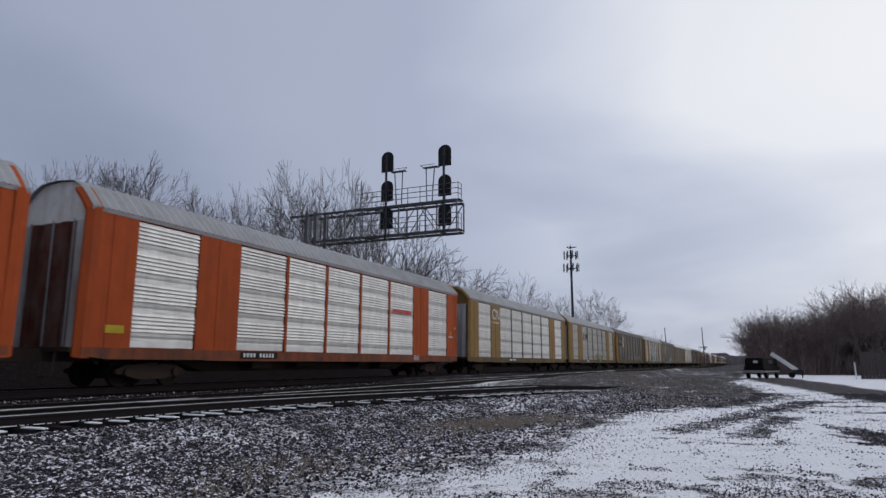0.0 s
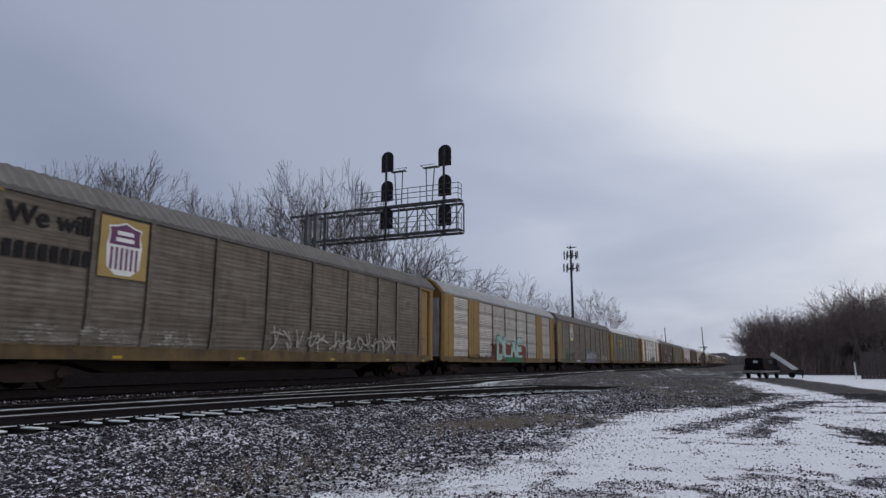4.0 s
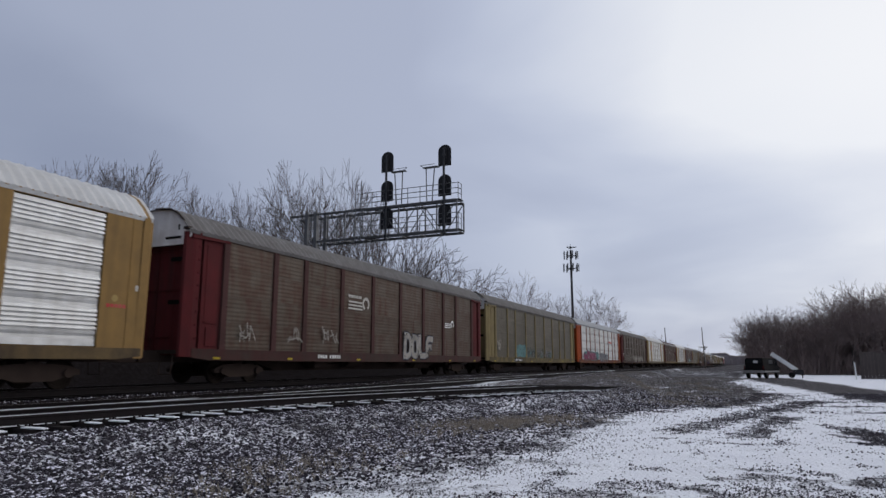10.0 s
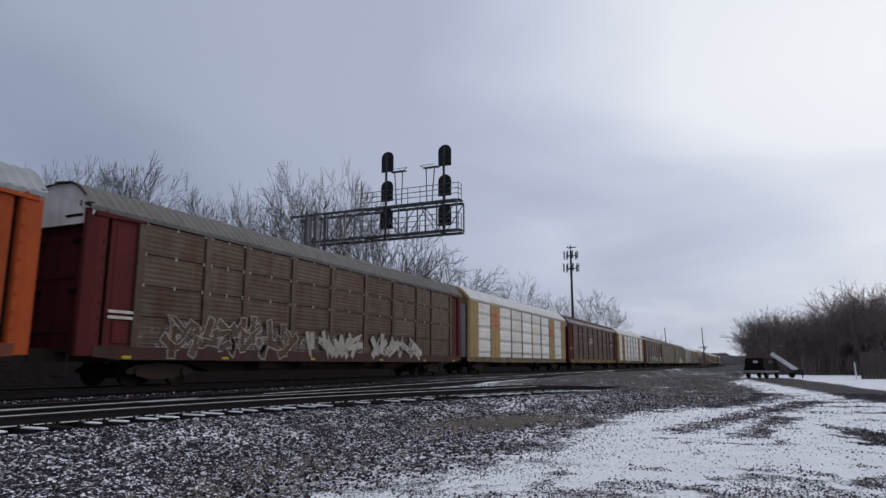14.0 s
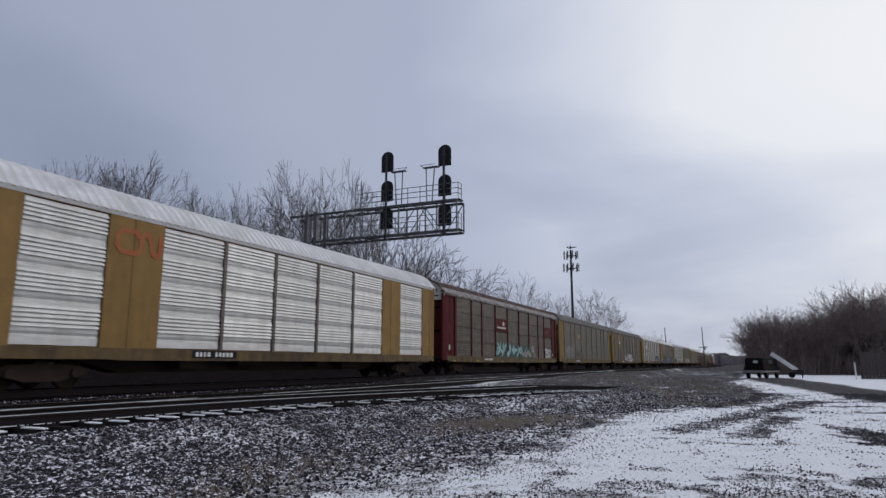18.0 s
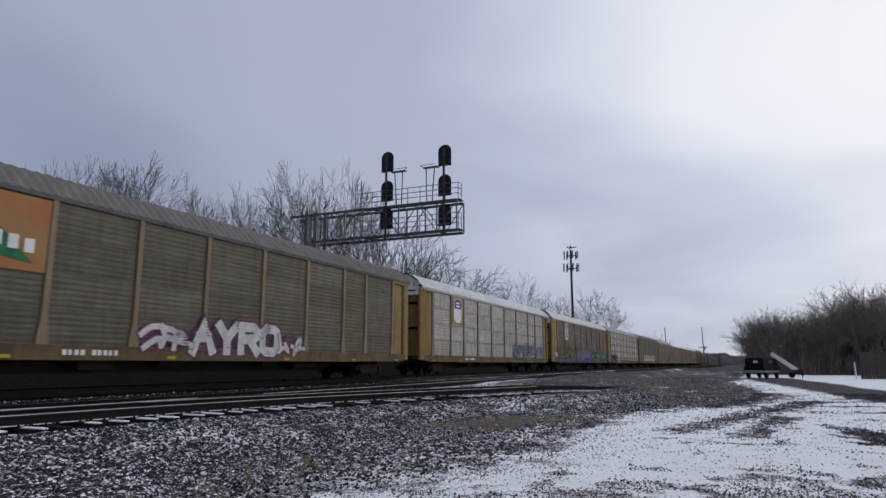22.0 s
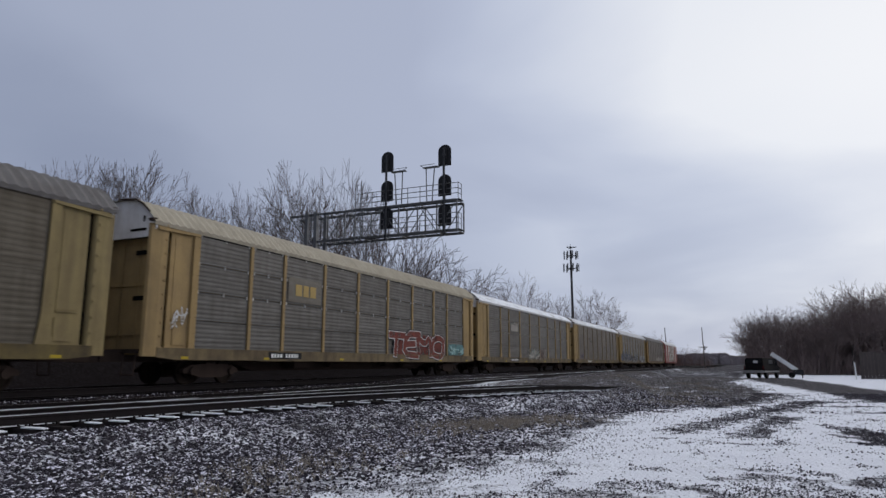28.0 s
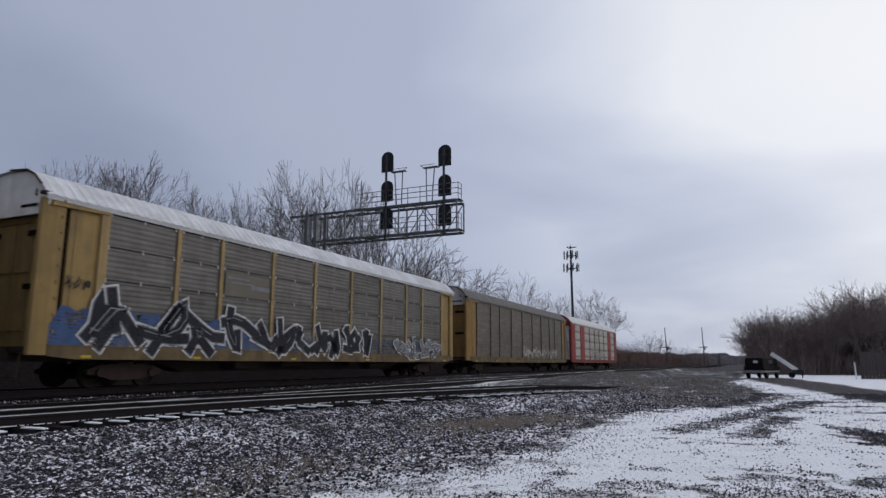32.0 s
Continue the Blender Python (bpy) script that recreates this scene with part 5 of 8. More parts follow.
for x, y, z in ((-34, 258, 11), (-30.4, 258.2, 14.0), (-26.8, 258.7, 12.6), (-23.5, 259, 9.0), (-17.7, 259.4, 8.6), (-12.5, 259.6, 8.0)):
    plant(5, x, y, z, G2, 0.9)
G3 = "wood beside the lane"
front = ((2.5, 122, 9.6), (1.9, 107, 9.3), (3.6, 105, 9.8), (5.2, 105, 9.5), (6.8, 105, 9.1), (8.4, 105, 9.0), (10.0, 105, 9.0), (11.6, 105, 9.6), (12.9, 105, 11.0), (14.2, 105, 12.4), (15.8, 104, 12.9), (17.4, 103, 13.0), (19.2, 103, 12.7), (21.4, 102, 12.6), (24, 101, 12.5))
for row in range(4):
    for k, (x, y, z) in enumerate(front):
        plant(3 if row == 0 or (row == 1 and k % 2) else (5, 6)[(k + row) % 2], x + row * 1.0 + placer.uniform(-0.5, 0.5), y + row * 4.5 + placer.uniform(-1.5, 1.5), z * placer.uniform(0.86, 1.04), G3, placer.uniform(1.0, 1.25) * (0.7 if k < 2 else 1.0))
for k in range(10):
    plant(6, 2.2 + k * 0.6, 165 + k * 24.0, 9.5 + k * 0.3, G3, 1.0)


# ---------------------------------------------------------------- undergrowth and hedges, uncountable
def brush(name, label, spots, mat, sticks, seed, low, high):
    r = random.Random(seed)
    vs, fs = [], []
    for x, y, h in spots:
        for _ in range(sticks):
            a = Vector((x + r.uniform(-1.2, 1.2), y + r.uniform(-1.2, 1.2), 0.0))
            a.z = ground_z(a.x, a.y) - 0.05
            lean = Vector((r.uniform(-0.5, 0.5), r.uniform(-0.5, 0.5), 1)).normalized()
            l_ = h * r.uniform(low, high)
            b = a + lean * l_
            w = r.uniform(0.01, 0.022) * (1 + h * 0.2)
            s = Vector((r.uniform(-1, 1), r.uniform(-1, 1), 0)).normalized() * w
            k = len(vs)
            vs += [a - s, a + s, b]
            fs.append((k, k + 1, k + 2))
            for _ in range(3):
                f = r.uniform(0.3, 0.9)
                p = a.lerp(b, f)
                q = p + (lean + Vector((r.uniform(-1, 1), r.uniform(-1, 1), r.uniform(-0.2, 0.6)))).normalized() * l_ * 0.35
                k = len(vs)
                vs += [p - s * 0.6, p + s * 0.6, q]
                fs.append((k, k + 1, k + 2))
    return tagged(new(name, raw_mesh(name, vs, fs, mat)), label, "undergrowth", kind="stuff")


br = random.Random(77)
brush("undergrowth", "dark tangled undergrowth below the bare wood", [(x, 103 + br.uniform(-3, 14), br.uniform(2.5, 5.0)) for x in np.arange(3.0, 30.0, 0.12)] + [(x, 106 + br.uniform(0, 16), br.uniform(3.5, 7.0)) for x in np.arange(2.5, 30.0, 0.25)] + [(x, 108 + br.uniform(0, 18), br.uniform(3.5, 5.0 + max(0, min(x - 9, 6)) * 0.3)) for x in np.arange(3.0, 34.0, 0.1)] + [(2.2 + k * 0.035 + br.uniform(-0.6, 1.2), 105 + k * 1.1, br.uniform(2.0, 4.0)) for k in range(150)], M["thicket"], 26, 1, 0.5, 1.15)
brush("undergrowth", "brown brush along the far side of the railway", [(-22.5 + br.uniform(-5, 1.0) , y, br.uniform(2.0, 3.8)) for y in np.arange(70, 300, 0.8)] + [(-26 + br.uniform(-4, 2), y, br.uniform(3.0, 5.5)) for y in np.arange(90, 330, 0.9)] + [(x, 262 + br.uniform(-3, 6), br.uniform(4.0, 6.5)) for x in np.arange(-44, -9.0, 0.5)], M["brush"], 18, 2, 0.5, 1.1)
brush("undergrowth", "dead scrub behind the railway", [(-25 + br.uniform(-7, 1.5), y, br.uniform(1.5, 3.0)) for y in np.arange(5, 90, 0.3)], M["brush"], 22, 3, 0.5, 1.1)
# far wooded horizon
far_vs, far_fs = [], []
hr = random.Random(4)
def far_wood(x0, x1, y, h):
    n = int(abs(x1 - x0) / 3) + 1
    for k in range(n):
        a = x0 + (x1 - x0) * k / n
        for _ in range(6):
            c, yy = a + hr.uniform(-4, 4), y + hr.uniform(-8, 8)
            w, t_ = hr.uniform(3.0, 7.0), h * hr.uniform(0.6, 0.9)
            i = len(far_vs)
            rim = []
            for q in range(9):
                ang = math.pi * q / 8
                rim.append((c + w * math.cos(ang) * hr.uniform(0.92, 1.06), yy + hr.uniform(-0.5, 0.5), max(t_ * 0.55 + t_ * 0.45 * math.sin(ang) * hr.uniform(0.9, 1.08), 0.5)))
            far_vs.extend([(c - w * 0.9, yy, -1), (c + w * 0.9, yy, -1)] + rim)
            far_fs.append((i, i + 1) + tuple(range(i + 2, i + 11)))


far_wood(-420, -60, 700, 15)
far_wood(-60, -4, 620, 12)
far_wood(-30, 160, 900, 13)
far_wood(60, 500, 420, 15)
tagged(new("far_woods", raw_mesh("far_woods", far_vs, far_fs, M["far_brush"])), "far line of bare woods on the horizon, pale with painted haze", "woods", kind="stuff")

# dry grass tufts at the foot of the bank
tuft_spots = []
for cx, cy, n in ((-5.7, 8.6, 60), (-6.2, 14.4, 110), (-5.7, 15.7, 150), (-6.2, 6.6, 30), (-2.6, 32.0, 70), (-1.5, 40.0, 60), (-3.0, 48.0, 50), (-4.6, 36.0, 80), (-6.5, 44.0, 60), (-2.2, 27.0, 80), (-5.7, 6.7, 40), (-5.1, 16.6, 130), (-4.5, 17.5, 100), (-5.4, 15.0, 90)):
    for _ in range(n):
        tuft_spots.append((cx + br.gauss(0, 0.55), cy + br.gauss(0, 1.1)))
vs, fs = [], []
for x, y in tuft_spots:
    z = ground_z(x, y)
    for _ in range(9):
        a = br.uniform(0, 6.3)
        l_ = br.uniform(0.05, 0.16)
        c = Vector((x + br.uniform(-0.06, 0.06), y + br.uniform(-0.06, 0.06), z))
        s = Vector((math.cos(a), math.sin(a), 0)) * 0.006
        k = len(vs)
        vs += [c - s, c + s, c + Vector((br.uniform(-0.1, 0.1), br.uniform(-0.1, 0.1), l_))]
        fs.append((k, k + 1, k + 2))
tagged(new("dry_grass", raw_mesh("dry_grass", vs, fs, M["drygrass"])), "sparse tufts of dry yellow grass in the gravel", "grass", kind="stuff")


# ---------------------------------------------------------------- the train: enclosed car carriers
BAYS = (-11.35, -8.7, -6.8, -4.1, -1.4, 1.4, 4.1, 6.8, 8.7, 11.35)
SILL, DECK, TOP = 0.76, 1.13, 4.82         # heights over the rail
SIDE = 1.5                                  # half width to the panel face

# side sills: body paints copied darker, grime and shade both in the colour
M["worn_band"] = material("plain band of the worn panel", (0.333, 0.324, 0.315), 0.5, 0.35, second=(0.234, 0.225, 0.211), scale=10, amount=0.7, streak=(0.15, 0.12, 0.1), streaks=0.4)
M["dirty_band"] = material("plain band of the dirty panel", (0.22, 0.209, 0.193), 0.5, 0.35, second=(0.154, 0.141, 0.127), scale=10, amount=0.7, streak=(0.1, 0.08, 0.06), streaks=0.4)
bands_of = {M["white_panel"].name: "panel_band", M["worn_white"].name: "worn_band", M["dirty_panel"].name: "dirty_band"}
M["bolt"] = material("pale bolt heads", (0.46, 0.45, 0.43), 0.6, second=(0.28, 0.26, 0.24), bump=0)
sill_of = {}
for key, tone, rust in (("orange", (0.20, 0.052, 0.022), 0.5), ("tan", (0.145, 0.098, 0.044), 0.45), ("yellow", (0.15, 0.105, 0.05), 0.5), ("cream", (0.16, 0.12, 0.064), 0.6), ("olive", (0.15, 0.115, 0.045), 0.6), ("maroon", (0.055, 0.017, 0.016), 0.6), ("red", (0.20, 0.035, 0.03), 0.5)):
    M[key + " sill"] = material("shaded grimy sill " + key, tone, 0.75, second=(0.045, 0.033, 0.026), scale=5, amount=0.75, streak=(0.03, 0.02, 0.016), streaks=rust, spec=0.2)
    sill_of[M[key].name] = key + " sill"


def louvre_mesh(y0, y1, z0, z1, mat):
    """Panel of four groups of slatted louvres with plain bands between; the slats catch light above and shade below."""
    def build():
        w = y1 - y0
        rows = []
        z = z1
        def row(zz, d):
            rows.append([(d, -w / 2, zz), (d, w / 2, zz)])
        row(z1, 0.0)
        group = (z1 - z0 - 0.16) / 4.0
        z = z1 - 0.05
        plain = []
        for g in range(4):
            lo = z - group
            pitch = group * 0.66 / 5
            row(z, 0.0)
            for k in range(5):
                row(z - 0.004, 0.014)
                row(z - pitch * 0.66, 0.034)
                row(z - pitch * 0.68, -0.035)
                row(z - pitch * 0.98, -0.035)
                z -= pitch
            row(z, 0.0)
            band = (z - lo) * 0.5
            plain.append(len(rows) - 1)
            row(z - band * 0.5, 0.0)
            row(z - band, -0.014)
            row(z - band * 1.5, 0.0)
            z = lo
        row(z0, 0.0)
        # the panel is built in uneven strips, slightly dented
        r_ = random.Random(int(w * 100))
        for row_ in rows:
            (d0, ya, zz), (_, yb, _) = row_
            row_[:] = [(d0 + r_.uniform(-0.004, 0.004), ya + (yb - ya) * q / 5, zz + r_.uniform(-0.006, 0.006)) for q in range(6)]
        bm = bmesh.new()
        bm_strip(bm, rows)
        bm.faces.ensure_lookup_table()
        if mat.name in bands_of:
            for p in plain:
                for f in bm.faces[p * 5:(p + 3) * 5]:
                    f.material_index = 1
        return mesh_of(bm, "louvre_panel", [mat, M[bands_of.get(mat.name, "panel_band")]])
    return cached(("louvre", round(y1 - y0, 2), z0, z1, mat.name), build)


def ribbed_mesh(y0, y1, z0, z1, mat, bolts):
    """Shallow corrugated sheet of one tier, its upper edge tucked back under a dark joint."""
    def build():
        w = y1 - y0
        bm = bmesh.new()
        deep = -0.09 if bolts is not None else -0.006
        rib = -0.007 if bolts is not None else -0.005
        rows = [[(deep, -w / 2, z1), (deep, w / 2, z1)], [(deep, -w / 2, z1 - 0.034), (deep, w / 2, z1 - 0.034)]]
        n = max(3, round((z1 - z0) / 0.15))
        h = (z1 - 0.04 - z0) / n
        for k in range(n):
            za = z1 - 0.04 - k * h
            for f, d in ((0.0, 0.0), (0.38, 0.0), (0.52, rib), (0.86, rib)):
                rows.append([(d, -w / 2, za - f * h), (d, w / 2, za - f * h)])
        rows.append([(0.006, -w / 2, z0), (0.006, w / 2, z0)])
        bm_strip(bm, rows)
        if bolts:
            first = len(bm.faces)
            for yy in (-w / 2 + 0.16, 0.0, w / 2 - 0.16):
                bm_box(bm, 0.0, 0.03, yy - 0.022, yy + 0.022, z1 - 0.085, z1 + 0.03)
            bm.faces.ensure_lookup_table()
            for f in bm.faces[first:]:
                f.material_index = 1
        return mesh_of(bm, "side_panel", [mat, M["bolt"]])
    return cached(("rib", round(y1 - y0, 2), round(z0, 3), round(z1, 3), mat.name, bolts), build)


def post_mesh(mat, wide, flare):
    def build():
        bm = bmesh.new()
        h = wide / 2
        poly = [(-h - flare, DECK), (h + flare, DECK), (h + flare * 0.75, DECK + 0.18), (h, DECK + 0.75), (h, TOP), (-h, TOP), (-h, DECK + 0.75), (-h - flare * 0.75, DECK + 0.18)]
        bm_prism(bm, poly, 0, SIDE - 0.03, SIDE + 0.056)
        for z in (1.6, 2.1, 2.55, 3.0, 3.45, 3.9, 4.35):
            for s in (-1, 1):
                bm_box(bm, SIDE + 0.056, SIDE + 0.066, s * h * 0.7 - 0.015, s * h * 0.7 + 0.015, z, z + 0.045)
        return mesh_of(bm, "post", mat)
    return cached(("post", mat.name, wide, flare), build)


ROOF = ((1.56, 4.80), (1.58, 4.90), (1.31, 5.22), (1.02, 5.50), (0.68, 5.68), (0.0, 5.74), (-0.68, 5.68), (-1.02, 5.50), (-1.31, 5.22), (-1.58, 4.90), (-1.56, 4.80))


def roof_line(k):
    """Outline of the roof, its rise over the eaves scaled by k."""
    return [(x, z if z <= 4.9 else 4.9 + (z - 4.9) * k) for x, z in ROOF]


def roof_mesh(half, mat, lift=0.0, lumpy=False, seed=0, k_=1.0, eave=None):
    def build():
        rows = []
        n = int(half * 2 / 0.16)
        for k in range(n + 1):
            y = -half + 2 * half * k / n
            row = []
            for i, (x, z) in enumerate(roof_line(k_)):
                if lumpy:
                    o = lift + (0.02 if k % 2 and lift < 0.02 else 0.0) + (0.02 if lift > 0.02 else 0.008) * noise.noise(Vector((x * 2, y * 0.7, seed)))
                else:
                    o = 0.034 if k % 2 else 0.0
                if i in (0, len(ROOF) - 1):
                    o = 0.0
                row.append((x * (1 + o * 0.6), y, z + o))
            rows.append(row[1:-1] if lumpy else row)
        bm = bmesh.new()
        bm_strip(bm, rows)
        if eave:
            bm.faces.ensure_lookup_table()
            across = len(ROOF) - 1
            for q, f in enumerate(bm.faces):
                if q % across in (0, 1, across - 2, across - 1):
                    f.material_index = 1
        return mesh_of(bm, "roof", [mat, eave or mat])
    return cached(("roof", half, mat.name, lift, lumpy, seed, k_, eave.name if eave else ""), build)


def gable_mesh(mat, z0, k_=1.0):
    def build():
        bm = bmesh.new()
        pts = [(x * 0.985, z - 0.01) for x, z in roof_line(k_) if z >= 4.85]
        pts = [(SIDE - 0.06, z0)] + pts + [(-SIDE + 0.06, z0)]
        bm_prism(bm, pts, 1, 0.0, 0.06)
        return mesh_of(bm, "gable", mat)
    return cached(("gable", mat.name, z0, k_), build)


def bogie_meshes():
    def frame_():
        bm = bmesh.new()
        for s in (-1, 1):
            poly = [(-1.25, 0.50), (-0.95, 0.62), (-0.45, 0.66), (0.45, 0.66), (0.95, 0.62), (1.25, 0.50), (1.25, 0.38), (0.95, 0.36), (0.5, 0.22), (-0.5, 0.22), (-0.95, 0.36), (-1.25, 0.38)]
            bm_prism(bm, poly, 0, s * 1.0 - 0.09, s * 1.0 + 0.09)
            for y in (-0.88, 0.88):
                bm_tube(bm, (s * 1.08, y, 0.43), (s * 1.17, y, 0.43), 0.13, sides=10)
            for y in (-0.16, 0.0, 0.16):
                bm_tube(bm, (s * 1.0, y, 0.28), (s * 1.0, y, 0.5), 0.07, sides=8)
        bm_box(bm, -1.0, 1.0, -0.2, 0.2, 0.45, 0.72)
        return mesh_of(bm, "side_frame", M["steel_dark"])

    def wheel():
        bm = bmesh.new()
        prof = ((-0.07, 0.16), (-0.075, 0.36), (-0.07, 0.419), (-0.04, 0.419), (-0.03, 0.419), (0.06, 0.418), (0.065, 0.36), (0.02, 0.33), (0.01, 0.17), (0.05, 0.14))
        rows = []
        for k in range(25):
            a = k * math.tau / 24
            rows.append([(u, math.cos(a) * r_, math.sin(a) * r_) for u, r_ in prof])
        bm_strip(bm, rows)
        bmesh.ops.remove_doubles(bm, verts=bm.verts, dist=0.0005)
        bm_tube(bm, (-0.12, 0, 0), (0.12, 0, 0), 0.15, sides=12)
        return mesh_of(bm, "wheel", M["wheel"])
    return cached("bogie", frame_), cached("wheel", wheel)


def underframe_mesh():
    def build():
        bm = bmesh.new()
        bm_box(bm, -0.32, 0.32, -13.6, 13.6, 0.72, 1.08)
        bm_prism(bm, [(-8.3, 0.74), (-7.0, 0.40), (7.0, 0.40), (8.3, 0.74)], 0, -0.34, 0.34)
        bm_box(bm, -1.4, 1.4, -12.9, 12.9, 0.98, 1.10)
        for y in (-7.0, -4.5, -2.0, 0.5, 3.0, 5.5):
            bm_box(bm, -1.35, 1.35, y - 0.08, y + 0.08, 0.80, 1.0)
        bm_box(bm, -1.1, -0.5, -4.0, 4.0, 0.42, 0.9)
        bm_tube(bm, (0.9, -11.5, 0.78), (0.9, 11.5, 0.78), 0.03, sides=6)
        return mesh_of(bm, "underframe", M["steel_dark"])
    return cached("under", build)


def gear_mesh(kind):
    """Fittings that hang below the floor."""
    def build():
        bm = bmesh.new()
        if kind == "air_tank":
            bm_tube(bm, (0.7, -2.5, 0.72), (0.7, -1.1, 0.72), 0.2, sides=12)
            for y in (-2.3, -1.3):
                bm_box(bm, 0.48, 0.92, y - 0.03, y + 0.03, 0.7, 0.99)
        elif kind == "brake_cylinder":
            bm_tube(bm, (0.8, 4.2, 0.62), (0.8, 5.6, 0.62), 0.17, sides=10)
            bm_box(bm, 0.74, 0.86, 4.8, 5.0, 0.7, 0.99)
        elif kind == "valve_box":
            bm_box(bm, 0.6, 1.0, 2.2, 3.0, 0.55, 0.99)
            bmesh.ops.bevel(bm, geom=bm.edges[:], offset=0.03, segments=1, affect="EDGES")
        elif kind == "tool_box":
            bm_box(bm, 0.5, 1.1, -5.4, -4.3, 0.5, 0.99)
            bmesh.ops.bevel(bm, geom=bm.edges[:], offset=0.03, segments=1, affect="EDGES")
        elif kind == "coupler":
            bm_box(bm, -0.14, 0.14, 13.1, 13.9, 0.74, 0.98)
            bm_prism(bm, [(-0.2, 13.7), (0.2, 13.7), (0.24, 13.95), (0.1, 14.2), (-0.05, 14.25), (-0.22, 14.05)], 2, 0.70, 1.02)
        else:
            bm_tube(bm, (-1.25, 13.15, 0.95), (-1.25, 13.2, 0.35), 0.02, sides=6)
            bm_tube(bm, (-1.25, 13.2, 0.35), (-0.75, 13.2, 0.35), 0.02, sides=6)
            bm_tube(bm, (-0.75, 13.2, 0.35), (-0.75, 13.15, 0.95), 0.02, sides=6)
        return mesh_of(bm, kind, M["steel_dark"])
    return cached(("gear", kind), build)


def number_plate(parent, y, plate=True, mat="white_paint"):
    """Running number as plain bars on the side sill."""
    bm = bmesh.new()
    if plate:
        bm_box(bm, 0, 0.006, -1.0, 1.0, 0.0, 0.24)
    rr = random.Random(int(y * 7))
    bars = bmesh.new()
    yy = -0.85
    for k in range(10):
        if k != 4:
            w = rr.uniform(0.08, 0.13)
            bm_box(bars, 0.006, 0.010, yy, yy + w, 0.05, 0.19)
        yy += 0.17
    if plate:
        p = part("number_plate", bm, M["black_paint"], parent, "black number strip", at=(SIDE + 0.068, y, SILL + 0.08))
        part("mark", bars, M[mat], p, "row of pale bars")
    else:
        bm.free()
        part("mark", bars, M[mat], parent, "row of small painted marks", at=(SIDE + 0.068, y, SILL + 0.08))


def ribbon(bm, pts, width, x, slot):
    """A flat sprayed band along the points on the plane x."""
    p = [Vector(pts[0])]
    for q in pts[1:]:
        if (Vector(q) - p[-1]).length > 0.015:
            p.append(Vector(q))
    if len(p) < 2:
        return
    n = len(p)
    first, last = (p[1] - p[0]).normalized(), (p[-1] - p[-2]).normalized()
    p[0], p[-1] = p[0] - first * width * 0.42, p[-1] + last * width * 0.42
    rows = []
    for i in range(n):
        a = (p[i] - p[i - 1]).normalized() if i else first
        b = (p[i + 1] - p[i]).normalized() if i < n - 1 else last
        d = a + b
        d = d.normalized() if d.length > 0.05 else a
        nrm = Vector((-d.y, d.x)) * (width / 2) * min(1.0 / max(d.dot(a), 0.5), 1.5)
        rows.append((bm.verts.new((x, p[i].x + nrm.x, max(p[i].y + nrm.y, FLOOR - 0.03))), bm.verts.new((x, p[i].x - nrm.x, max(p[i].y - nrm.y, FLOOR - 0.03)))))
    for (a, b), (c, d) in zip(rows, rows[1:]):
        f = bm.faces.new((a, b, d, c))
        f.material_index = slot


def rounded(pts, times):
    """Corners cut off, again and again."""
    for _ in range(times):
        out = [pts[0]]
        for a, b in zip(pts, pts[1:]):
            a, b = Vector(a), Vector(b)
            out += [a.lerp(b, 0.25), a.lerp(b, 0.75)]
        pts = out + [pts[-1]]
    return pts


FLOOR = SILL + 0.05
# strokes of a plain alphabet on a grid five wide and seven high, two digits a point
GLYPHS = {"A": "002640 1333", "D": "0006 062645412000", "E": "46060040 0333", "F": "460600 0333", "H": "0006 4046 0343", "I": "2026", "K": "0006 460340", "L": "060040",
          "M": "0006234640", "O": "163645413010010516", "R": "0006 063645443303 2340", "S": "4536160504334241301001", "T": "0646 2620", "Y": "062346 2320", "Z": "06460040", ".": "2021"}


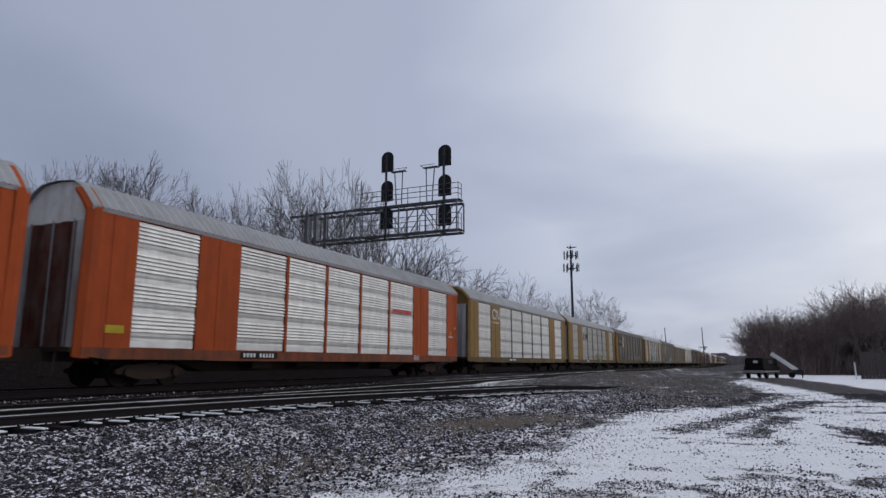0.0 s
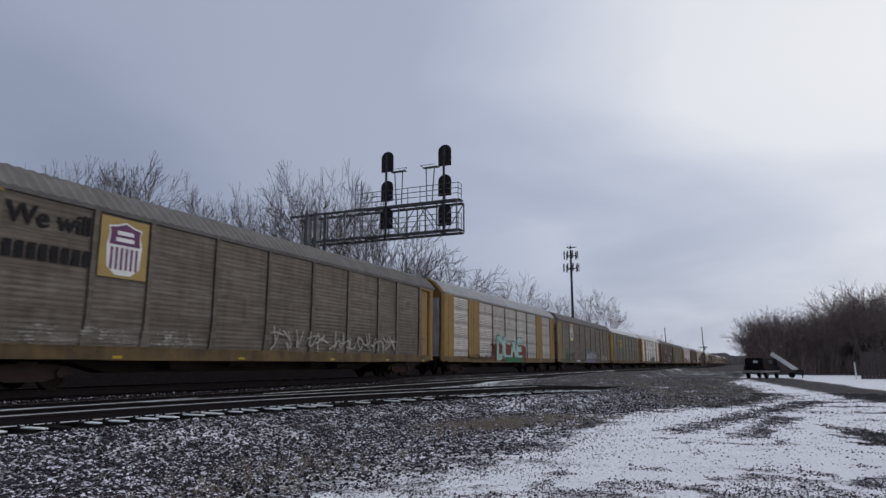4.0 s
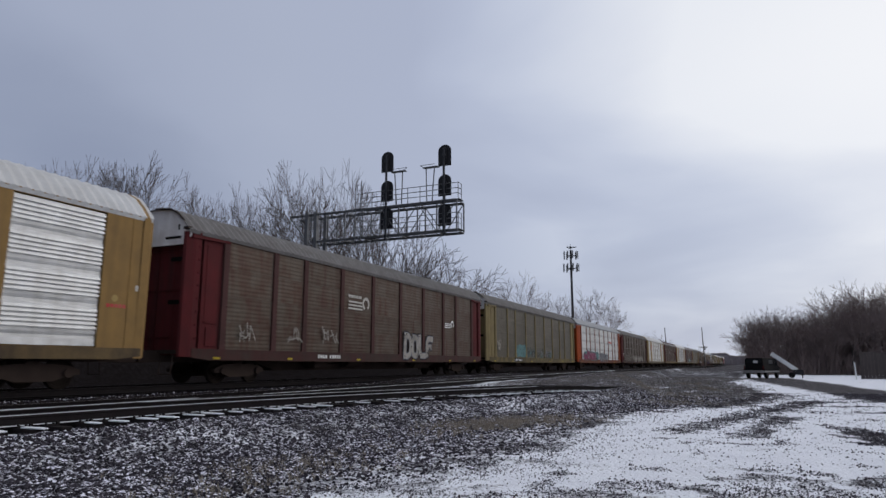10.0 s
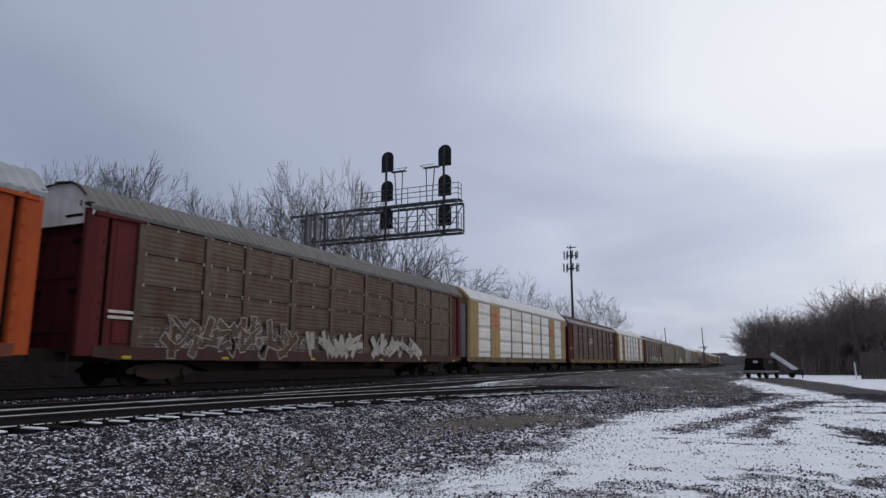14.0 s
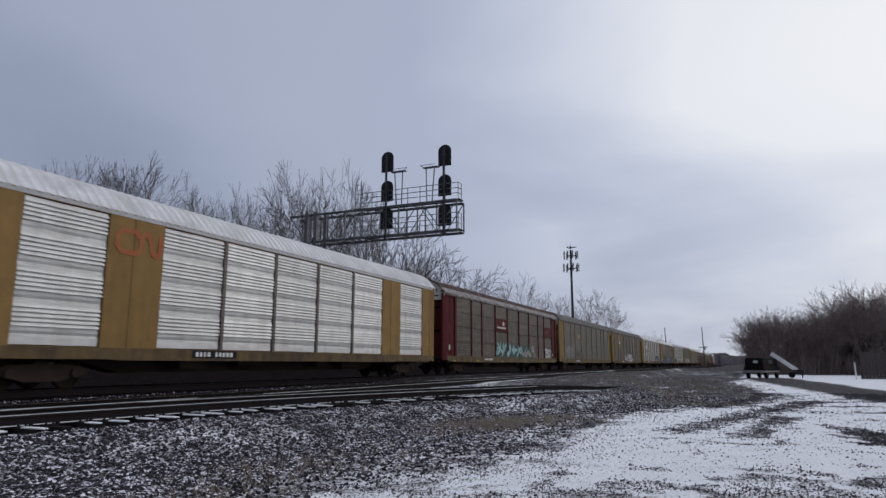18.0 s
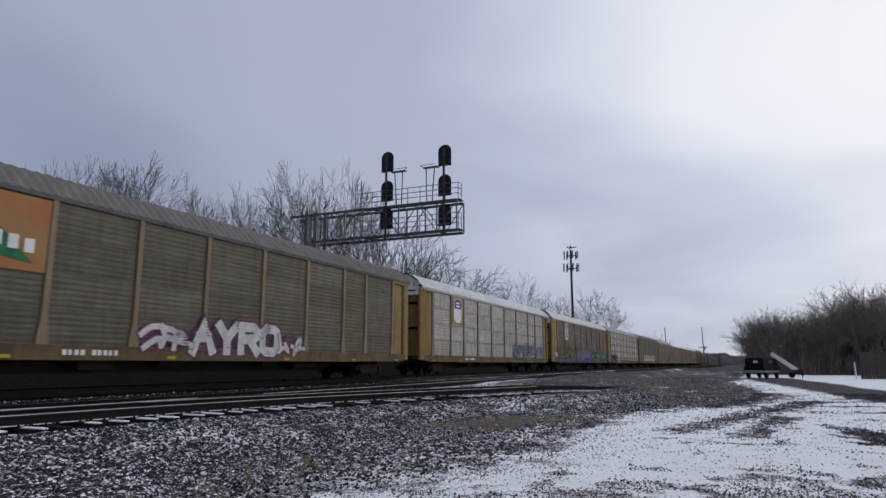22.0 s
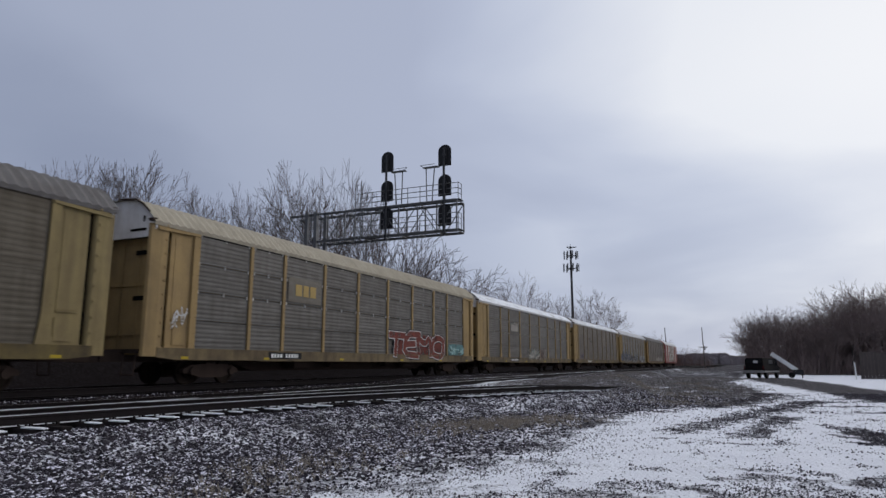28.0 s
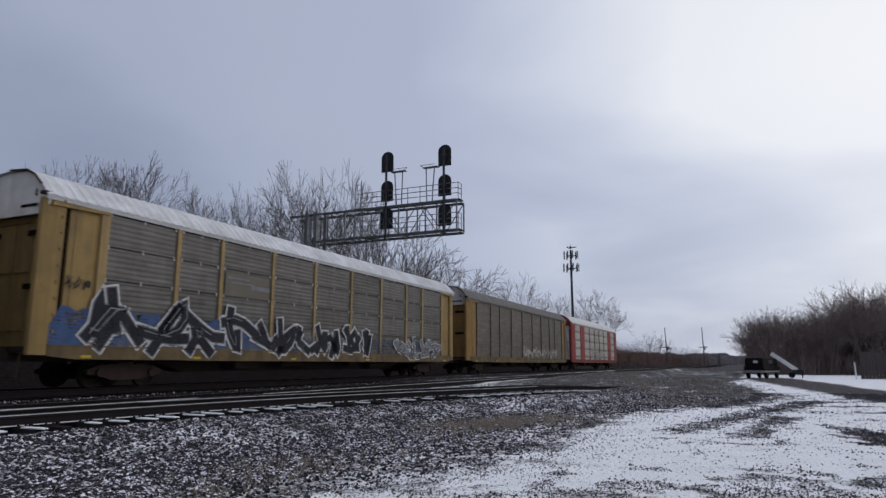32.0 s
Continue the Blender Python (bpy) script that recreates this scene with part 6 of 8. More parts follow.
def tag(parent, text, y0, y1, z0, z1, fill, line=None, halo=None, weight=0.2, seed=0, bend_=1, jitter=0.05, label="", x=None, shine=None, gap=0.1, even=False):
    """Sprayed letters, each a part: halo, outline, fill and highlights; ? stands for a tangled sign that says nothing."""
    r = random.Random(seed)
    x = SIDE + 0.074 if x is None else x
    n = len(text)
    w = (y1 - y0) / n
    pad = weight / 2 + (0.11 if halo else 0.05 if line else 0.0)
    for k, ch in enumerate(text):
        if ch == " ":
            continue
        lo, hi = z0 + pad + (0 if even else r.uniform(0, 0.08) * (z1 - z0)), z1 - pad - (0 if even else r.uniform(0, 0.16) * (z1 - z0))
        left, wide = y0 + (k + gap / 2) * w + weight * 0.35, w * (1 - gap) - weight * 0.7
        wide = max(wide, w * 0.35)
        shear = 0.0 if even else r.uniform(-0.12, 0.14) * w
        strokes = []
        if ch == "?":
            lv = [0.0, 0.5, 1.0]
            p = [(r.uniform(-0.1, 0.2), r.choice((0.0, 1.0)))]
            for _ in range(r.choice((3, 4, 4, 5))):
                p.append((r.uniform(-0.1, 1.1), r.choice([v for v in lv if abs(v - p[-1][1]) > 0.2]) + r.uniform(-0.1, 0.1)))
            strokes = [p]
            if r.random() < 0.75:
                strokes.append([(-0.15, r.uniform(0.1, 0.9)), (r.uniform(0.3, 0.7), r.uniform(0.0, 1.0)), (1.15, r.uniform(0.1, 0.9))])
            if r.random() < 0.4:
                a = r.uniform(0.1, 0.9)
                strokes.append([(a, 1.08), (a + r.uniform(-0.2, 0.2), 0.35)])
        else:
            for run in GLYPHS[ch].split():
                strokes.append([(int(run[i]) / 4, int(run[i + 1]) / 6) for i in range(0, len(run), 2)])
        paths = []
        for p in strokes:
            q = [(left + (u + r.uniform(-jitter, jitter)) * wide + shear * v, max(lo + (v + r.uniform(-jitter, jitter)) * (hi - lo), FLOOR + weight * 0.4)) for u, v in p]
            paths.append(rounded(q, bend_))
        bm = bmesh.new()
        names = [fill]
        base = x + k * 3e-4
        layers = [(weight, 0.006, 0)]
        if line:
            names.append(line)
            layers.insert(0, (weight + 0.08, 0.003, 1))
        if halo:
            names.append(halo)
            layers.insert(0, (weight + 0.18, 0.0, len(names) - 1))
        for width, off, slot in layers:
            for i, p in enumerate(paths):
                ribbon(bm, p, width, base + off + i * 6e-5, slot)
        if shine:
            names.append(shine)
            for i, p in enumerate(paths):
                m = len(p)
                c0, c1 = int(m * r.uniform(0.1, 0.4)), int(m * r.uniform(0.6, 1.0))
                o = Vector((weight * r.choice((-0.3, 0.3)), weight * 0.25))
                cut_ = [Vector(v) + o for v in p[c0:c1]]
                if len(cut_) > 1:
                    ribbon(bm, cut_, max(weight * 0.12, 0.025), base + 0.009 + i * 6e-5, len(names) - 1)
        for f in bm.faces:
            f.normal_update()
            if f.normal.x < 0:
                f.normal_flip()
        me = bpy.data.meshes.new("sprayed_letter")
        bm.to_mesh(me)
        bm.free()
        for m in names:
            me.materials.append(M[m + " strokes"])
        part("sprayed_letter", me, None, parent, label)


def haze(parent, y0, y1, z0, z1, mat, seed, label="", x=None, solid=False):
    """Overspray: one ragged patch of thin paint that leaves gaps."""
    r = random.Random(seed)
    bm = bmesh.new()
    x = SIDE + 0.07 if x is None else x
    n = max(16, int((y1 - y0) * 8))
    lo = max(z0, FLOOR - 0.02)
    top = [(y0 + (y1 - y0) * k / n, z1 - (z1 - lo) * (0.05 + 0.32 * abs(noise.noise(Vector((k * 0.45, seed, 0.0)))) + 0.08 * r.random() + (0.35 if k in (0, n) else 0.0))) for k in range(n + 1)]
    foot = [(y0 + (y1 - y0) * k / n, lo + (z1 - lo) * (0.10 * r.random() + (0.2 if k in (0, n) else 0.0))) for k in range(n + 1)]
    bm_strip(bm, [[(x, a, b), (x, c, d)] for (a, b), (c, d) in zip(foot, top)])
    part("spray_patch", bm, M[mat + (" strokes" if solid else " haze")], parent, label)


def bars(parent, y, z, rows, mat, name="emblem", label="", x=SIDE + 0.04):
    """Flat painted bars: each row gives y, z, width and height from the lower corner."""
    bm = bmesh.new()
    for a, b, w, h in rows:
        bm_box(bm, 0, 0.006, a, a + w, b, b + h)
    return part(name, bm, M[mat], parent, label, at=(x, y, z))


def words(parent, text, y, z, size, mat, label, bold=0.012, x=SIDE + 0.04, gap=1.0):
    """Readable painted lettering in the plain built-in face."""
    txt = bpy.data.curves.new("lettering", "FONT")
    txt.body, txt.size, txt.extrude, txt.offset, txt.space_character = text, size, 0.003, bold, gap
    txt.materials.append(M[mat])
    tob = new("lettering", txt)
    tob.parent = parent
    tob.matrix_basis = Matrix(((0, 0, 1, x), (1, 0, 0, y), (0, 1, 0, z), (0, 0, 0, 1)))
    tagged(tob, label)


def shield(parent, y, z, s, top="purple", body="white_paint", striped=True):
    plate = bmesh.new()
    bm_box(plate, 0, 0.01, -0.84 * s, 0.84 * s, -0.86 * s, 0.92 * s)
    p = part("emblem_plate", plate, M["plate_yellow"], parent, "yellow plate with a shield", at=(SIDE + 0.03, y, z))
    bm = bmesh.new()
    poly = [(-0.42, -0.55), (-0.2, -0.78), (0.2, -0.78), (0.42, -0.55), (0.46, 0.1), (0.40, 0.45), (0.44, 0.66), (0.2, 0.72), (0.0, 0.82), (-0.2, 0.72), (-0.44, 0.66), (-0.40, 0.45), (-0.46, 0.1)]
    bm_prism(bm, [(a * s * 1.35, b * s) for a, b in poly], 0, 0.010, 0.016)
    part("shield", bm, M[body], p)
    bm = bmesh.new()
    poly = [(-0.40, 0.12), (0.40, 0.12), (0.37, 0.45), (0.40, 0.62), (0.2, 0.67), (0.0, 0.77), (-0.2, 0.67), (-0.40, 0.62), (-0.37, 0.45)]
    bm_prism(bm, [(a * s * 1.35, b * s) for a, b in poly], 0, 0.016, 0.021)
    part("shield_top", bm, M[top], p)
    bm = bmesh.new()
    bm_box(bm, 0.021, 0.024, -0.28 * s, 0.28 * s, 0.42 * s, 0.54 * s)
    bm_box(bm, 0.021, 0.024, -0.32 * s, 0.32 * s, 0.22 * s, 0.34 * s)
    part("mark", bm, M["white_paint"], p)
    if striped:
        bm = bmesh.new()
        for k in range(6):
            a = (-0.48 + k * 0.175) * s
            bm_box(bm, 0.016, 0.020, a, a + 0.085 * s, -0.62 * s, 0.04 * s)
        part("stripe_field", bm, M["stripe"], p)


def loop_mark(parent, y, z, wide, high, mat, label):
    """An emblem of one thick folded line, open at its ends."""
    bm = bmesh.new()
    w, h = wide, high
    line = [(w * 0.46, h * 0.8), (w * 0.42, h), (w * 0.12, h), (0.0, h * 0.75), (0.0, h * 0.25), (w * 0.12, 0.0), (w * 0.42, 0.0), (w * 0.52, h * 0.12), (w * 0.56, h * 0.9), (w * 0.66, h), (w * 0.74, h * 0.8), (w * 0.82, h * 0.12), (w * 0.92, 0.0), (w, h * 0.2), (w, h)]
    ribbon(bm, [(y + a, z + b) for a, b in line], 0.14, SIDE + 0.068, 0)
    part("emblem", bm, M[mat], parent, label)


def round_mark(parent, y, z, radius, mat, label):
    """A small painted disc on the end of a side sheet."""
    bm = bmesh.new()
    bm_prism(bm, [(y + radius * math.cos(a), z + radius * math.sin(a)) for a in np.linspace(0, math.tau, 12, endpoint=False)], 0, SIDE + 0.052, SIDE + 0.056)
    part("round_mark", bm, M[mat], parent, label)


def wheel_mark(parent, y, z, size, mat, x=SIDE + 0.04):
    """An open ring with trailing bars, painted flat."""
    bm = bmesh.new()
    rim = [(0.42 * size * math.cos(a), 0.42 * size * math.sin(a)) for a in np.linspace(-0.9, 4.3, 16)]
    rows = [[(0.004, c * 0.6, d * 0.6), (0.004, c, d)] for c, d in rim]
    bm_strip(bm, rows)
    for k in range(3):
        bm_box(bm, 0.0, 0.004, -2.0 * size, -0.42 * size, (-0.42 + k * 0.2) * size, (-0.32 + k * 0.2) * size)
    part("emblem", bm, M[mat], parent, "white ring emblem with trailing bars", at=(x, y, z))


def common(car, body, roof, snow, half, seed, rise=1.0, eave=None):
    part("underframe", underframe_mesh(), None, car)
    for kind in ("air_tank", "brake_cylinder", "valve_box", "tool_box"):
        part(kind, gear_mesh(kind), None, car)
    for s in (-1, 1):
        for kind in ("coupler", "step_iron"):
            part(kind, gear_mesh(kind), None, car).scale = (s, s, 1)
    fr, wh = bogie_meshes()
    for s in (-1, 1):
        b = part("bogie", fr, None, car, at=(0, s * 9.9, 0))
        for y in (-0.88, 0.88):
            for x in (-0.755, 0.755):
                w = part("wheel", wh, None, b, at=(x, y, 0.418))
                if x < 0:
                    w.rotation_euler = (0, 0, math.pi)
    part("roof", roof_mesh(half + 0.06, roof, k_=rise, eave=eave), None, car)
    if snow:
        part("roof_snow", roof_mesh(half + 0.05, M["snow" if seed in (24, 25) else "thin_snow"], 0.03 if seed in (24, 25) else 0.012, True, seed % 4, rise), None, car, "thin white snow on the roof")
    # far side and floor, plain
    bm = bmesh.new()
    bm_box(bm, -SIDE - 0.04, -SIDE + 0.02, -half, half, SILL, TOP + 0.02)
    bm_box(bm, -SIDE + 0.03, SIDE - 0.05, -half + 0.5, half - 0.5, 1.10, 1.16)
    part("far_wall", cached(("farwall", half, body.name), lambda: mesh_of(bm, "far_wall", body)), None, car)


def wagon_posts(number, label, body, panel, roof, snow=False, louvred=False, tiers=4, bolts=True, gable="roof_white", post="", flare=0.1, wide=0.15, sillm="", feet=False, rise=0.94, eave="", joints=False, bays=BAYS):
    """Car carrier with outside posts between ribbed side panels and set-back end doors."""
    body, panel = M[body], M[panel]
    postm = M[post] if post else body
    half = 13.15
    car = thing("car_carrier_wagon", label, "railway wagon", "wagons of the train")
    common(car, body, M[roof], snow, half - 0.1, number, rise, M[eave] if eave else None)
    # side sill
    def sill():
        bm = bmesh.new()
        bm_prism(bm, [(-12.7, DECK), (12.7, DECK), (12.7, SILL + 0.1), (11.9, SILL + 0.02), (8.3, SILL + 0.02), (7.9, SILL), (-7.9, SILL), (-8.3, SILL + 0.02), (-11.9, SILL + 0.02), (-12.7, SILL + 0.1)], 0, SIDE - 0.12, SIDE + 0.066)
        bm_box(bm, SIDE + 0.04, SIDE + 0.075, -12.7, 12.7, DECK - 0.03, DECK + 0.012)
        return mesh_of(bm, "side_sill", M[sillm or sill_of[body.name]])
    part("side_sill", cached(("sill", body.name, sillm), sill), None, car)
    if feet:
        def foot():
            bm = bmesh.new()
            bm_prism(bm, [(-0.22, SILL + 0.2), (0.22, SILL + 0.2), (0.16, DECK + 0.02), (-0.16, DECK + 0.02)], 0, SIDE + 0.064, SIDE + 0.09)
            return mesh_of(bm, "post_foot", M["safety_yellow"])
        for y in bays[1:-1]:
            part("post_foot", cached("foot", foot), None, car, "yellow painted post foot", at=(0, y, 0))
    def rail_():
        bm = bmesh.new()
        bm_box(bm, SIDE - 0.05, SIDE + 0.03, -12.75, 12.75, TOP - 0.03, TOP + 0.045)
        bm_box(bm, SIDE - 0.05, SIDE + 0.075, -12.75, 12.75, TOP + 0.05, TOP + 0.075)
        return mesh_of(bm, "top_rail", panel)
    part("top_rail", cached(("toprail", panel.name), rail_), None, car)
    for k, (a, b) in enumerate(zip(bays, bays[1:])):
        if louvred:
            part("side_panel", louvre_mesh(a, b, DECK, TOP - 0.02, panel), None, car, at=(SIDE, (a + b) / 2, 0))
        else:
            h = (TOP - 0.02 - DECK) / tiers
            for j in range(tiers):
                part("side_panel", ribbed_mesh(a, b, DECK + j * h, DECK + (j + 1) * h, panel, (j > 0) if bolts else (False if joints else None)), None, car, at=(SIDE, (a + b) / 2, 0))
    for k, y in enumerate(bays):
        part("post", post_mesh(postm, 0.26 if k in (0, len(bays) - 1) else wide, 0.0 if louvred else flare), None, car, at=(0, y, 0))
    for s in (-1, 1):
        def corner(side):
            bm = bmesh.new()
            bm_prism(bm, [(side * (SIDE - 0.01), 12.5), (side * (SIDE + 0.05), 12.54), (side * (SIDE + 0.05), 12.78), (side * (SIDE - 0.03), 13.12), (side * (SIDE - 0.13), 13.15), (side * (SIDE - 0.13), 12.5)], 2, DECK - 0.25, TOP + 0.02)
            for z in np.arange(DECK + 0.3, TOP, 0.42):
                bm_box(bm, min(side * (SIDE + 0.045), side * (SIDE + 0.08)), max(side * (SIDE + 0.045), side * (SIDE + 0.08)), 12.58, 12.64, z, z + 0.07)
            return mesh_of(bm, "corner_post", body)
        flip = []
        for side in (-1, 1):
            flip.append(part("corner_post", cached(("corner", body.name, side), lambda: corner(side)), None, car))
        def end_side():
            bm = bmesh.new()
            bm_box(bm, SIDE - 0.1, SIDE - 0.02, 11.4, 12.36, DECK - 0.2, TOP)
            bm_box(bm, SIDE - 0.022, SIDE - 0.004, 11.62, 12.2, DECK + 0.9, TOP - 0.25)
            bm_box(bm, SIDE - 0.022, SIDE + 0.02, 11.62, 12.2, DECK + 0.84, DECK + 0.88)
            bm_box(bm, SIDE - 0.022, SIDE + 0.012, 11.6, 12.1, DECK + 0.1, DECK + 0.7)
            return mesh_of(bm, "end_side_panel", body)
        flip.append(part("end_side_panel", cached(("endside", body.name), end_side), None, car))
        def header():
            bm = bmesh.new()
            bm_prism(bm, [(11.25, TOP - 0.10), (12.95, TOP - 0.16), (12.95, TOP - 0.06), (11.25, TOP - 0.02)], 0, SIDE - 0.03, SIDE + 0.09)
            return mesh_of(bm, "door_header", body)
        flip.append(part("door_header", cached(("header", body.name), header), None, car))
        # strip set in the gap by the corner post, its shade painted black
        def slot():
            bm = bmesh.new()
            bm_box(bm, SIDE - 0.2, SIDE - 0.11, 12.3, 12.62, DECK - 0.2, TOP)
            return mesh_of(bm, "end_slot", M["dark_slot"])
        flip.append(part("end_slot", cached("endslot", slot), None, car, "black strip for the shade in the gap beside the corner post"))
        for a, b in ((-1.36, -0.72), (-0.70, -0.02), (0.02, 0.70), (0.72, 1.36)):
            def leaf():
                bm = bmesh.new()
                bm_box(bm, a, b, 12.70, 12.78, DECK - 0.2, TOP - 0.34)
                for z in (1.5, 3.0, 4.3):
                    bm_box(bm, a + 0.02, b - 0.02, 12.775, 12.82, z, z + 0.06)
                return mesh_of(bm, "end_door", body)
            d = part("end_door", cached(("doors", body.name, a), leaf), None, car)
            flip.append(d)
        for kind, box in (("door_slot", (0.55, 1.15, 12.825, 12.835, 2.55, 2.69)), ("door_slot", (0.55, 1.15, 12.825, 12.835, 3.95, 4.09)), ("door_slot", (-1.15, -0.55, 12.825, 12.835, 2.55, 2.69)), ("door_slot", (-1.15, -0.55, 12.825, 12.835, 3.95, 4.09)),
                          ("lock_bar", (0.45, 1.12, 13.02, 13.034, TOP - 0.16, TOP - 0.08)), ("lock_pin", (0.98, 1.04, 13.02, 13.034, TOP + 0.12, TOP + 0.3)), ("latch_hole", (SIDE - 0.055, SIDE - 0.01, 11.95, 12.12, TOP - 0.5, TOP - 0.28))):
            def hardware():
                bm = bmesh.new()
                bm_box(bm, *box)
                return mesh_of(bm, kind, M["dark_slot"])
            part(kind, cached(("hardware", box), hardware), None, d)
        def edge():
            bm = bmesh.new()
            pts = roof_line(rise)
            for (x0, z0), (x1, z1) in list(zip(pts[2:-1], pts[3:-1]))[:3]:
                bm_tube(bm, (x0, 13.12, z0 + 0.015), (x1, 13.12, z1 + 0.015), 0.03, sides=5)
            return mesh_of(bm, "roof_edge", M["steel_dark"])
        def bracket():
            bm = bmesh.new()
            bm_box(bm, SIDE - 0.16, SIDE + 0.05, 13.0, 13.16, TOP + 0.1, TOP + 0.18)
            return mesh_of(bm, "roof_bracket", M["steel_dark"])
        flip.append(part("roof_bracket", cached("roofbracket", bracket), None, car))
        f = part("roof_edge", cached(("roofedge", rise), edge), None, car)
        g = part("gable", gable_mesh(M["gable_white" if gable == "roof_white" else "end_white"], TOP - 0.36, rise), None, car, at=(0, s * 13.02 - (0.06 if s > 0 else 0), 0))
        if s < 0:
            for o in flip + [f]:
                o.scale = (1, -1, 1)
    def yellow_():
        bm = bmesh.new()
        for y in (-11.6, -7.7, -2.7, 2.9, 7.7, 11.7):
            bm_box(bm, SIDE + 0.068, SIDE + 0.074, y - 0.15, y + 0.15, SILL + 0.05, SILL + 0.13)
        return mesh_of(bm, "reflector", M["safety_yellow"])
    part("reflector", cached("reflect", yellow_), None, car, "worn yellow reflector strips")
    return car


def wagon_solid(number, label, body, panel, roof, snow=False, endm="end_white", rise=1.04):
    """Car carrier with smooth sides, set-in white louvred panels and an arched end."""
    body, panel = M[body], M[panel]
    half = 12.66
    car = thing("car_carrier_wagon", label, "railway wagon", "wagons of the train")
    common(car, body, M[roof], snow, half, number, rise)
    open_ = ((-11.15, -8.72), (-6.8, -4.2), (-4.06, -1.5), (-1.36, 1.25), (1.39, 4.0), (4.14, 6.75), (8.6, 11.2))
    y = -half
    for a, b in open_ + ((half, half),):
        def pier():
            bm = bmesh.new()
            c_ = y + (a - y) * (0.45 if a < half else 0.6)
            face = SIDE + 0.05
            poly = [(SIDE - 0.1, y), (face, y)]
            # upright seam of the sheet
            if a - y > 0.6:
                poly += [(face, c_ - 0.03), (face - 0.012, c_ - 0.022), (face + 0.01, c_ - 0.01), (face + 0.01, c_ + 0.02), (face, c_ + 0.024)]
            bm_prism(bm, poly + [(face, a), (SIDE - 0.1, a)], 2, DECK - 0.03, TOP - 0.03)
            return mesh_of(bm, "side_sheet", M["light_panel"] if body is M["tan"] and a - y < 0.3 else body)
        if a - y > 0.02:
            part("side_sheet", cached(("pier", body.name, round(y, 2)), pier), None, car)
        y = b
    def solid_sill():
        bm = bmesh.new()
        bm_prism(bm, [(-half, DECK - 0.03), (half, DECK - 0.03), (half, SILL + 0.12), (half - 0.8, SILL + 0.03), (8.4, SILL + 0.03), (8.0, SILL), (-8.0, SILL), (-8.4, SILL + 0.03), (-half + 0.8, SILL + 0.03), (-half, SILL + 0.12)], 0, SIDE - 0.1, SIDE + 0.056)
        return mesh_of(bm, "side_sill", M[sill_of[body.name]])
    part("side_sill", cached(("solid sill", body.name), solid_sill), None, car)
    def solid_rail():
        bm = bmesh.new()
        bm_box(bm, SIDE - 0.1, SIDE + 0.056, -half, half, TOP - 0.03, TOP + 0.07)
        bm_box(bm, SIDE + 0.03, SIDE + 0.085, -half, half, TOP + 0.07, TOP + 0.1)
        return mesh_of(bm, "top_rail", body)
    part("top_rail", cached(("solid rail", body.name), solid_rail), None, car)
    for a, b in open_:
        part("louvre_panel", louvre_mesh(a + 0.025, b - 0.03, DECK, TOP - 0.06, panel), None, car, at=(SIDE + 0.0, (a + b) / 2, 0))
    for s in (-1, 1):
        def arch():
            bm = bmesh.new()
            rows = []
            inner = [(SIDE - 0.12, SILL + 0.1)] + [(x * 0.9, z - 0.14) for x, z in roof_line(rise)[1:-1]] + [(-SIDE + 0.12, SILL + 0.1)]
            outer = [(SIDE + 0.05, SILL + 0.05)] + [(x * 1.005, z + 0.02) for x, z in roof_line(rise)[1:-1]] + [(-SIDE - 0.05, SILL + 0.05)]
            for (a, b), (c, d) in list(zip(outer, inner))[:4 if body is M["orange"] else None]:
                rows.append([(a, half - 0.25, b), (a, half - 0.02, b), (c + (a - c) * 0.4, half + 0.16, d + (b - d) * 0.4), (c, half + 0.16, d), (c, half - 0.2, d)])
            bm_strip(bm, rows)
            return mesh_of(bm, "end_arch", body)
        a = part("end_arch", cached(("arch", body.name), arch), None, car)
        flip = [a]
        for k in range(8):
            def leaf():
                bm = bmesh.new()
                x = -1.28 + k * 0.32
                bm_box(bm, x, x + 0.30, half - 0.1, half - 0.02 + (0.05 if k % 2 else 0), DECK - 0.1, 4.55)
                return mesh_of(bm, "end_door", M["end_white" if k in (0, 7) else endm])
            flip.append(part("end_door", cached(("solid doors", endm, k), leaf), None, car))
        for x in (-0.9, 0.05, 0.9):
            def rod():
                bm = bmesh.new()
                bm_tube(bm, (x, half + 0.06, DECK), (x, half + 0.06, 4.6), 0.025, sides=6)
                return mesh_of(bm, "lock_rod", M["roof_grey"])
            flip.append(part("lock_rod", cached(("rod", endm, x), rod), None, car))
        g = part("gable", gable_mesh(M["gable_white"] if body is M["orange"] else body, 4.4, rise), None, car, at=(0, s * (half - 0.08) - (0.03 if s > 0 else 0), 0))
        if s < 0:
            for o in flip:
                o.scale = (1, -1, 1)
    return car


TRAIN = []
G = SIDE + 0.068                           # just proud of the posts
W = "car-carrier railway wagon"
# the wagons in running order
c = wagon_solid(0, "orange " + W + " with white louvred panels and grey roof", "orange", "white_panel", "roof_grey", endm="end_rust")
bars(c, 10.5, 2.6, [(0, 0, 0.12, 0.3), (0.2, 0, 0.12, 0.3), (0.4, 0, 0.12, 0.3)], "pale_paint", "mark", x=SIDE + 0.056)
TRAIN.append(c)

